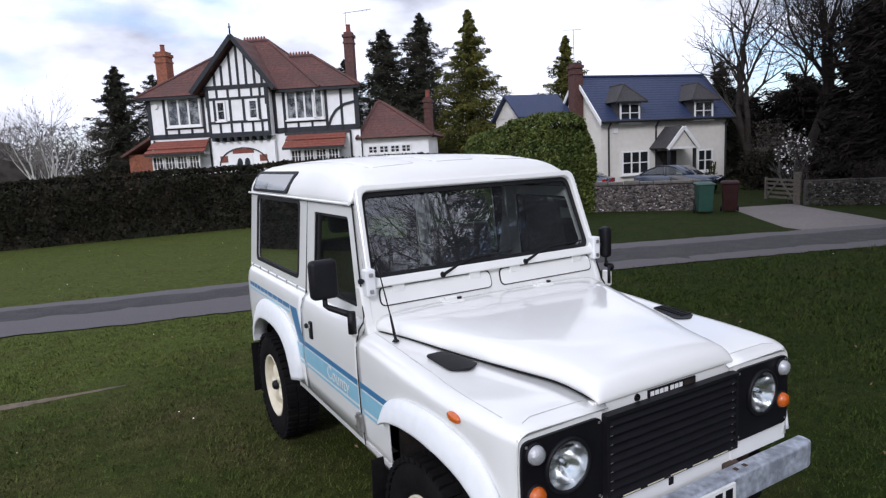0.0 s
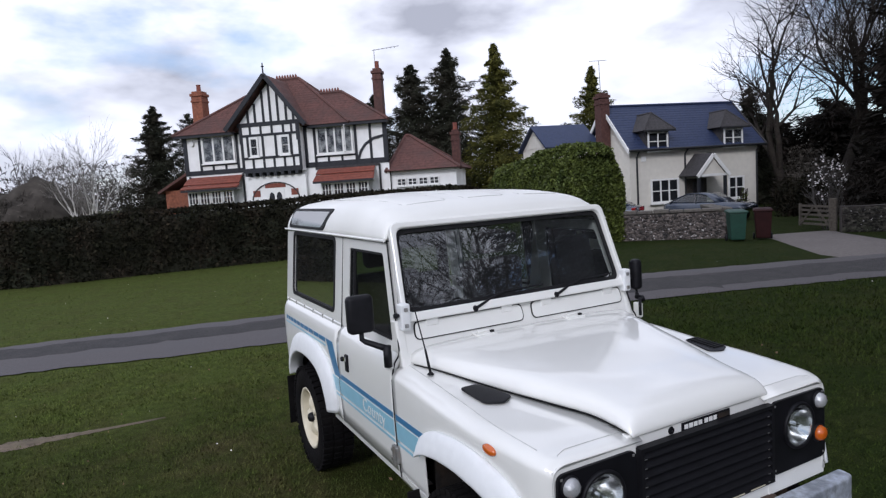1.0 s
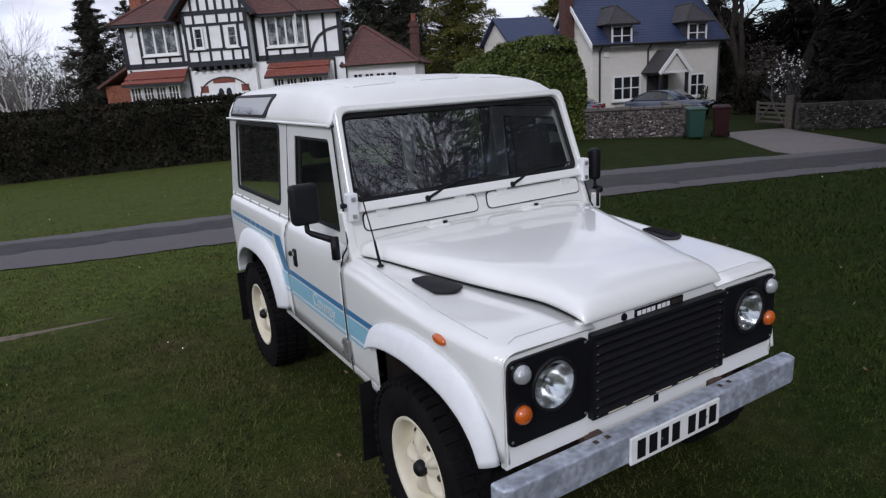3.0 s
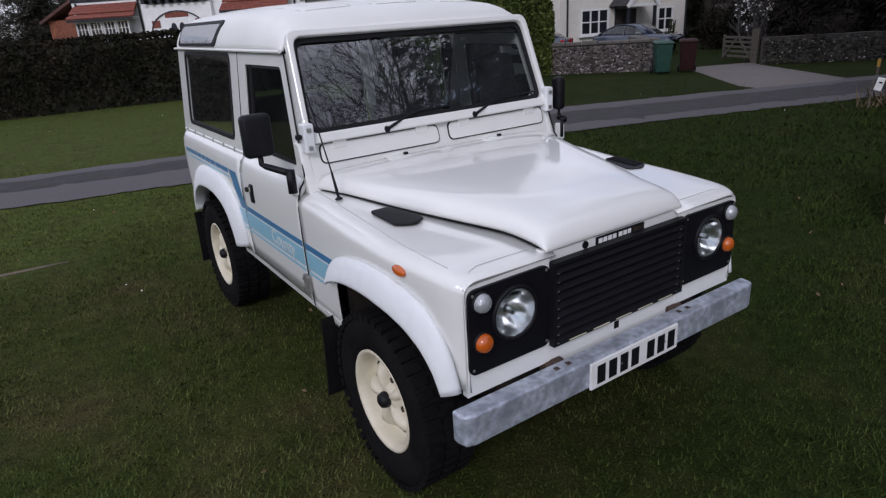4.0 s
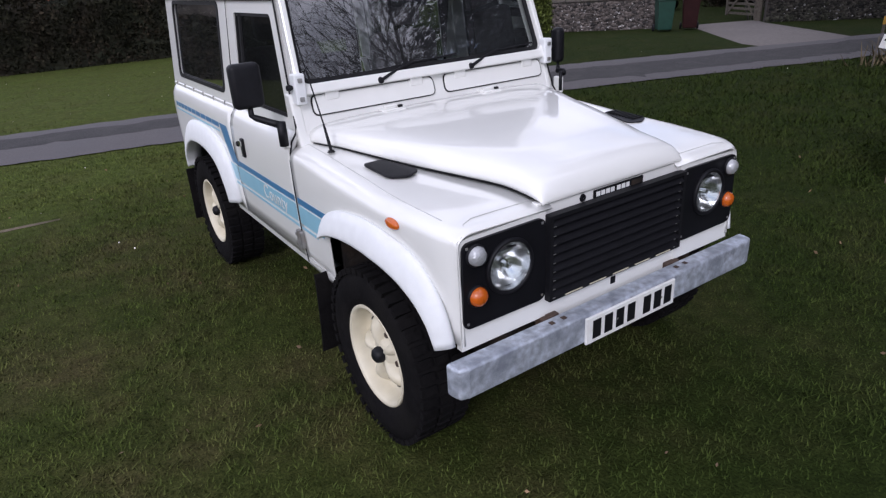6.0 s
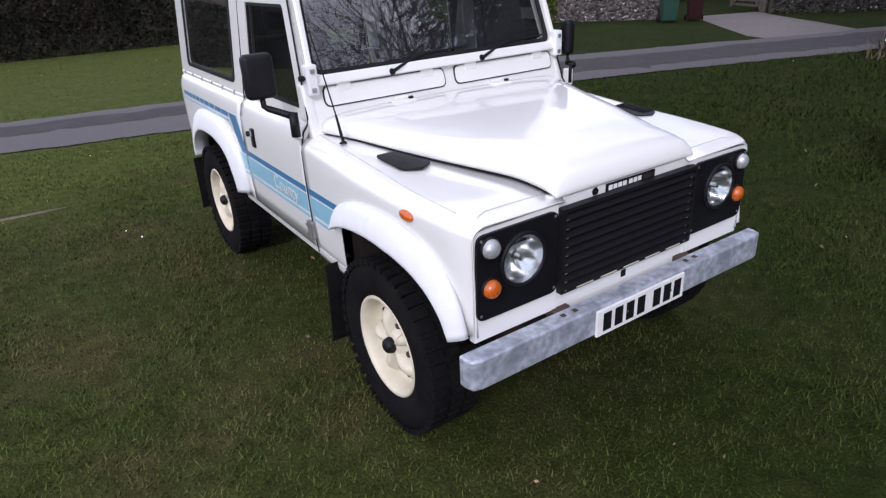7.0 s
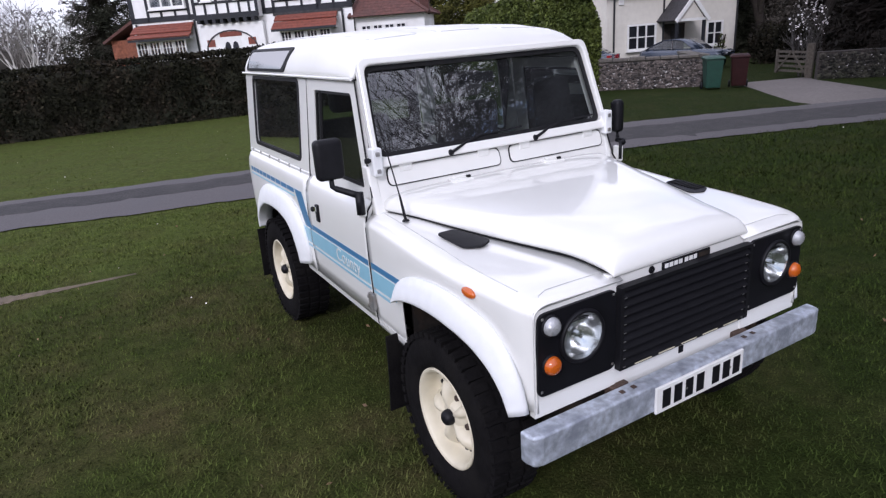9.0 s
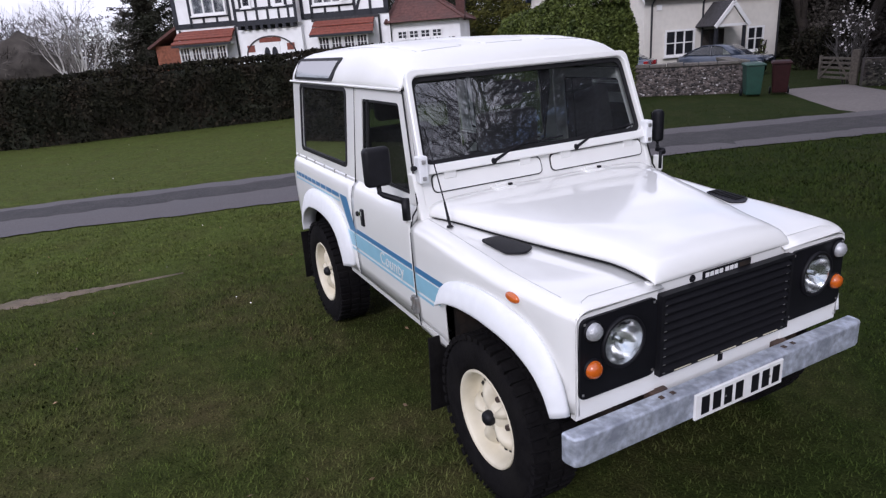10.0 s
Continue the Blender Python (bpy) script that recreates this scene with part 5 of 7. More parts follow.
# dark evergreen mass and scrub along the right boundary
def shrub(name, base, size, count, leaf, mat, label, seed, cat="shrub", group="evergreen shrubs", heart=0.0, long=1.7):
    rng = np.random.default_rng(seed)
    t = thing(name, label, cat, pose(*base), group=group)
    bm = bmesh.new()
    rnd = random.Random(seed)
    for k in range(7):
        a = 2 * math.pi * k / 7
        tube(bm, [(0.1 * math.cos(a), 0.1 * math.sin(a), -0.1), (size[0] * 0.35 * math.cos(a), size[1] * 0.35 * math.sin(a), size[2] * 0.5), (size[0] * 0.6 * math.cos(a + 0.3), size[1] * 0.6 * math.sin(a + 0.3), size[2] * 0.85)], 0.06, 5, 0.015)
    part("stem", bm, BARK, t)
    cl = rng.normal(size=(60, 3))
    cl /= np.linalg.norm(cl, axis=1)[:, None]
    cl *= rng.uniform(0.25, 0.85, 60)[:, None]
    cl[:, 2] = np.abs(cl[:, 2])
    pick = rng.integers(0, 60, count)
    p = cl[pick] + np.clip(rng.normal(size=(count, 3)), -1.5, 1.5) * 0.14
    p[:, 2] = np.abs(p[:, 2])
    leaves("foliage", p * np.array(size), leaf, mat, t, seed=seed, long=long)
    if heart:
        bm = bmesh.new()
        bmesh.ops.create_icosphere(bm, subdivisions=4, radius=1.0)
        for v in bm.verts:
            k = heart * (1 + 0.35 * noise.noise(v.co * 2.2 + Vector((seed, 0, 0))) + 0.15 * noise.noise(v.co * 6.0))
            v.co = Vector((v.co.x * size[0] * k, v.co.y * size[1] * k, max(-0.1, v.co.z * size[2] * k)))
        part("inner_growth", bm, mat, t, smooth=True)
    return t


conifer("yew_tree", (27.0, 10.6, -0.4), 13.5, 2.9, "very tall dark yew at the lane side, the unseen ones added for shade", 41, YEWDARK, 22000, 0.165, 0.3, bare=0.02, power=0.35, core=0.85, group="dark trees by the lane")
conifer("yew_tree", (24.3, 8.4, -0.4), 14.0, 3.4, "very tall dark yew at the lane side, the unseen ones added for shade", 42, YEWDARK, 22000, 0.165, 0.3, bare=0.02, power=0.35, core=0.85, group="dark trees by the lane")
conifer("yew_tree", (38.0, 21.0, -0.4), 6.0, 5.0, "very tall dark yew at the lane side, the unseen ones added for shade", 43, YEWDARK, 14000, 0.21, 0.3, bare=0.02, power=0.4, core=0.85, group="dark trees by the lane")
conifer("yew_tree", (35.5, 24.5, -0.4), 5.6, 4.4, "very tall dark yew at the lane side, the unseen ones added for shade", 44, YEWDARK, 14000, 0.21, 0.3, bare=0.02, power=0.4, core=0.85, group="dark trees by the lane")
shrub("evergreen_shrub", (28.2, 16.8, -0.4), (2.6, 1.6, 2.0), 12000, 0.075, YEW, "dark evergreen shrub under the trees", 45)
shrub("evergreen_shrub", (25.5, 14.4, -0.4), (2.4, 1.6, 1.8), 12000, 0.075, YEW, "dark evergreen shrub under the trees", 46)
shrub("evergreen_shrub", (23.4, 11.0, -0.4), (2.2, 1.8, 2.2), 12000, 0.075, DARKSCRUB, "tangled brown scrub behind the wall", 47)
shrub("evergreen_shrub", (22.6, 7.2, -0.4), (2.2, 1.8, 2.4), 12000, 0.075, DARKSCRUB, "tangled brown scrub behind the wall", 48)
shrub("evergreen_shrub", (25.0, 4.2, -0.4), (2.6, 2.2, 2.6), 12000, 0.075, DARKSCRUB, "tangled brown scrub behind the wall", 49)
for x, y, h, sd in ((20.1, 8.2, 1.7, 81), (21.6, 6.6, 1.9, 82), (23.5, 4.9, 1.8, 83)):
    shrub("evergreen_shrub", (x, y, -0.3), (1.5, 0.9, h), 7000, 0.035, DARKSCRUB, "tangled brown scrub overhanging the flint wall", sd, heart=0.7, long=5.0)
shrub("evergreen_shrub", (33.5, 19.8, -0.4), (2.8, 2.2, 3.6), 14000, 0.09, BROWNLEAF, "tall brown thicket under the oaks", 57)
shrub("evergreen_shrub", (36.0, 17.0, -0.4), (3.2, 2.4, 4.0), 14000, 0.09, BROWNLEAF, "tall brown thicket under the oaks", 58)
shrub("climbing_rose", (25.9, 18.6, -0.4), (0.35, 0.3, 1.6), 500, 0.07, LAUREL, "small climber at the cottage porch", 50)
shrub("garden_shrub", (9.6, 23.4, -0.2), (0.9, 0.8, 2.6), 700, 0.08, BARKGREY, "thin twiggy shrub before the house", 51)
# trunk at the edge of view; its crown is unseen, added to block sky
conifer("cedar_tree", (11.45, 2.5, gz(11.45, 2.5)), 15.0, 5.6, "huge dark cedar beside the lane, its unseen crown spread for shade", 52, YEWDARK, 28000, 0.27, 0.10, bare=0.52, power=0.45, core=0.6, group="dark trees by the lane")

# far woods to the left and all round
rng = np.random.default_rng(77)
pts = []
for k in range(170):
    a = radians(rng.uniform(-62, 12)) if k < 90 else radians(rng.uniform(12, 298))
    d = rng.uniform(62, 95)
    x, y = math.sin(a) * d, math.cos(a) * d
    h = rng.uniform(5.0, 8.0) * (1.15 if k >= 90 else 1.0)
    c = np.clip(rng.normal(size=(700 if k < 90 else 160, 3)), -1.6, 1.6) * np.array((2.6, 2.6, h * 0.27)) + np.array((x, y, h * 0.42))
    c[:, 2] = np.abs(c[:, 2])
    pts.append(c)
woods = leaves("distant_woods", np.concatenate(pts), 0.09, BROWNLEAF, None, seed=78, long=7.0)
tagged(woods, "hazy leafless woodland beyond the gardens", "woodland", kind="stuff")
for k, (x, y, h) in enumerate(((-14.0, 52.0, 10.5), (-20.0, 50.0, 11.5), (-9.0, 58.0, 9.0), (-27.0, 48.0, 11.0))):
    bare_tree("ash_tree", (x, y, -0.3), h, 0.16, "thin grey bare tree in the garden behind", 60 + k, BARKGREY, depth=5, spread_=0.42, kids=3, twig=0.004, group="bare garden trees")
shrub("evergreen_shrub", (-0.6, 38.5, -0.3), (1.6, 1.4, 2.9), 16000, 0.06, YEW, "dark evergreen shrub under the pine", 54)
shrub("evergreen_shrub", (-6.6, 42.0, -0.3), (4.2, 2.0, 4.4), 26000, 0.04, BROWNLEAF, "brown scrub behind the birch", 55, heart=0.86, long=6.0)
shrub("evergreen_shrub", (-20.5, 45.0, -0.3), (6.5, 2.4, 4.6), 30000, 0.045, BROWNLEAF, "brown scrub behind the birch", 59, heart=0.86, long=6.0)
shrub("evergreen_shrub", (-12.8, 44.0, -0.3), (5.4, 2.4, 4.5), 30000, 0.045, BROWNLEAF, "brown scrub behind the birch", 56, heart=0.86, long=6.0)

# out of view, opposite the houses: the oaks that the windscreen mirrors
bare_tree("oak_tree", (4.3, -7.6, 0), 10.0, 0.15, "large bare winter oak on the green", 71, BARK, depth=6, spread_=0.8, kids=3, group="oaks on the green")
bare_tree("oak_tree", (7.6, -8.6, 0), 11.0, 0.16, "large bare winter oak on the green", 72, BARK, depth=6, spread_=0.85, kids=4, group="oaks on the green")
# unseen yew: darkens the windscreen's mirror image and blocks sky over the lawn
conifer("yew_tree", (6.7, -4.5, -0.1), 14.0, 2.7, "very tall dark yew at the lane side, the unseen ones added for shade", 76, YEWDARK, 34000, 0.11, 0.3, bare=0.10, power=0.4, core=0.7, group="dark trees by the lane")
# unseen yews added to block skylight on the right
for x, y, h, r, sd in ((16.0, -11.5, 12.5, 4.2, 73), (14.5, -5.4, 14.0, 4.4, 74), (16.5, -3.2, 15.0, 4.2, 75), (9.6, -3.0, 15.0, 3.4, 77)):
    conifer("yew_tree", (x, y, -0.1), h, r, "very tall dark yew at the lane side, the unseen ones added for shade", sd, PINE, 10000, 0.30, 0.3, bare=0.06, power=0.4, core=0.8, group="dark trees by the lane")

def lerp_table(tab, v):
    for (a, fa), (b, fb) in zip(tab, tab[1:]):
        if a <= v <= b or b <= v <= a:
            return fa + (fb - fa) * (v - a) / (b - a) if a != b else fa
    return tab[0][1] if abs(v - tab[0][0]) < abs(v - tab[-1][0]) else tab[-1][1]


FLANK = [(0.40, 0.800), (0.53, 0.815), (0.60, 0.826), (0.75, 0.834), (1.00, 0.838), (1.10, 0.835), (1.15, 0.827), (1.185, 0.811), (1.205, 0.790)]


def flank(z):
    return lerp_table(FLANK, z) if z <= 1.205 else 0.790 - (z - 1.205) * 0.096


def nip(y):
    """How far the wing side draws in towards the nose."""
    return 0.042 * max(0.0, min(1.0, (-0.12 - y) / 0.40)) ** 1.3


WING_TOP = [(0.70, 1.158), (0.45, 1.145), (0.20, 1.125), (-0.10, 1.108), (-0.35, 1.094), (-0.49, 1.084), (-0.56, 1.078)]
ARCH_F = [(0.70, 0.56), (0.355, 0.55), (0.345, 0.70), (0.340, 0.79), (0.325, 0.835), (0.24, 0.876), (0.12, 0.902), (0.0, 0.912), (-0.10, 0.912),
          (-0.20, 0.900), (-0.30, 0.872), (-0.38, 0.826), (-0.447, 0.752), (-0.50, 0.665), (-0.56, 0.645)]
ARCH_R = [(1.50, 0.60), (1.745, 0.60), (1.755, 0.70), (1.80, 0.80), (1.90, 0.868), (2.05, 0.900), (2.22, 0.905), (2.40, 0.890),
          (2.53, 0.840), (2.63, 0.770), (2.69, 0.690), (2.71, 0.63), (3.00, 0.63)]


def bonnet_half(y):
    """Half the bonnet's width."""
    return lerp_table([(0.66, 0.744), (0.612, 0.729), (0.492, 0.678), (0.336, 0.624), (0.196, 0.577), (0.046, 0.529), (-0.06, 0.490), (-0.186, 0.444), (-0.26, 0.416), (-0.31, 0.402), (-0.36, 0.394), (-0.44, 0.391), (-0.49, 0.391), (-0.513, 0.388), (-0.521, 0.382)], y)


car = thing("four_wheel_drive_car", "white two-door off-road station wagon with blue side stripes parked on grass", "car")

# front wings
for s in (-1, 1):
    ys = sorted({0.665, 0.62, 0.5, 0.42, 0.38, 0.357, 0.355, 0.350, 0.345, 0.340, 0.325, 0.29, 0.27, 0.24, 0.12, 0.22, 0.18, 0.1, 0.0, -0.10, -0.15, -0.20, -0.25, -0.30, -0.34,
                 -0.38, -0.41, -0.447, -0.47, -0.50, -0.515, -0.53, -0.54, -0.547}, reverse=True)
    rows = []
    for y in ys:
        yy = y if y > -0.45 else -0.45 + (y + 0.45) * 0.84
        e = max(0.0, min(1.0, (-0.420 - y) / 0.118))
        inset = 0.035 * (1 - math.sqrt(max(0, 1 - e * e)))
        wr = lerp_table([(0.7, 0.065), (0.1, 0.062), (-0.35, 0.046), (-0.6, 0.040)], y)
        zb, zt = lerp_table(ARCH_F, y), lerp_table(WING_TOP, y) - inset * 0.45
        row = []
        n = 7
        zs = zt - wr
        for i in range(n):
            z = zb + (zs - zb) * i / (n - 1)
            row.append((s * (flank(min(z, 1.0)) - inset - nip(y)), yy, z))
        xo = flank(min(zs, 1.0)) - inset - nip(y)
        for i in range(1, 7):
            a = i / 6 * math.pi / 2
            row.append((s * (xo - 1.5 * wr * (1 - math.cos(a))), yy, zs + wr * math.sin(a)))
        xi = bonnet_half(y) - 0.035
        for i in range(1, 4):
            f = i / 3
            row.append((s * (xo - 1.5 * wr + (xi - xo + 1.5 * wr) * f), yy, zt - 0.004 * f))
        rows.append(row)
    bm = bmesh.new()
    loft(bm, rows)
    wing = part("front_wing", bm, PAINT, car, smooth=True, solid=0.006)
    # wing seam
    bm = bmesh.new()
    tube(bm, [(s * (flank(z) + 0.0005), 0.6645, z) for z in (0.575, 0.75, 0.95, 1.09)], 0.004, 6)
    part("panel_gap", bm, SEAL, wing)
    # joint of the wing front, up the corner and across the top
    bm = bmesh.new()
    joint = [(s * 0.7625, -0.5310, z) for z in (0.65, 0.75, 0.85, 0.95, 0.995)]
    joint += [(s * 0.7610, -0.5300, 1.020), (s * 0.7530, -0.5290, 1.040), (s * 0.7380, -0.5240, 1.0555), (s * 0.7200, -0.5120, 1.0690), (s * 0.7050, -0.4900, 1.0800)]
    joint += [(s * 0.66, -0.4720, 1.0845), (s * 0.55, -0.4690, 1.0832), (s * 0.40, -0.4680, 1.0815)]
    tube(bm, joint, 0.0012, 6)
    part("panel_gap", bm, FOLD, wing)
    # fold along the outer edge of the wing top
    bm = bmesh.new()
    fold = []
    for y in (0.655, 0.5, 0.35, 0.2, 0.05, -0.1, -0.2, -0.3, -0.4, -0.43):
        wr = lerp_table([(0.7, 0.065), (0.1, 0.062), (-0.35, 0.046), (-0.6, 0.040)], y)
        fold.append((s * (flank(1.0) - nip(y) - wr * 1.35), y, lerp_table(WING_TOP, y) - wr * 0.004))
    tube(bm, fold, 0.0019, 6)
    part("panel_fold", bm, FOLD, wing)

    # wheel arch flares, front and rear
    outer_f = [(0.380, 0.835), (0.362, 0.890), (0.290, 0.945), (0.170, 0.985), (0.0, 1.008), (-0.15, 1.008), (-0.28, 0.985), (-0.385, 0.940), (-0.455, 0.865), (-0.505, 0.770), (-0.525, 0.660)]
    inner_f = [(0.345, 0.815), (0.310, 0.836), (0.235, 0.864), (0.120, 0.886), (0.0, 0.896), (-0.10, 0.896), (-0.20, 0.884), (-0.30, 0.856), (-0.39, 0.804), (-0.45, 0.735), (-0.480, 0.648)]
    outer_r = [(1.63, 0.63), (1.615, 0.74), (1.67, 0.88), (1.78, 0.972), (1.95, 1.030), (2.20, 1.042), (2.45, 1.020), (2.62, 0.945), (2.74, 0.835), (2.80, 0.71), (2.81, 0.64)]
    inner_r = [(1.745, 0.615), (1.755, 0.70), (1.80, 0.80), (1.90, 0.868), (2.05, 0.900), (2.22, 0.905), (2.40, 0.890), (2.53, 0.840), (2.63, 0.770), (2.69, 0.690), (2.70, 0.640)]
    for outer, inner in ((outer_f, inner_f), (outer_r, inner_r)):
        fine_o, fine_i = [], []
        for k in range(len(outer) - 1):
            for j in range(4):
                t = j / 4
                fine_o.append(tuple(Vector(outer[k]).lerp(Vector(outer[k + 1]), t)))
                fine_i.append(tuple(Vector(inner[k]).lerp(Vector(inner[k + 1]), t)))
        fine_o.append(outer[-1])
        fine_i.append(inner[-1])
        for _ in range(2):
            for lst in (fine_o, fine_i):
                lst[1:-1] = [((a[0] + 2 * b[0] + c[0]) / 4, (a[1] + 2 * b[1] + c[1]) / 4) for a, b, c in zip(lst, lst[1:], lst[2:])]
        rows = []
        for o, i in zip(fine_o, fine_i):
            row = []
            for f, dx in ((0.0, -0.003), (0.005, 0.010), (0.04, 0.018), (0.30, 0.034), (0.62, 0.047), (0.90, 0.054), (0.985, 0.053), (1.0, 0.046), (1.0, 0.0), (1.02, -0.05)):
                p = Vector(o).lerp(Vector(i), f)
                row.append((s * (flank(min(p.y, 1.0)) + dx - nip(p.x)), p.x, p.y))
            rows.append(row)
        bm = bmesh.new()
        loft(bm, rows)
        part("wheel_arch", bm, ARCHPAINT, car, "white moulded wheel arch spat", smooth=True, solid=0.004)

    # rear quarter below the waist
    rows = []
    for y in [1.556, 1.62, 1.70, 1.744, 1.75, 1.755, 1.78, 1.80, 1.85, 1.90, 1.98, 2.05, 2.14, 2.22, 2.31, 2.40, 2.47, 2.53, 2.58, 2.63, 2.66, 2.69, 2.705, 2.75, 2.85, 2.90, 2.935, 2.955, 2.965]:
        e = max(0.0, (y - 2.905) / 0.06)
        inset = 0.06 * (1 - math.sqrt(max(0, 1 - e * e)))
        zb = lerp_table(ARCH_R, y)
        row = [(s * (flank(zb + (1.10 - zb) * i / 7) - inset), y, zb + (1.10 - zb) * i / 7) for i in range(8)]
        row += [(s * (flank(z) - inset), y, z) for z in (1.125, 1.15, 1.17, 1.185, 1.197, 1.2049)]
        row += [(s * (0.74 - inset), y, 1.207)]
        rows.append(row)
    bm = bmesh.new()
    loft(bm, rows)
    quarter = part("rear_quarter_panel", bm, PAINT, car, smooth=True, solid=0.006)
    bm = bmesh.new()
    o = rounded([(1.72, 0.775), (1.835, 0.785), (1.845, 0.975), (1.725, 0.965)], 0.015, 3)
    i2 = rounded([(1.738, 0.79), (1.82, 0.80), (1.828, 0.958), (1.742, 0.95)], 0.012, 3)
    ring(bm, o, i2, lambda p: (s * (flank(p[1]) + 0.003), p[0], p[1]))
    intake = part("air_intake_frame", bm, ARCHPAINT, quarter, "white intake panel", solid=0.007)
    # flat grey face carries the shading of the open intake
    bm = bmesh.new()
    bm.faces.new([bm.verts.new((s * (flank(p[1]) + 0.0015), p[0], p[1])) for p in i2])
    part("intake_mesh", bm, STEEL, intake, "grey face painting the shade inside the intake")
    # cappings with rivet heads
    bm = bmesh.new()
    loft(bm, [[(s * 0.795, y, 1.200), (s * 0.795, y, 1.216), (s * 0.786, y, 1.222), (s * 0.75, y, 1.222)] for y in (1.556, 2.94)])
    part("waist_capping", bm, PAINT, quarter, solid=0.006)
    for y in (1.72, 1.95, 2.18, 2.41, 2.64, 2.85):
        bm = bmesh.new()
        box(bm, (s * 0.792 - 0.006, y - 0.006, 1.188), (s * 0.792 + 0.006, y + 0.006, 1.226), r=0.003)
        part("capping_bolt", bm, STEEL, quarter)

    # upper rear side with its window
    f = lambda p: (s * flank(p[1]), p[0], p[1])
    outer = rounded([(1.545, 1.215), (2.955, 1.215), (2.945, 1.772), (1.545, 1.772)], 0.006, 5)
    inner = rounded([(1.715, 1.280), (2.745, 1.280), (2.735, 1.748), (1.705, 1.748)], 0.045, 5)
    bm = bmesh.new()
    ring(bm, outer, inner, f)
    side = part("upper_side", bm, PAINT, car, solid=0.03)
    sealo = rounded([(1.700, 1.267), (2.760, 1.267), (2.750, 1.760), (1.690, 1.760)], 0.05, 5)
    seali = rounded([(1.722, 1.290), (2.738, 1.290), (2.728, 1.738), (1.713, 1.738)], 0.04, 5)
    bm = bmesh.new()
    ring(bm, sealo, seali, lambda p: (s * (flank(p[1]) + 0.005), p[0], p[1]))
    part("window_seal", bm, SEAL, side, solid=0.010)
    bm = bmesh.new()
    bm.faces.new([bm.verts.new((s * (flank(p[1]) - 0.010), p[0], p[1])) for p in inner])
    part("side_window", bm, GLASS_DARK, side, "dark tinted sliding side window").visible_shadow = False

    # doors
    rows = []
    for y in (0.672, 0.70, 0.9, 1.1, 1.3, 1.5, 1.546):
        row = [(s * (flank(0.60 + 0.5 * i / 6)), y, 0.60 + 0.5 * i / 6) for i in range(7)]
        row += [(s * flank(z), y, z) for z in (1.125, 1.15, 1.17, 1.185, 1.197, 1.2049)]
        row += [(s * 0.784, y, 1.222)]
        rows.append(row)
    bm = bmesh.new()
    loft(bm, rows)
    door = part("front_door", bm, PAINT, car, "white car door", smooth=True, solid=0.03)
    outer = rounded([(0.672, 1.215), (1.538, 1.215), (1.530, 1.764), (0.858, 1.764)], 0.012, 5)
    inner = rounded([(0.745, 1.262), (1.432, 1.262), (1.424, 1.705), (0.898, 1.705)], 0.022, 5)
    bm = bmesh.new()
    ring(bm, outer, inner, f)
    part("window_frame", bm, PAINT, door, solid=0.028)
    bm = bmesh.new()
    i3 = rounded([(0.762, 1.278), (1.418, 1.278), (1.410, 1.690), (0.908, 1.690)], 0.018, 5)
    ring(bm, inner, i3, lambda p: (s * (flank(p[1]) - 0.006), p[0], p[1]))
    part("window_seal", bm, SEAL, door, solid=0.012)
    bm = bmesh.new()
    bm.faces.new([bm.verts.new((s * (flank(p[1]) - 0.014), p[0], p[1])) for p in inner])
    part("door_window", bm, GLASS_DARK, door, "dark door glass").visible_shadow = False
    bm = bmesh.new()
    tube(bm, [(s * (flank(1.27) - 0.008), 1.347, 1.27), (s * (flank(1.70) - 0.008), 1.347, 1.70)], 0.011, 6)
    part("window_channel", bm, SEAL, door)
    # dark joints round the door
    for pts in ([(0.6675, z) for z in (0.60, 0.8, 1.0, 1.12, 1.17, 1.20)] + [(0.668, 1.23), (0.852, 1.768)],
                [(1.551, z) for z in (0.60, 0.8, 1.0, 1.12, 1.17, 1.20, 1.77)]):
        bm = bmesh.new()
        tube(bm, [(s * (flank(z) - 0.003), y, z) for y, z in pts], 0.0045, 6)
        part("door_gap", bm, SEAL, door)
    # handle, lock, hinges
    hd = boxed("door_handle", (s * 0.838 - 0.012, 1.335, 0.968), (s * 0.838 + 0.012, 1.378, 1.072), BLACKPL, door, "black recessed door handle", r=0.006)
    boxed("push_button", (s * 0.851 - 0.006, 1.345, 1.035), (s * 0.851 + 0.006, 1.37, 1.06), CHROME, hd)
    bm = bmesh.new()
    lathe(bm, [(0.001, 0.013), (0.012, 0.012), (0.016, 0.004), (0.017, -0.006)], 16, pose(s * 0.838, 1.445, 1.027) @ Matrix.Scale(s, 4, (1, 0, 0)))
    part("door_lock", bm, BLACKPL, door)
    for z, mt in ((0.70, STEEL), (1.195, PAINT)):
        hg = boxed("door_hinge", (s * 0.842 - 0.012, 0.64, z - 0.045), (s * 0.842 + 0.012, 0.70, z + 0.045), mt, door, "worn bolted hinge", r=0.006)
        for dz in (-0.025, 0.025):
            boxed("bolt_head", (s * 0.856 - 0.004, 0.680, z + dz - 0.008), (s * 0.856 + 0.004, 0.696, z + dz + 0.008), STEEL, hg, r=0.002)
        bm = bmesh.new()
        tube(bm, [(s * 0.852, 0.664, z - 0.05), (s * 0.852, 0.664, z + 0.05)], 0.010, 10)
        part("hinge_pin", bm, mt, hg)
    # sill
    bm = bmesh.new()
    loft(bm, [[(s * 0.80, y, 0.60), (s * 0.824, y, 0.597), (s * 0.820, y, 0.565), (s * 0.80, y, 0.545), (s * 0.70, y, 0.545)] for y in (0.345, 0.6, 1.2, 1.75)])
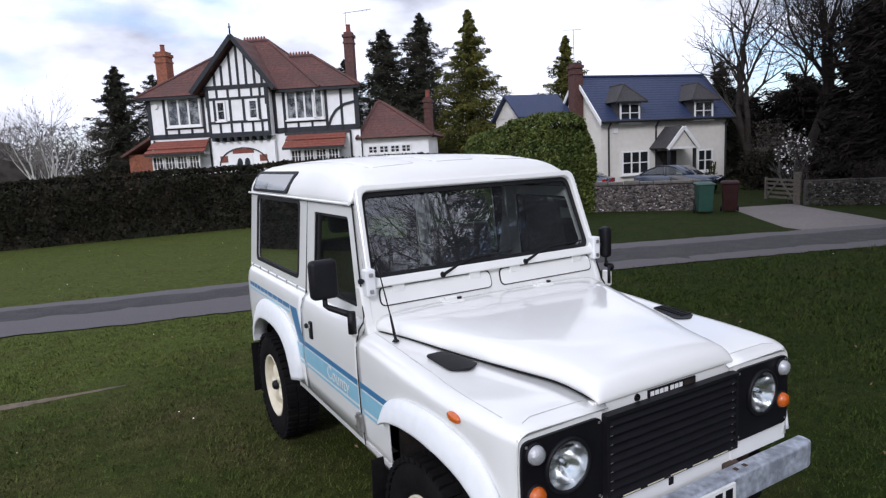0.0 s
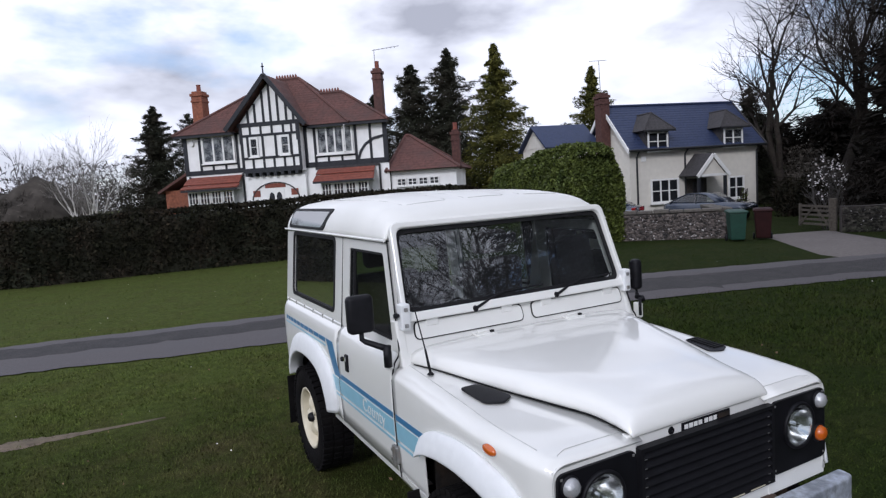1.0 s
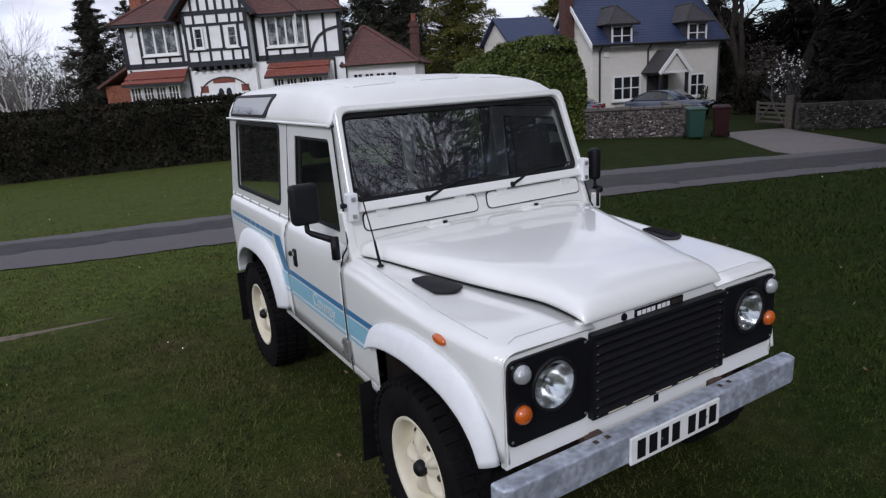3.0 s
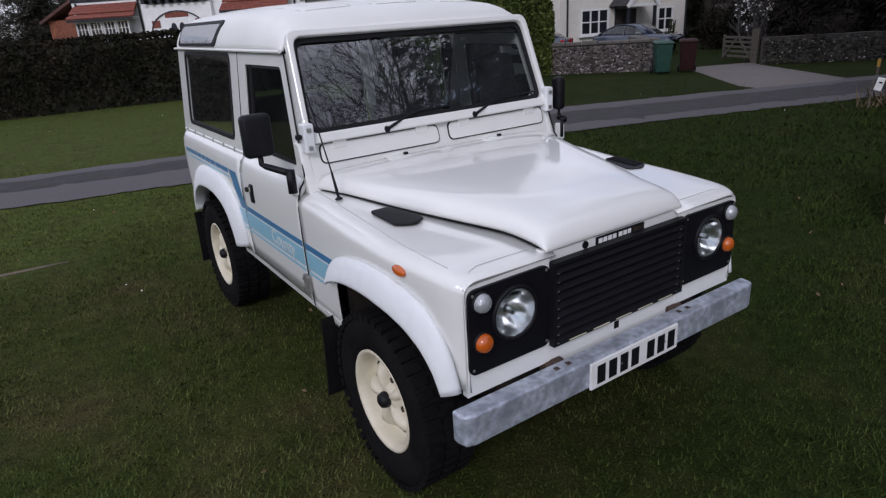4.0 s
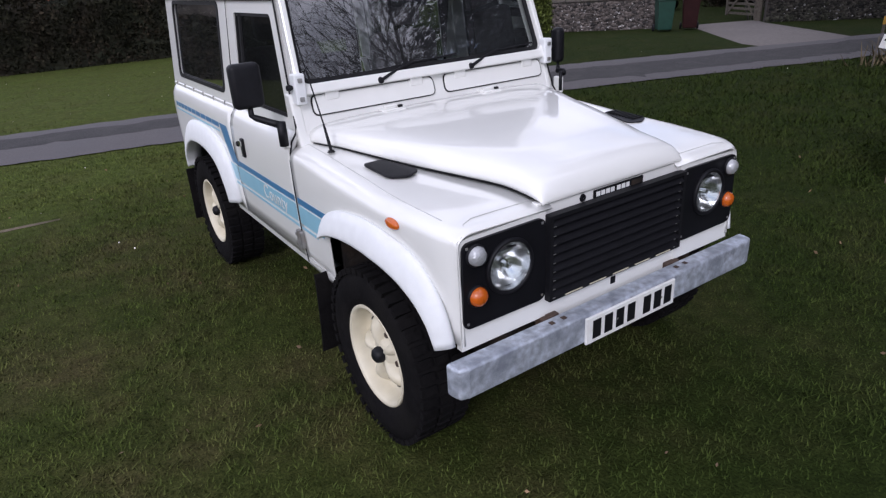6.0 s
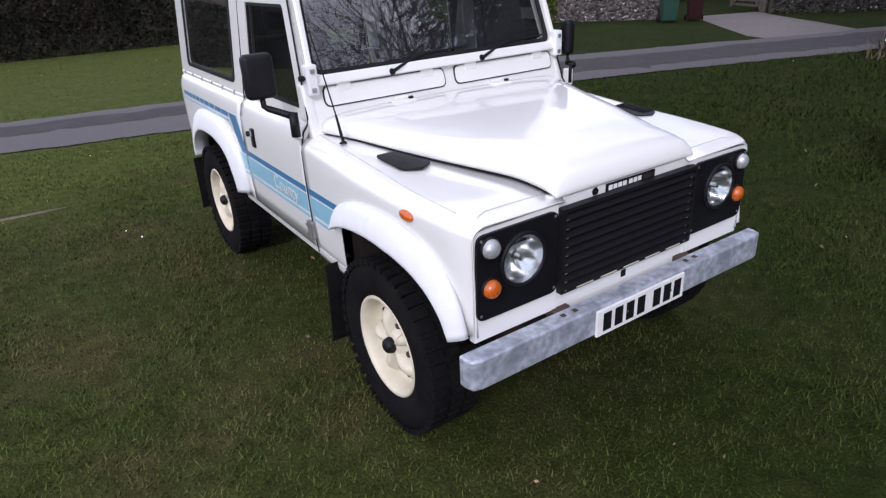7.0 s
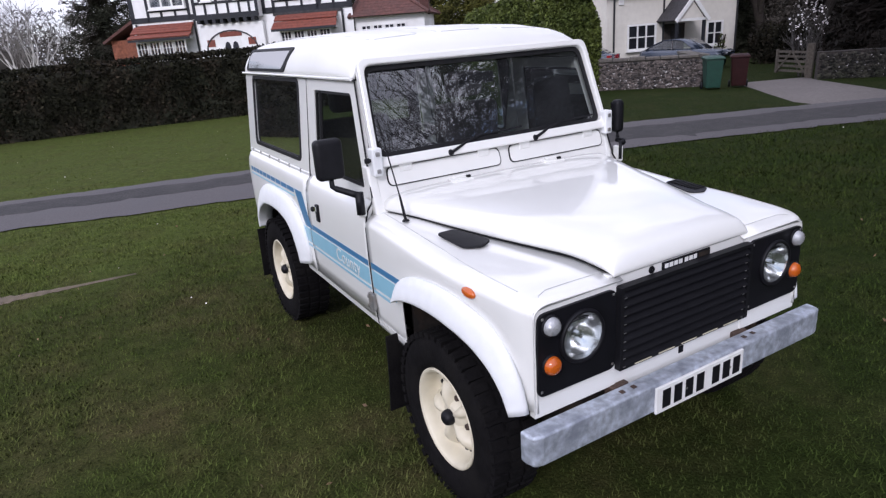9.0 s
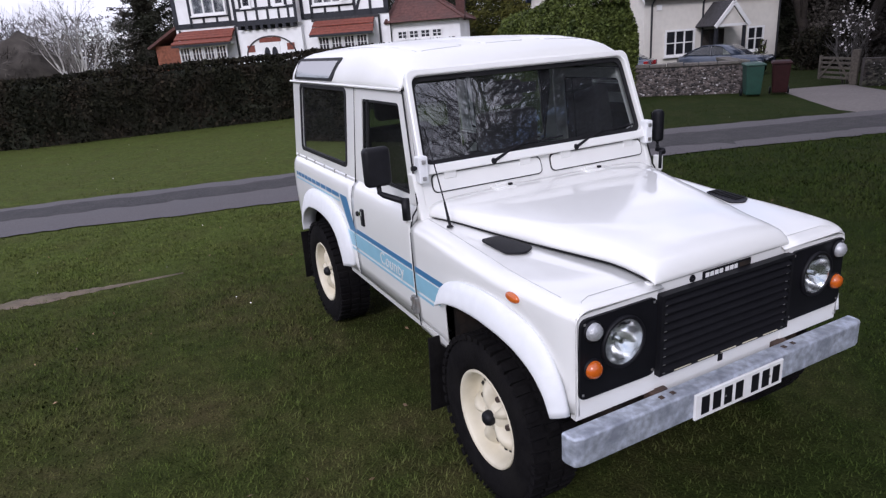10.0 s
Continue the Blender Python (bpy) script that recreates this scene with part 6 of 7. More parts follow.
    part("sill", bm, PAINT, car, smooth=False, solid=0.006)

    # stripes
    def band(y0, y1, z0, z1, mat, nm, n=8, lift=0.0022, sh0=0.0, sh1=0.0):
        bm = bmesh.new()
        rows = []
        for k in range(n + 1):
            t = k / n
            rows.append([(s * (flank(z) + lift), y0 + (y1 - y0) * t + (sh0 * (1 - t) + sh1 * t) * (z - z0) / (z1 - z0), z) for z in (z0, (z0 + z1) / 2, z1)])
        loft(bm, rows)
        return part(nm, bm, mat, car, "blue vinyl side stripe" if mat is DKBLUE else "pale blue vinyl side stripe", solid=0.0012)
    for y0, y1, extra in ((0.362, 0.648, -0.01), (0.682, 1.50, 0)):
        band(y0, y1, 0.886, 0.917, DKBLUE, "stripe_dark", sh0=-0.03 if y0 < 0.5 else 0, sh1=0)
        band(y0 + (0.03 if y0 < 0.5 else 0), y1 if y0 < 0.5 else 1.542, 0.786, 0.877, LTBLUE, "stripe_light", sh0=-0.06 if y0 < 0.5 else 0, sh1=0.0)
        band(y0 + (0.1 if y0 < 0.5 else 0), y1 if y0 < 0.5 else 1.542, 0.757, 0.772, LTBLUE, "stripe_thin")
    band(1.558, 1.665, 0.786, 0.877, LTBLUE, "stripe_light", sh1=0.04)
    band(1.558, 1.66, 0.757, 0.772, LTBLUE, "stripe_thin")
    # the kink up to the waist band, across the door joint
    bm = bmesh.new()
    loft(bm, [[(s * (flank(z) + 0.0022), yr + (yl - yr) * j / 3, z) for j in range(4)] for z, yr, yl in
              ((0.886, 1.50, 1.63), (0.917, 1.535, 1.655), (0.99, 1.575, 1.70), (1.067, 1.618, 1.755), (1.096, 1.64, 1.775))])
    part("stripe_dark", bm, DKBLUE, car, "blue vinyl side stripe", solid=0.0012)
    for y0, y1 in ((1.79, 1.93), (1.945, 2.06), (2.08, 2.185), (2.205, 2.30), (2.32, 2.405), (2.425, 2.505), (2.525, 2.60), (2.62, 2.69), (2.71, 2.765), (2.785, 2.83)):
        band(y0, y1, 1.067, 1.096, DKBLUE, "stripe_dash", 2)
    band(1.785, 2.84, 1.040, 1.051, LTBLUE, "stripe_thin")
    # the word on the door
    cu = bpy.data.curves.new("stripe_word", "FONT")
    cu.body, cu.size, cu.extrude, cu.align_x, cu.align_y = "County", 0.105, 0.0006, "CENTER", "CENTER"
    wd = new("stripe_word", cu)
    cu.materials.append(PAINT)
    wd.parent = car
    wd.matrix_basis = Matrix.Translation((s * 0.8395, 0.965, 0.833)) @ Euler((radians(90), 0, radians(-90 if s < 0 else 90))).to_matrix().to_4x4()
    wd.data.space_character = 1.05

    # mirror on its arm; the far one is turned edge-on
    mx, mw, mz = (0.958, 0.068, 1.338) if s < 0 else (0.884, 0.032, 1.312)
    bm = bmesh.new()
    box(bm, (s * mx - mw, 0.690, mz), (s * mx + mw, 0.755, mz + 0.192), r=0.024, segs=4)
    mirror = part("door_mirror", bm, BLACKPL, car, "black plastic door mirror", smooth=True)
    boxed("mirror_glass", (s * mx - mw + 0.010, 0.7545, mz + 0.015), (s * mx + mw - 0.010, 0.758, mz + 0.177), CHROME, mirror)
    bm = bmesh.new()
    tube(bm, [(s * mx, 0.722, mz + 0.01), (s * mx, 0.718, mz - 0.032), (s * (mx - 0.015), 0.708, mz - 0.044), (s * 0.880, 0.668, 1.266), (s * 0.862, 0.652, 1.258)], 0.012, 8, 0.017)
    tube(bm, [(s * (0.858 if s < 0 else 0.835), 0.645, 1.165), (s * (0.858 if s < 0 else 0.835), 0.645, 1.272)], 0.021 if s < 0 else 0.010, 10)
    part("mirror_arm", bm, BLACKPL, mirror, smooth=True)

    # windscreen hinge bracket at the pillar foot
    br = boxed("windscreen_bracket", (s * 0.742 - 0.026, 0.648, 1.328), (s * 0.742 + 0.026, 0.706, 1.462), ARCHPAINT, car, "white windscreen hinge bracket", r=0.008)
    for bz in (1.352, 1.434):
        boxed("bracket_bolt", (s * 0.742 - 0.010, 0.640, bz - 0.010), (s * 0.742 + 0.010, 0.652, bz + 0.010), STEEL, br, r=0.003)
    bm = bmesh.new()
    lathe(bm, [(0.001, 0.030), (0.012, 0.028), (0.014, 0.012), (0.008, 0.0)], 12, pose(s * 0.768, 0.676, 1.405) @ Matrix.Scale(s, 4, (1, 0, 0)))
    part("bracket_knob", bm, BLACKPL, br)
    bm = bmesh.new()
    prism(bm, [(0.598, 1.08), (0.648, 1.185), (0.664, 1.235), (0.703, 1.372), (0.76, 1.372), (0.70, 1.08)], "x", *sorted((s * 0.735, s * (0.784 if s < 0 else 0.770))))
    part("pillar_foot", bm, PAINT, car, bevel=0.010, segs=3)

    # mud flaps
    for y, z0 in ((0.46, 0.17), (2.80, 0.20)):
        bm = bmesh.new()
        loft(bm, [[(s * x, y + 0.03 * ((0.62 - z) / 0.4) ** 2, z) for x in (0.60, 0.74, 0.885)] for z in (z0, 0.32, 0.48, 0.60)])
        part("mud_flap", bm, RUBBER, car, "black rubber mud flap", solid=0.010)
    # inner wings and wheel wells
    for y0, y1 in ((-0.50, 0.40), (1.76, 2.74)):
        bm = bmesh.new()
        box(bm, (min(s * 0.50, s * 0.54), y0, 0.40), (max(s * 0.50, s * 0.54), y1, 1.02))
        box(bm, (min(s * 0.54, s * 0.76), y0, 0.985), (max(s * 0.54, s * 0.76), y1, 1.01))
        box(bm, (min(s * 0.54, s * 0.76), y1 - 0.02, 0.45), (max(s * 0.54, s * 0.76), y1, 0.99))
        box(bm, (min(s * 0.54, s * 0.735), y0, 0.68), (max(s * 0.54, s * 0.735), y0 + 0.02, 0.99))
        part("inner_wing", bm, UNDER, car)

# bonnet: flanks rising from the seam to a soft shoulder, a flat raised middle, a rolled front edge
RISE = [(0.0, 1.05), (0.30, 1.035), (0.50, 1.02), (0.62, 1.0), (0.72, 0.965), (0.80, 0.93), (0.87, 0.88), (0.92, 0.80), (0.955, 0.69), (0.98, 0.52), (0.993, 0.29), (1.0, 0.06)]
CROWN = [(0.66, 0.078), (0.45, 0.086), (0.20, 0.090), (-0.05, 0.090), (-0.25, 0.086), (-0.40, 0.074), (-0.54, 0.054)]
ROLL = {-0.440: 0.0, -0.470: 0.05, -0.490: 0.16, -0.504: 0.34, -0.513: 0.56, -0.519: 0.80, -0.521: 1.0}
rows = []
for y in [0.655, 0.62, 0.55, 0.50, 0.45, 0.40, 0.35, 0.30, 0.25, 0.20, 0.15, 0.10, 0.05, 0.0, -0.05, -0.10, -0.15, -0.20, -0.25, -0.28, -0.31, -0.34, -0.37, -0.40, *ROLL]:
    h = bonnet_half(y)
    roll = ROLL[y] if y in ROLL else 0.0
    zt = lerp_table(WING_TOP, y) + 0.004
    crown = lerp_table(CROWN, y)
    prof = [(-u, r) for u, r in RISE[::-1]] + RISE[1:]
    rows.append([(u * h, y, zt + crown * r * (1 - roll) - 0.010 * roll) for u, r in prof])
rows.append([(x, -0.517, z - 0.006) for x, y, z in rows[-1]])
bm = bmesh.new()
loft(bm, rows)
bonnet = part("bonnet", bm, PAINT, car, "white bonnet with a raised centre", smooth=True, solid=0.008)
for s in (-1, 1):
    bm = bmesh.new()
    tube(bm, [(s * (bonnet_half(y) - 0.001), y, lerp_table(WING_TOP, y) + 0.003) for y in (0.62, 0.55, 0.50, 0.45, 0.40, 0.35, 0.30, 0.25, 0.18, 0.10, 0.05, 0.0, -0.05, -0.1, -0.2, -0.26, -0.31, -0.36, -0.42, -0.47, -0.50)], 0.0017, 6)
    part("bonnet_gap", bm, SEAL, bonnet)
for x in (-0.30, 0.30):
    hg = boxed("bonnet_hinge", (x - 0.06, 0.600, 1.236), (x + 0.06, 0.668, 1.247), PAINT, bonnet, r=0.004)
    bm = bmesh.new()
    tube(bm, [(x - 0.035, 0.650, 1.252), (x + 0.035, 0.650, 1.252)], 0.009, 8)
    part("hinge_pin", bm, PAINT, hg)
    boxed("washer_jet", (x + 0.03, 0.615, 1.246), (x + 0.05, 0.63, 1.258), BLACKPL, hg)

# bulkhead below the windscreen with two vent flaps
bm = bmesh.new()
loft(bm, [[(x, y, z) for x in (-0.755, -0.5, 0, 0.5, 0.755)] for y, z in ((0.60, 1.10), (0.650, 1.185), (0.666, 1.235), (0.705, 1.365), (0.76, 1.365))])
bulk = part("bulkhead", bm, PAINT, car, solid=0.02)
for x0, x1 in ((-0.690, -0.012), (0.042, 0.716)):
    fz = lambda z: 0.668 + (z - 1.235) * 0.285
    o = rounded([(x0, 1.262), (x1, 1.262), (x1 - 0.004, 1.358), (x0 + 0.004, 1.358)], 0.035, 5)
    i2 = rounded([(x0 + 0.006, 1.268), (x1 - 0.006, 1.268), (x1 - 0.010, 1.352), (x0 + 0.010, 1.352)], 0.031, 5)
    bm = bmesh.new()
    ring(bm, o, i2, lambda p: (p[0], fz(p[1]) - 0.003, p[1]))
    seal = part("vent_seal", bm, SEAL, bulk, solid=0.004)
    bm = bmesh.new()
    a = [bm.verts.new((p[0], fz(p[1]) - 0.003, p[1])) for p in i2]
    b = [bm.verts.new((p[0], fz(p[1]) - 0.012, p[1])) for p in i2]
    bm.faces.new(b)
    for k in range(len(a)):
        bm.faces.new((a[k], a[(k + 1) % len(a)], b[(k + 1) % len(a)], b[k]))
    part("vent_flap", bm, PAINT, bulk, bevel=0.003)
    for fx in (0.16, 0.84):
        xx = x0 + (x1 - x0) * fx
        boxed("flap_hinge", (xx - 0.035, fz(1.345) - 0.02, 1.325), (xx + 0.035, fz(1.345) - 0.008, 1.362), PAINT, bulk, r=0.003)
    boxed("flap_slot", (x0 + 0.14, fz(1.356) - 0.014, 1.3535), (x1 - 0.14, fz(1.356) - 0.006, 1.358), SEAL, bulk)

# windscreen: plane leaning back
def wsf(p, off=0.0):
    return (p[0], 0.720 + (p[1] - 1.406) * 0.350 - off, p[1])


frame_o = rounded([(-0.752, 1.352), (0.752, 1.352), (0.720, 1.852), (-0.720, 1.852)], 0.05, 6)
frame_i = rounded([(-0.722, 1.396), (0.722, 1.396), (0.690, 1.820), (-0.690, 1.820)], 0.05, 6)
bm = bmesh.new()
ring(bm, frame_o, frame_i, wsf)
ws = part("windscreen_frame", bm, PAINT, car, "white windscreen surround", solid=0.045, bevel=0.008)
seal_o = rounded([(-0.730, 1.389), (0.730, 1.389), (0.698, 1.828), (-0.698, 1.828)], 0.052, 6)
seal_i = rounded([(-0.700, 1.420), (0.700, 1.420), (0.670, 1.799), (-0.670, 1.799)], 0.045, 6)
bm = bmesh.new()
ring(bm, seal_o, seal_i, lambda p: wsf(p, 0.004))
part("windscreen_seal", bm, SEAL, ws, solid=0.012)
bm = bmesh.new()
bm.faces.new([bm.verts.new(wsf(p, -0.004)) for p in frame_i])
part("windscreen_glass", bm, GLASS_WS, ws, "clear reflecting windscreen").visible_shadow = False
bm = bmesh.new()
tube(bm, [(-0.72, 0.690, 1.380), (0.72, 0.690, 1.380)], 0.010, 8)
part("wiper_rail", bm, ARCHPAINT, ws)
for x0, x1 in ((-0.33, 0.10), (0.21, 0.62)):
    bm = bmesh.new()
    lathe(bm, [(0.001, 0.02), (0.014, 0.018), (0.017, 0.0), (0.017, -0.02)], 12, pose(x0, 0.672, 1.378, 0, 0, -90))
    tube(bm, [(x0, 0.660, 1.378), (x0 + 0.05, 0.664, 1.398), (x0 + 0.13, 0.690, 1.418), (x0 + 0.22, 0.712, 1.434)], 0.009, 6, 0.005)
    tube(bm, [(x0 + 0.05, 0.714, 1.420), (x1 + 0.06, 0.720, 1.442)], 0.0055, 6)
    part("wiper", bm, BLACKPL, ws, "black wiper arm and blade")
    boxed("wiper_stop", (x0 + 0.33, 0.668, 1.366), (x0 + 0.36, 0.684, 1.384), BLACKPL, ws, r=0.004)

# roof with its raised ribs, gutter and side skylights
ROOF_Z = [(0.80, -0.155), (0.862, -0.149), (0.885, -0.112), (0.93, -0.078), (1.02, -0.048), (1.20, -0.022), (1.45, -0.008), (1.75, 0.0), (2.3, 0.0), (2.75, -0.012), (2.88, -0.035), (2.94, -0.075), (2.97, -0.17)]
ROOF_X = [(0.745, 1.776), (0.743, 1.805), (0.733, 1.850), (0.716, 1.893), (0.692, 1.930), (0.655, 1.958), (0.60, 1.976), (0.48, 1.990), (0.22, 2.003), (0.0, 2.007)]


def roof_z(x, y):
    zc = lerp_table(sorted((a, b) for a, b in ROOF_X), abs(x))
    k = (zc - 1.776) / (2.007 - 1.776)
    return 1.776 + (zc - 1.776) * (1 + lerp_table(ROOF_Z, y) / 0.231) if k > 0 else 1.776


bm = bmesh.new()
rows = []
for y in (0.855, 0.862, 0.872, 0.885, 0.91, 0.95, 1.02, 1.10, 1.20, 1.45, 1.75, 2.3, 2.6, 2.75, 2.82, 2.88, 2.92, 2.95, 2.968):
    e = max(0, (y - 2.90) / 0.07)
    k = 1 - 0.05 * (1 - math.sqrt(max(0, 1 - min(1, e) ** 2)))
    rows.append([(-x * k, y, roof_z(x, y)) for x, z in ROOF_X] + [(x * k, y, roof_z(x, y)) for x, z in ROOF_X[-2::-1]])
loft(bm, rows)
roof = part("roof", bm, ROOFPAINT, car, "white ribbed metal roof", smooth=True, solid=0.02)
bm = bmesh.new()
tube(bm, [(x, 0.852, roof_z(x, 0.855) - 0.002) for x in (-0.71, -0.66, -0.5, -0.25, 0.0, 0.25, 0.5, 0.66, 0.71)], 0.003, 6)
part("front_roof_seal", bm, SEAL, roof)
for x in (-0.40, 0.0, 0.40):
    bm = bmesh.new()
    rows = []
    for y, w, h in ((1.02, 0.118, 0.0), (1.06, 0.124, 0.003), (1.2, 0.126, 0.0035), (1.45, 0.128, 0.0035), (1.75, 0.128, 0.0035), (2.3, 0.128, 0.0035), (2.69, 0.124, 0.003), (2.72, 0.118, 0.0)):
        rows.append([(x - w - 0.014, y, roof_z(x - w - 0.014, y) - 0.001)] + [(x + w * f, y, roof_z(x + w * f, y) + h) for f in (-1, -0.66, -0.33, 0, 0.33, 0.66, 1)] + [(x + w + 0.014, y, roof_z(x + w + 0.014, y) - 0.001)])
    loft(bm, rows)
    rib = part("roof_rib", bm, ROOFPAINT, roof, smooth=True)
    # grey lines along the rib stand in for the shading of its edges
    for w in (-0.139, 0.139):
        bm = bmesh.new()
        tube(bm, [(x + w, y, roof_z(x + w, y) + 0.0005) for y in (1.06, 1.3, 1.75, 2.3, 2.69)], 0.0022, 6)
        part("rib_edge", bm, FOLD, rib)
    bm = bmesh.new()
    tube(bm, [(x + w, 1.035, roof_z(x + w, 1.035) + 0.0015) for w in (-0.12, -0.06, 0.0, 0.06, 0.12)], 0.0022, 6)
    part("rib_edge", bm, FOLD, rib)
for s in (-1, 1):
    bm = bmesh.new()
    tube(bm, [(s * 0.752, 0.84, 1.773), (s * 0.752, 1.5, 1.775), (s * 0.752, 2.3, 1.777), (s * 0.750, 2.96, 1.777)], 0.0085, 8)
    part("gutter", bm, PAINT, roof)
    bm = bmesh.new()
    tube(bm, [(s * 0.748, 0.84, 1.7655), (s * 0.746, 2.96, 1.7685)], 0.0045, 6)
    part("gutter_seal", bm, SEAL, roof)
for s in (-1, 1):
    def alp(p, off=0.0):
        z = p[1]
        x = lerp_table(sorted((b, a) for a, b in ROOF_X), z)
        return (s * (x + off), p[0], z)
    o = rounded([(1.93, 1.793), (2.83, 1.793), (2.79, 1.937), (1.80, 1.937)], 0.03, 4)
    i2 = rounded([(1.975, 1.812), (2.80, 1.812), (2.765, 1.920), (1.865, 1.920)], 0.022, 4)
    bm = bmesh.new()
    ring(bm, o, i2, lambda p: alp(p, 0.008))
    sk = part("skylight_seal", bm, SEAL, roof, "black rubber skylight surround", solid=0.012)
    bm = bmesh.new()
    gr = [[bm.verts.new(alp((a[0] * (1 - t) + b[0] * t, a[1] * (1 - t) + b[1] * t), 0.006)) for t in (0, 0.25, 0.5, 0.75, 1)] for a, b in
          ((((1.865 + (2.765 - 1.865) * k / 6), 1.922), ((1.975 + (2.80 - 1.975) * k / 6), 1.810)) for k in range(7))]
    for a, b in zip(gr, gr[1:]):
        for k in range(4):
            bm.faces.new((a[k], a[k + 1], b[k + 1], b[k]))
    part("skylight_pane", bm, GLASS_SKY, sk, "curved roof-side pane", smooth=True)

# nose: white front, black lamp panels, grille
NOSE = -0.540
for s in (-1, 1):
    bm = bmesh.new()
    ring(bm, [(s * 0.375, 0.630), (s * 0.761, 0.630), (s * 0.759, 1.045), (s * 0.375, 1.056)], [(s * 0.43, 0.77), (s * 0.70, 0.77), (s * 0.70, 1.01), (s * 0.43, 1.01)], lambda p: (p[0], -0.5285, p[1]))
    part("lamp_backing", bm, PAINT, car, "white wing front", solid=0.03)
boxed("bonnet_lock_panel", (-0.40, -0.511, 1.022), (0.40, -0.47, 1.078), PAINT, car, r=0.004)
nose = boxed("front_panel", (-0.40, -0.524, 0.600), (0.40, -0.49, 0.715), PAINT, car, r=0.004)
boxed("latch_hole", (-0.014, -0.5275, 0.640), (0.014, -0.51, 0.672), GLOSSBLK, nose, r=0.003)
grille = boxed("grille", (-0.375, -0.536, 0.702), (0.375, -0.514, 1.034), GLOSSBLK, car, "black plastic slatted grille", r=0.004)
for k in range(9):
    z = 0.724 + k * 0.0354
    bm = bmesh.new()
    prism(bm, [(-0.536, z + 0.010), (-0.556, z - 0.006), (-0.558, z - 0.012), (-0.552, z - 0.013), (-0.534, z - 0.002)], "x", -0.365, 0.365)
    slat = part("slat", bm, BLACKPL, grille)
    for x in (-0.356, 0.338):
        boxed("slat_clip", (x - 0.008, -0.5592, z - 0.0125), (x + 0.004, -0.5545, z - 0.0100), STEEL, slat)
bm = bmesh.new()
ring(bm, [(-0.378, 0.700), (0.378, 0.700), (0.378, 1.037), (-0.378, 1.037)], [(-0.362, 0.714), (0.362, 0.714), (0.362, 1.022), (-0.362, 1.022)], lambda p: (p[0], -0.556, p[1]))
part("grille_frame", bm, BLACKPL, grille, solid=0.03)
for k in range(5):
    boxed("drain_slot", (-0.30 + k * 0.13, -0.5585, 0.705), (-0.21 + k * 0.13, -0.549, 0.709), CREAM, grille)
# badge: dark plate with plain bars
bd = boxed("badge", (-0.122, -0.518, 1.031), (0.152, -0.5105, 1.063), GLOSSBLK, car, "black name badge with pale lettering bars", r=0.002)
for x0, x1 in ((-0.112, -0.092), (-0.086, -0.066), (-0.060, -0.040), (-0.034, -0.014), (0.000, 0.020), (0.026, 0.046), (0.052, 0.070)):
    boxed("lettering_bar", (x0, -0.5195, 1.038), (x1, -0.517, 1.056), PLATE, bd)
boxed("lettering_bar", (0.082, -0.5195, 1.037), (0.144, -0.517, 1.057), UNDER, bd)
bm = bmesh.new()
lathe(bm, [(0.001, 0.004), (0.010, 0.004), (0.012, 0.0)], 16, pose(-0.178, -0.512, 1.048, 0, 0, -90) @ Matrix.Diagonal((1.3, 1.3, 1.3, 1)))
part("bonnet_lock", bm, GLOSSBLK, car)

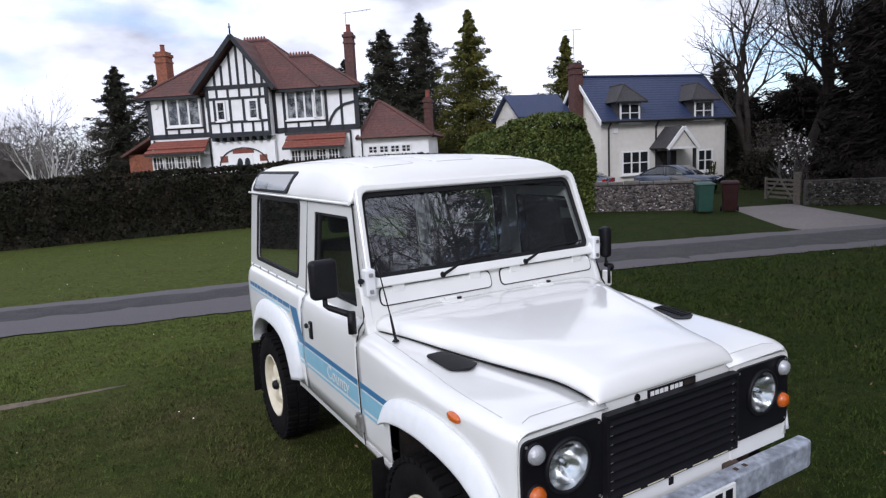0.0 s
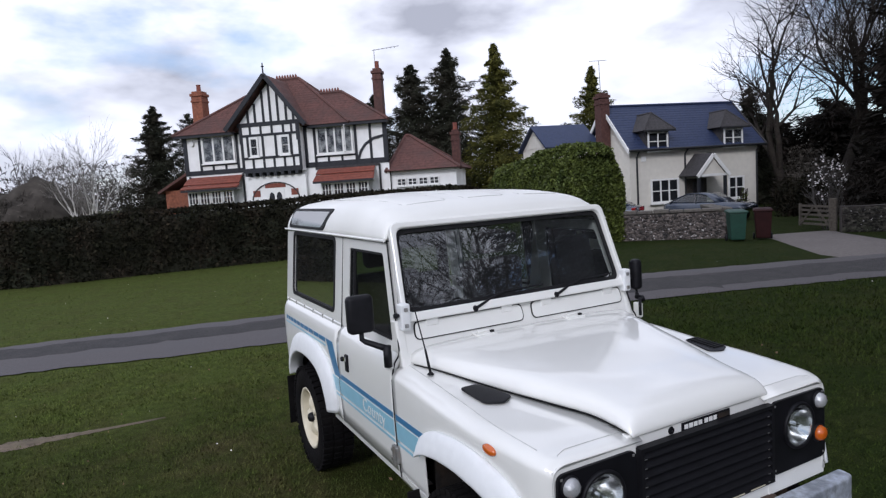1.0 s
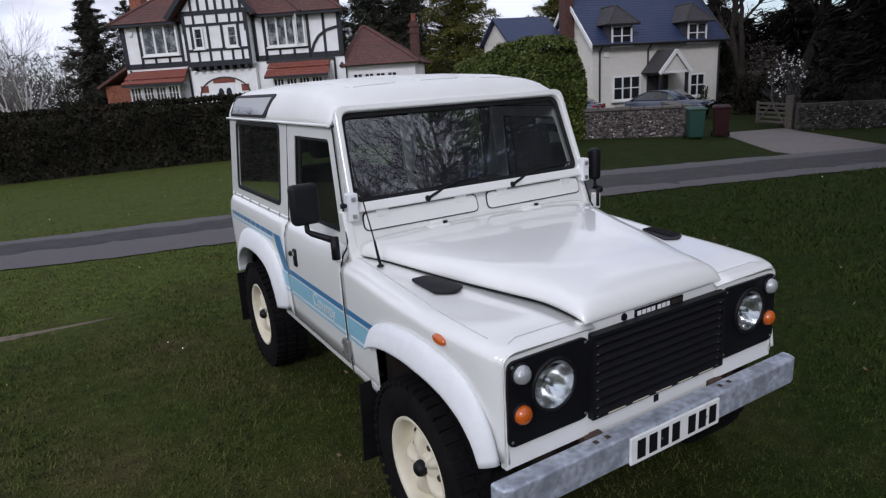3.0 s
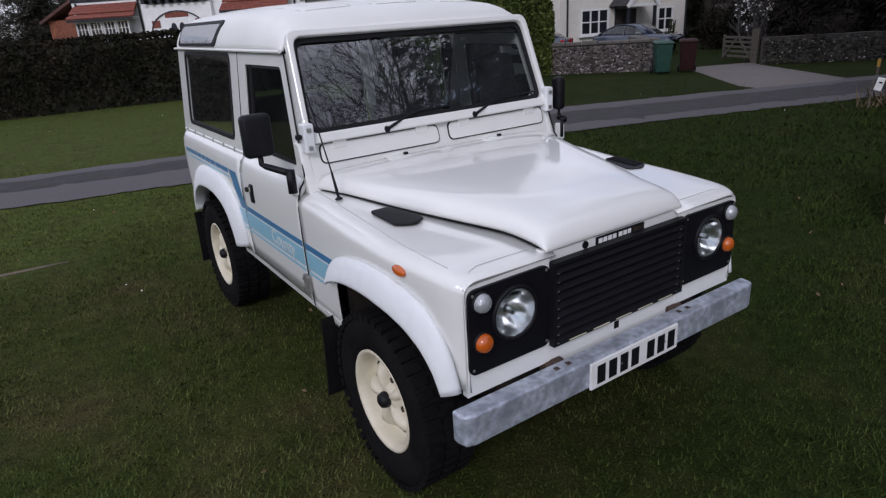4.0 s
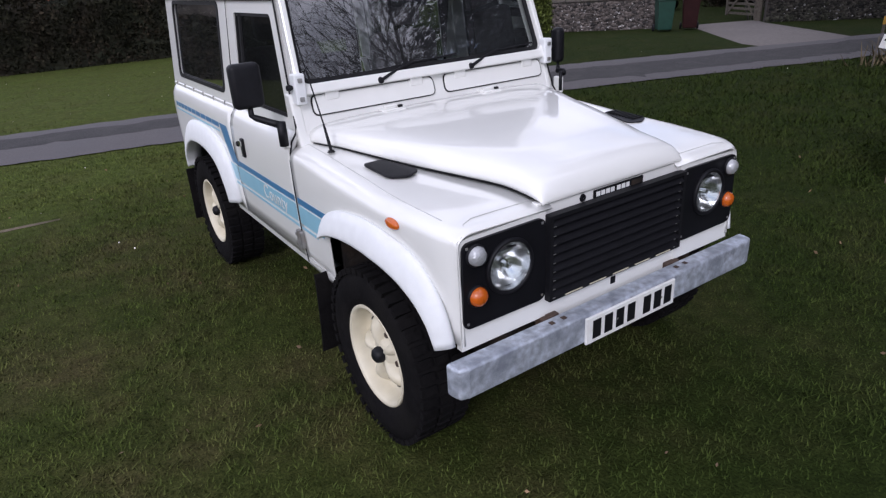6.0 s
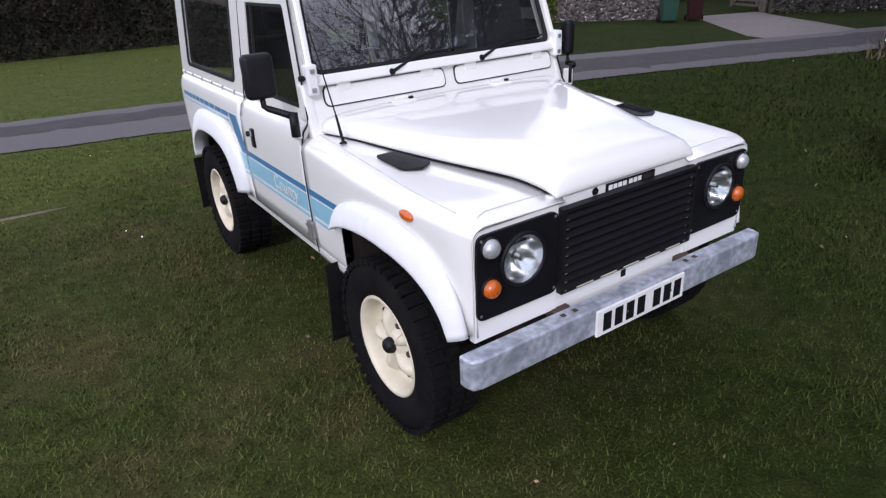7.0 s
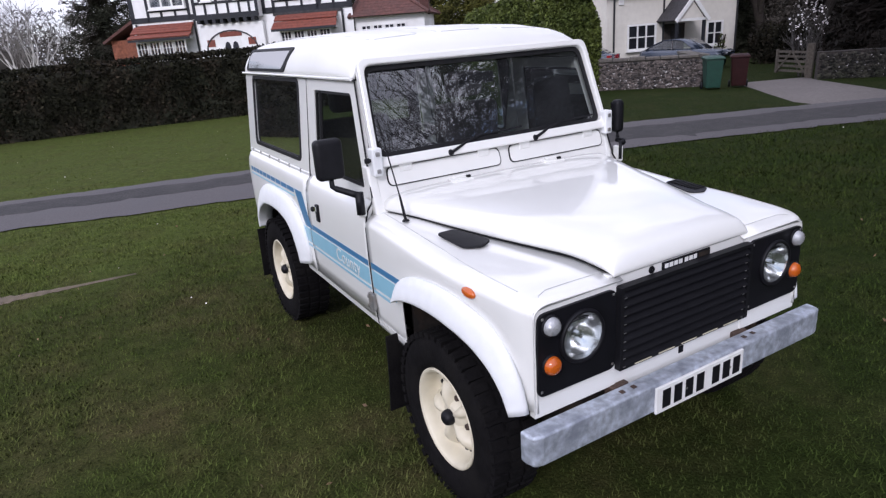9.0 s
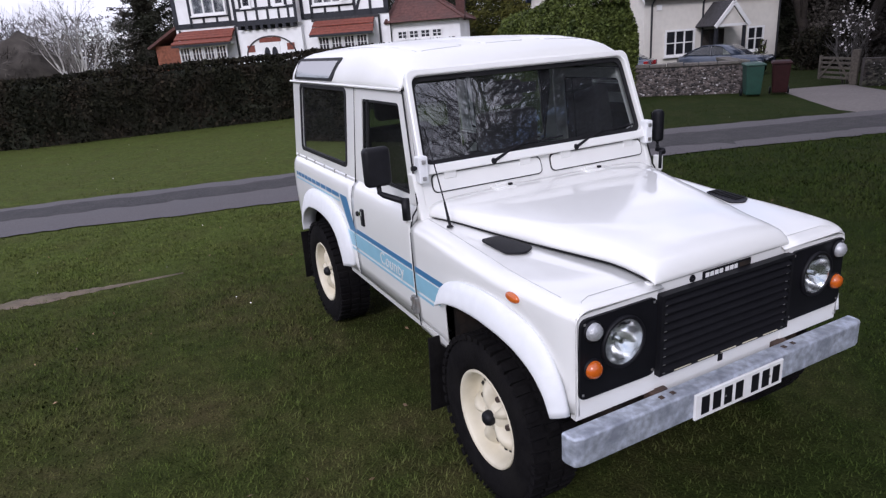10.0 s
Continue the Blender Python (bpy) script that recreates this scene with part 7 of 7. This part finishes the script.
for s in (-1, 1):
    o = rounded([(s * 0.386, 0.714), (s * 0.756, 0.716), (s * 0.748, 1.034), (s * 0.386, 1.036)], 0.035, 5)
    cen = Vector((s * 0.556, 0.903))
    hole = [tuple(cen + (Vector(p) - cen).normalized() * 0.093) for p in o]
    bm = bmesh.new()
    ring(bm, o, hole, lambda p: (p[0], NOSE, p[1]))
    lp = part("lamp_panel", bm, GLOSSBLK, car, "black lamp surround panel", solid=0.02)
    face = pose(s * 0.556, NOSE, 0.903, 0, 0, -90)
    bm = bmesh.new()
    lathe(bm, [(0.100, -0.004), (0.104, 0.006), (0.100, 0.016), (0.092, 0.016), (0.090, 0.004)], 36, face)
    part("headlamp_rim", bm, BLACKPL, lp, smooth=True)
    bm = bmesh.new()
    lathe(bm, [(0.089, 0.010), (0.07, -0.004), (0.045, -0.022), (0.02, -0.034), (0.001, -0.036)], 36, face)
    hl = part("headlamp_reflector", bm, LAMPREF, lp, "bright headlamp bowl", smooth=True)
    bm = bmesh.new()
    lathe(bm, [(0.012, -0.03), (0.012, 0.0), (0.001, 0.003)], 12, face)
    part("bulb_cap", bm, CHROME, hl)
    bm = bmesh.new()
    lathe(bm, [(0.089, 0.011), (0.075, 0.019), (0.05, 0.026), (0.02, 0.030), (0.001, 0.0305)], 36, face)
    part("headlamp_lens", bm, GLASS_CLR, lp, "fluted round headlamp glass", smooth=True).visible_shadow = False
    for z, mt, nm, lb in ((0.835, AMBER, "indicator", "round amber indicator"), (0.985, CLEAR, "side_lamp", "round clear side lamp")):
        at = pose(s * 0.698, NOSE, z, 0, 0, -90)
        bm = bmesh.new()
        lathe(bm, [(0.040, 0.0), (0.041, 0.006), (0.037, 0.010), (0.034, 0.010)], 24, at)
        rimp = part(nm + "_rim", bm, BLACKPL, lp, smooth=True)
        bm = bmesh.new()
        lathe(bm, [(0.035, 0.008), (0.034, 0.018), (0.027, 0.030), (0.014, 0.036), (0.001, 0.037)], 24, at)
        part(nm, bm, mt, lp, lb, smooth=True)
    for sx, sz in ((0.402, 0.735), (0.738, 0.737), (0.402, 1.018), (0.731, 1.016)):
        boxed("panel_screw", (s * sx - 0.005, NOSE - 0.003, sz - 0.005), (s * sx + 0.005, NOSE + 0.001, sz + 0.005), STEEL, lp, r=0.002)
    # side repeater, wing vent
    bm = bmesh.new()
    bmesh.ops.create_uvsphere(bm, u_segments=20, v_segments=10, radius=1, matrix=pose(s * (0.838 - nip(-0.238)), -0.238, 1.043) @ Matrix.Diagonal((0.017, 0.044, 0.021, 1)))
    part("side_repeater", bm, AMBER, car, "amber side repeater", smooth=True)
    z0 = lerp_table(WING_TOP, 0.1) + 0.006
    vx = 0.0 if s < 0 else 0.062
    vent_out = rounded([(s * (x + vx), y - vx * 0.6) for x, y in ((0.696, 0.006), (0.622, -0.034), (0.556, 0.004), (0.612, 0.205), (0.702, 0.205))], 0.022, 3)
    bm = bmesh.new()
    k = [bm.verts.new((p[0], p[1], lerp_table(WING_TOP, p[1]) + (0.006 if s < 0 else 0.001))) for p in vent_out]
    bm.faces.new(k)
    vt = part("wing_vent", bm, BLACKPL, car, "black wing-top vent grille", solid=0.010 if s < 0 else 0.004, bevel=0.003)
    for j in range(9):
        y = 0.02 + j * 0.02 - vx * 0.6
        boxed("louvre", (min(s * (0.615 + vx), s * (0.692 + vx)), y, lerp_table(WING_TOP, y) + 0.006), (max(s * (0.615 + vx), s * (0.692 + vx)), y + 0.006, lerp_table(WING_TOP, y) + 0.011), SEAL, vt)

# aerial on the wing
bm = bmesh.new()
tube(bm, [(-0.728, 0.438, 1.150), (-0.728, 0.438, 1.158)], 0.018, 14, 0.012)
tube(bm, [(-0.728, 0.438, 1.158), (-0.7305, 0.444, 1.185)], 0.007, 8)
tube(bm, [(-0.7305, 0.444, 1.185), (-0.737, 0.461, 1.27)], 0.0075, 8, 0.005)
tube(bm, [(-0.737, 0.461, 1.27), (-0.769, 0.55, 1.605)], 0.0036, 6, 0.0028)
tube(bm, [(-0.769, 0.55, 1.605), (-0.7695, 0.551, 1.611)], 0.005, 6)
part("radio_aerial", bm, BLACKPL, car, "black whip aerial")

# bumper and blank plate with bars
RUSTY = material("rusty_steel", (0.075, 0.045, 0.030), 0.85, var=0.4, scale=60, color2=(0.04, 0.032, 0.03), patch=0.6, pscale=15, bump=0.3, bscale=120)
bm = bmesh.new()
plan = [(-0.845, -0.575), (-0.835, -0.612), (-0.80, -0.622), (0.80, -0.622), (0.835, -0.612), (0.845, -0.575), (0.845, -0.545), (-0.845, -0.545)]
prism(bm, plan, "z", 0.505, 0.628)
bumper = part("front_bumper", bm, GALV, car, "weathered galvanised steel bumper", bevel=0.010, segs=3)
for x in (-0.36, 0.36):
    for dx in (-0.03, 0.03):
        boxed("bumper_bolt", (x + dx - 0.010, -0.592, 0.628), (x + dx + 0.010, -0.572, 0.631), RUSTY, bumper, r=0.001)
    boxed("bumper_bracket", (x - 0.042, -0.548, 0.56), (x + 0.042, -0.50, 0.632), RUSTY, bumper, "rusty bumper bracket", r=0.006)
plate = boxed("number_plate", (-0.260, -0.634, 0.502), (0.260, -0.6225, 0.616), PLATE, bumper, "white plate with plain black bars", r=0.003)
for x in (-0.205, -0.140, -0.075, -0.010, 0.085, 0.150, 0.215):
    boxed("plate_bar", (x - 0.022, -0.6358, 0.520), (x + 0.022, -0.6335, 0.599), BLACKPL, plate)
for x in (-0.09, 0.175):
    boxed("plate_screw", (x - 0.005, -0.6365, 0.554), (x + 0.005, -0.633, 0.564), STEEL, plate, r=0.002)

RUSTNUT = material("brown_wheel_nut", (0.05, 0.032, 0.024), 0.7, var=0.3, scale=60)

# wheels
TYRE = [(0.222, 0.085), (0.235, 0.104), (0.262, 0.112), (0.300, 0.115), (0.340, 0.112), (0.362, 0.104), (0.374, 0.092), (0.380, 0.05), (0.382, 0.0)]
TYRE += [(r, -x) for r, x in TYRE[-2::-1]]
wheel0 = None
WH_Z = 0.376
for s in (-1, 1):
    for wy in (0.0, 2.36):
        wheel = new("wheel")
        wheel.parent = car
        wheel.matrix_basis = pose(s * 0.743, wy, WH_Z, 17 + 31 * wy, 0, 0 if s > 0 else 180)
        if wheel0 is None:
            bm = bmesh.new()
            lathe(bm, TYRE, 64)
            ty = part("tyre", bm, RUBBER, wheel, "black all-terrain tyre with chunky tread", smooth=True)
            bm = bmesh.new()
            for k in range(44):
                a = 2 * math.pi * k / 44
                for sd in (-1, 1):
                    off = 0 if sd < 0 else math.pi / 44
                    m = Matrix.Rotation(a + off, 4, "X")
                    box(bm, (sd * 0.078 - 0.034, -0.017, 0.366), (sd * 0.078 + 0.034, 0.017, 0.390), m)
                box(bm, (-0.030, -0.016, 0.372), (0.030, 0.016, 0.391), Matrix.Rotation(a + 0.05, 4, "X"))
            part("tread", bm, RUBBER, ty)
            bm = bmesh.new()
            lathe(bm, [(0.219, 0.075), (0.228, 0.094), (0.228, 0.101), (0.222, 0.104), (0.213, 0.101), (0.205, 0.088), (0.200, 0.060), (0.195, 0.036), (0.188, 0.022),
                       (0.176, 0.016), (0.160, 0.016), (0.140, 0.020), (0.118, 0.025), (0.100, 0.032), (0.085, 0.042), (0.068, 0.054), (0.060, 0.066), (0.052, 0.070), (0.02, 0.071), (0.001, 0.071)], 48)
            rim = part("rim", bm, CREAM, wheel, "cream painted pressed-steel rim", smooth=True)
            for k in range(5):
                bm = bmesh.new()
                m = Matrix.Rotation(2 * math.pi * k / 5, 4, "X")
                rows = []
                for r, x, w in ((0.030, 0.072, 0.015), (0.055, 0.080, 0.019), (0.080, 0.086, 0.022), (0.105, 0.087, 0.024), (0.130, 0.081, 0.026), (0.152, 0.067, 0.028), (0.172, 0.046, 0.030), (0.192, 0.024, 0.032)):
                    rows.append([m @ Vector((x + dx, w * f, r)) for f, dx in ((-1.6, -0.072), (-1.2, -0.040), (-0.85, -0.013), (-0.4, -0.001), (0, 0.001), (0.4, -0.001), (0.85, -0.013), (1.2, -0.040), (1.6, -0.072))])
                loft(bm, rows)
                part("spoke_pressing", bm, CREAM, rim, smooth=True)
            for k in range(5):
                m = Matrix.Rotation(2 * math.pi * (k + 0.5) / 5, 4, "X")
                bm = bmesh.new()
                lathe(bm, [(0.001, 0.024), (0.013, 0.024), (0.015, 0.018), (0.015, 0.0), (0.021, -0.004)], 6, m @ pose(0.036, 0, 0.108))
                part("wheel_nut", bm, RUSTNUT, rim)
                for off in (-0.021, 0.021):
                    bm = bmesh.new()
                    box(bm, (0.012, off - 0.010, 0.160), (0.0215, off + 0.010, 0.177), m)
                    part("rim_slot", bm, SEAL, rim)
            bm = bmesh.new()
            lathe(bm, [(0.036, 0.066), (0.035, 0.088), (0.029, 0.103), (0.017, 0.110), (0.001, 0.111)], 20)
            part("hub_cap", bm, BLACKPL, rim, "black hub cap", smooth=True)
            bm = bmesh.new()
            lathe(bm, [(0.19, -0.12), (0.18, -0.04), (0.15, -0.03), (0.001, -0.03)], 24)
            part("brake_drum", bm, UNDER, wheel)
            wheel0 = wheel
        else:
            for ch in list(wheel0.children):
                c1 = ch.copy()
                scene.collection.objects.link(c1)
                c1.parent = wheel
                for g in ch.children:
                    c2 = g.copy()
                    scene.collection.objects.link(c2)
                    c2.parent = c1

# underside
bm = bmesh.new()
box(bm, (-0.52, -0.47, 0.46), (0.52, 2.92, 0.62))
box(bm, (-0.70, 0.42, 0.50), (0.70, 1.74, 0.64))
box(bm, (-0.70, 2.72, 0.50), (0.70, 2.93, 0.66))
box(bm, (-0.50, -0.50, 0.62), (0.50, 0.60, 1.04))
part("chassis", bm, UNDER, car, "dark muddy chassis")
bm = bmesh.new()
for y in (0.0, 2.36):
    tube(bm, [(-0.70, y, WH_Z), (0.70, y, WH_Z)], 0.05, 10)
    lathe(bm, [(0.03, -0.14), (0.12, -0.08), (0.13, 0.0), (0.12, 0.08), (0.03, 0.14)], 12, pose(-0.18, y, WH_Z))
part("axles", bm, UNDER, car)

# interior
bm = bmesh.new()
box(bm, (-0.74, 0.66, 0.66), (0.74, 2.94, 0.70))
box(bm, (-0.72, 1.72, 0.70), (-0.50, 2.92, 0.98))
box(bm, (0.50, 1.72, 0.70), (0.72, 2.92, 0.98))
part("cabin_floor", bm, TRIM, car)
boxed("roof_lining", (-0.55, 1.10, 1.935), (0.55, 2.80, 1.945), SEATMAT, car, r=0.006)
dash = boxed("dashboard", (-0.72, 0.70, 1.02), (0.72, 0.98, 1.32), TRIM, car, "dark grey dashboard", r=0.03, segs=3)
boxed("binnacle", (-0.56, 0.93, 1.24), (-0.20, 1.06, 1.375), TRIM, dash, r=0.02)
for x in (-0.42, 0.42):
    seat = new("front_seat")
    seat.parent = car
    boxed("seat_base", (x - 0.25, 1.20, 0.80), (x + 0.25, 1.68, 1.0), SEATMAT, seat, r=0.05, segs=3)
    boxed("backrest", (x - 0.24, 1.62, 0.95), (x + 0.24, 1.75, 1.50), SEATMAT, seat, r=0.05, segs=3)
    boxed("headrest", (x - 0.14, 1.66, 1.53), (x + 0.14, 1.75, 1.70), SEATMAT, seat, r=0.04, segs=3)
boxed("cubby_box", (-0.11, 1.2, 0.80), (0.11, 1.7, 1.08), TRIM, car, r=0.02)
bm = bmesh.new()
sw = pose(-0.38, 1.10, 1.27, 0, 0, 90) @ pose(0, 0, 0, 0, 35, 0)
tube(bm, [sw @ Vector((0, 0.195 * math.cos(2 * math.pi * k / 28), 0.195 * math.sin(2 * math.pi * k / 28))) for k in range(29)], 0.013, 8)
for k in (0, 2, 3):
    a = math.pi / 2 * k + 0.3
    tube(bm, [sw @ Vector((0, 0, 0)), sw @ Vector((0, 0.19 * math.cos(a), 0.19 * math.sin(a)))], 0.011, 6)
tube(bm, [sw @ Vector((0.01, 0, 0)), sw @ Vector((-0.35, 0, 0))], 0.022, 8)
part("steering_wheel", bm, BLACKPL, car, "black steering wheel", smooth=True)
boxed("interior_mirror", (-0.11, 0.885, 1.68), (0.11, 0.91, 1.74), BLACKPL, car, r=0.01)
for s in (-1, 1):
    bm = bmesh.new()
    ring(bm, rounded([(1.56, 1.10), (2.93, 1.10), (2.92, 1.762), (1.56, 1.762)], 0.02, 5), rounded([(1.70, 1.266), (2.76, 1.266), (2.75, 1.762 - 0.004), (1.69, 1.762 - 0.004)], 0.045, 5), lambda p: (s * (flank(p[1]) - 0.034), p[0], p[1]))
    part("side_trim", bm, TRIM, car, "dark cabin side lining")
bm = bmesh.new()
ring(bm, [(-0.73, 0.70), (0.73, 0.70), (0.70, 1.775), (-0.70, 1.775)], [(-0.60, 1.28), (0.60, 1.28), (0.58, 1.68), (-0.58, 1.68)], lambda p: (p[0], 2.915, p[1]))
part("rear_trim", bm, TRIM, car, "dark rear door lining")
# back: panel ring with rear window, spare wheel left off the view
f2 = lambda p: (p[0], 2.955, p[1])
bm = bmesh.new()
ring(bm, [(-0.74, 0.62), (0.74, 0.62), (0.71, 1.775), (-0.71, 1.775)], [(-0.62, 1.26), (0.62, 1.26), (0.60, 1.70), (-0.60, 1.70)], f2)
back = part("rear_door", bm, PAINT, car, solid=0.03)
bm = bmesh.new()
bm.faces.new([bm.verts.new((x, 2.945, z)) for x, z in ((-0.62, 1.26), (0.62, 1.26), (0.60, 1.70), (-0.60, 1.70))])
part("rear_window", bm, GLASS_DARK, back).visible_shadow = False
bm = bmesh.new()
box(bm, (-0.70, 2.92, 0.45), (0.70, 2.98, 0.58), r=0.01)
part("rear_crossmember", bm, UNDER, car)

# ---- grass blades and litter on the near lawn ----
def grass_patch(name, count, xr, yr, hgt, mat, seed, label, keep):
    """Many short leaning blades, each a narrow pointed leaf."""
    rng = np.random.default_rng(seed)
    x = rng.uniform(*xr, count)
    y = rng.uniform(*yr, count)
    edge = np.minimum(np.minimum(x - xr[0], xr[1] - x), np.minimum(y - yr[0], yr[1] - y))
    ok = keep(x, y) & (rng.random(count) < np.clip(edge / 1.6, 0.0, 1.0))
    x, y = x[ok], y[ok]
    n = len(x)
    clump = np.array([noise.noise((a * 1.3, b * 1.3, 0)) for a, b in zip(x, y)])
    fine = np.array([noise.noise((a * 6.0, b * 6.0, 3)) for a, b in zip(x, y)])
    h = hgt * (1 + 0.75 * clump + 0.35 * fine) * rng.uniform(0.5, 1.35, n)
    h = np.maximum(h, 0.008)
    a = rng.uniform(0, 2 * np.pi, n)
    lean = rng.uniform(0.6, 1.9, n) * h
    w = rng.uniform(0.0020, 0.0042, n) * (1 + h / 0.06)
    z = np.array([ground_z(p, q) for p, q in zip(x, y)])
    dx, dy = np.cos(a), np.sin(a)
    v = np.empty((n, 3, 3))
    v[:, 0] = np.stack([x - dy * w, y + dx * w, z - 0.004], 1)
    v[:, 1] = np.stack([x + dy * w, y - dx * w, z - 0.004], 1)
    v[:, 2] = np.stack([x + dx * lean, y + dy * lean, z + h], 1)
    me = bpy.data.meshes.new(name)
    me.vertices.add(n * 3)
    me.vertices.foreach_set("co", v.ravel())
    me.loops.add(n * 3)
    me.loops.foreach_set("vertex_index", np.arange(n * 3, dtype=np.int32))
    me.polygons.add(n)
    me.polygons.foreach_set("loop_start", (np.arange(n) * 3).astype(np.int32))
    me.polygons.foreach_set("loop_total", np.full(n, 3, dtype=np.int32))
    me.update(calc_edges=True)
    me.materials.append(mat)
    return tagged(new(name, me), label, "grass", kind="stuff")


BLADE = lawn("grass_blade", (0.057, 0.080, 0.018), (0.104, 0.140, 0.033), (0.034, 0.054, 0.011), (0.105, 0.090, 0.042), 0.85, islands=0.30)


def off_hard(x, y):
    """True where grass grows: not on the lane, nor the drive, nor the worn track."""
    near = 6.45 - 0.27 * x + 0.20 * np.exp(-((x - 5) / 4) ** 2)
    far = 8.75 - 0.24 * x + 0.40 * np.exp(-((x - 6) / 4) ** 2)
    lane = (y > near - 0.02) & (y < far + 0.02)
    track = (np.abs(y - (4.28 - 0.10 * (x + 2.0))) < 0.075) & (x < -2.1)
    drive = (x > 11.5) & (y > 3.5) & (y < 6.8 + (x - 12.0) * 1.05) & (y > 3.9 + (x - 13.6) * 1.2) & (x + y < 28.4)
    return ~(lane | track | drive)


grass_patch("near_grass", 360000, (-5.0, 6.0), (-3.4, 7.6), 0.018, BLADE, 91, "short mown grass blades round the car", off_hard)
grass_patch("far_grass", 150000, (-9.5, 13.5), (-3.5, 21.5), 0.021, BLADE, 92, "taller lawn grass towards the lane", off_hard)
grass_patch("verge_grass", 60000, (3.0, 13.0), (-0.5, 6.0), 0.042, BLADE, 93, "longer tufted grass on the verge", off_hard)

DRYGRASS = material("dry_grass", (0.13, 0.105, 0.060), 0.9, var=0.35, scale=3, islands=0.3, spec=0.05)
grass_patch("dry_grass", 2600, (9.9, 11.9), (1.3, 3.2), 0.24, DRYGRASS, 94, "pale dry grass tufts at the trunk foot", off_hard)

LITTER = material("dry_leaf", (0.20, 0.13, 0.07), 0.8, var=0.3, scale=9, islands=0.5)
rng = np.random.default_rng(95)
lp_ = np.stack([rng.uniform(-3.5, 4.5, 160), rng.uniform(-1.5, 6.0, 160), rng.uniform(0.012, 0.03, 160)], 1)
tagged(leaves("fallen_leaves", lp_, 0.017, LITTER, None, seed=96), "scattered dry brown leaves on the lawn", "leaves", kind="stuff")
dp = np.stack([rng.uniform(-8, 10, 120), rng.uniform(2.5, 19.0, 120)], 1)
dpz = np.array([[a, b, ground_z(a, b) + 0.05] for a, b in dp])
tagged(leaves("daisy_flowers", dpz[off_hard(dp[:, 0], dp[:, 1])], 0.014, BLOSSOM, None, seed=97, long=1.0), "tiny white daisies dotting the lawn", "flowers", kind="stuff")
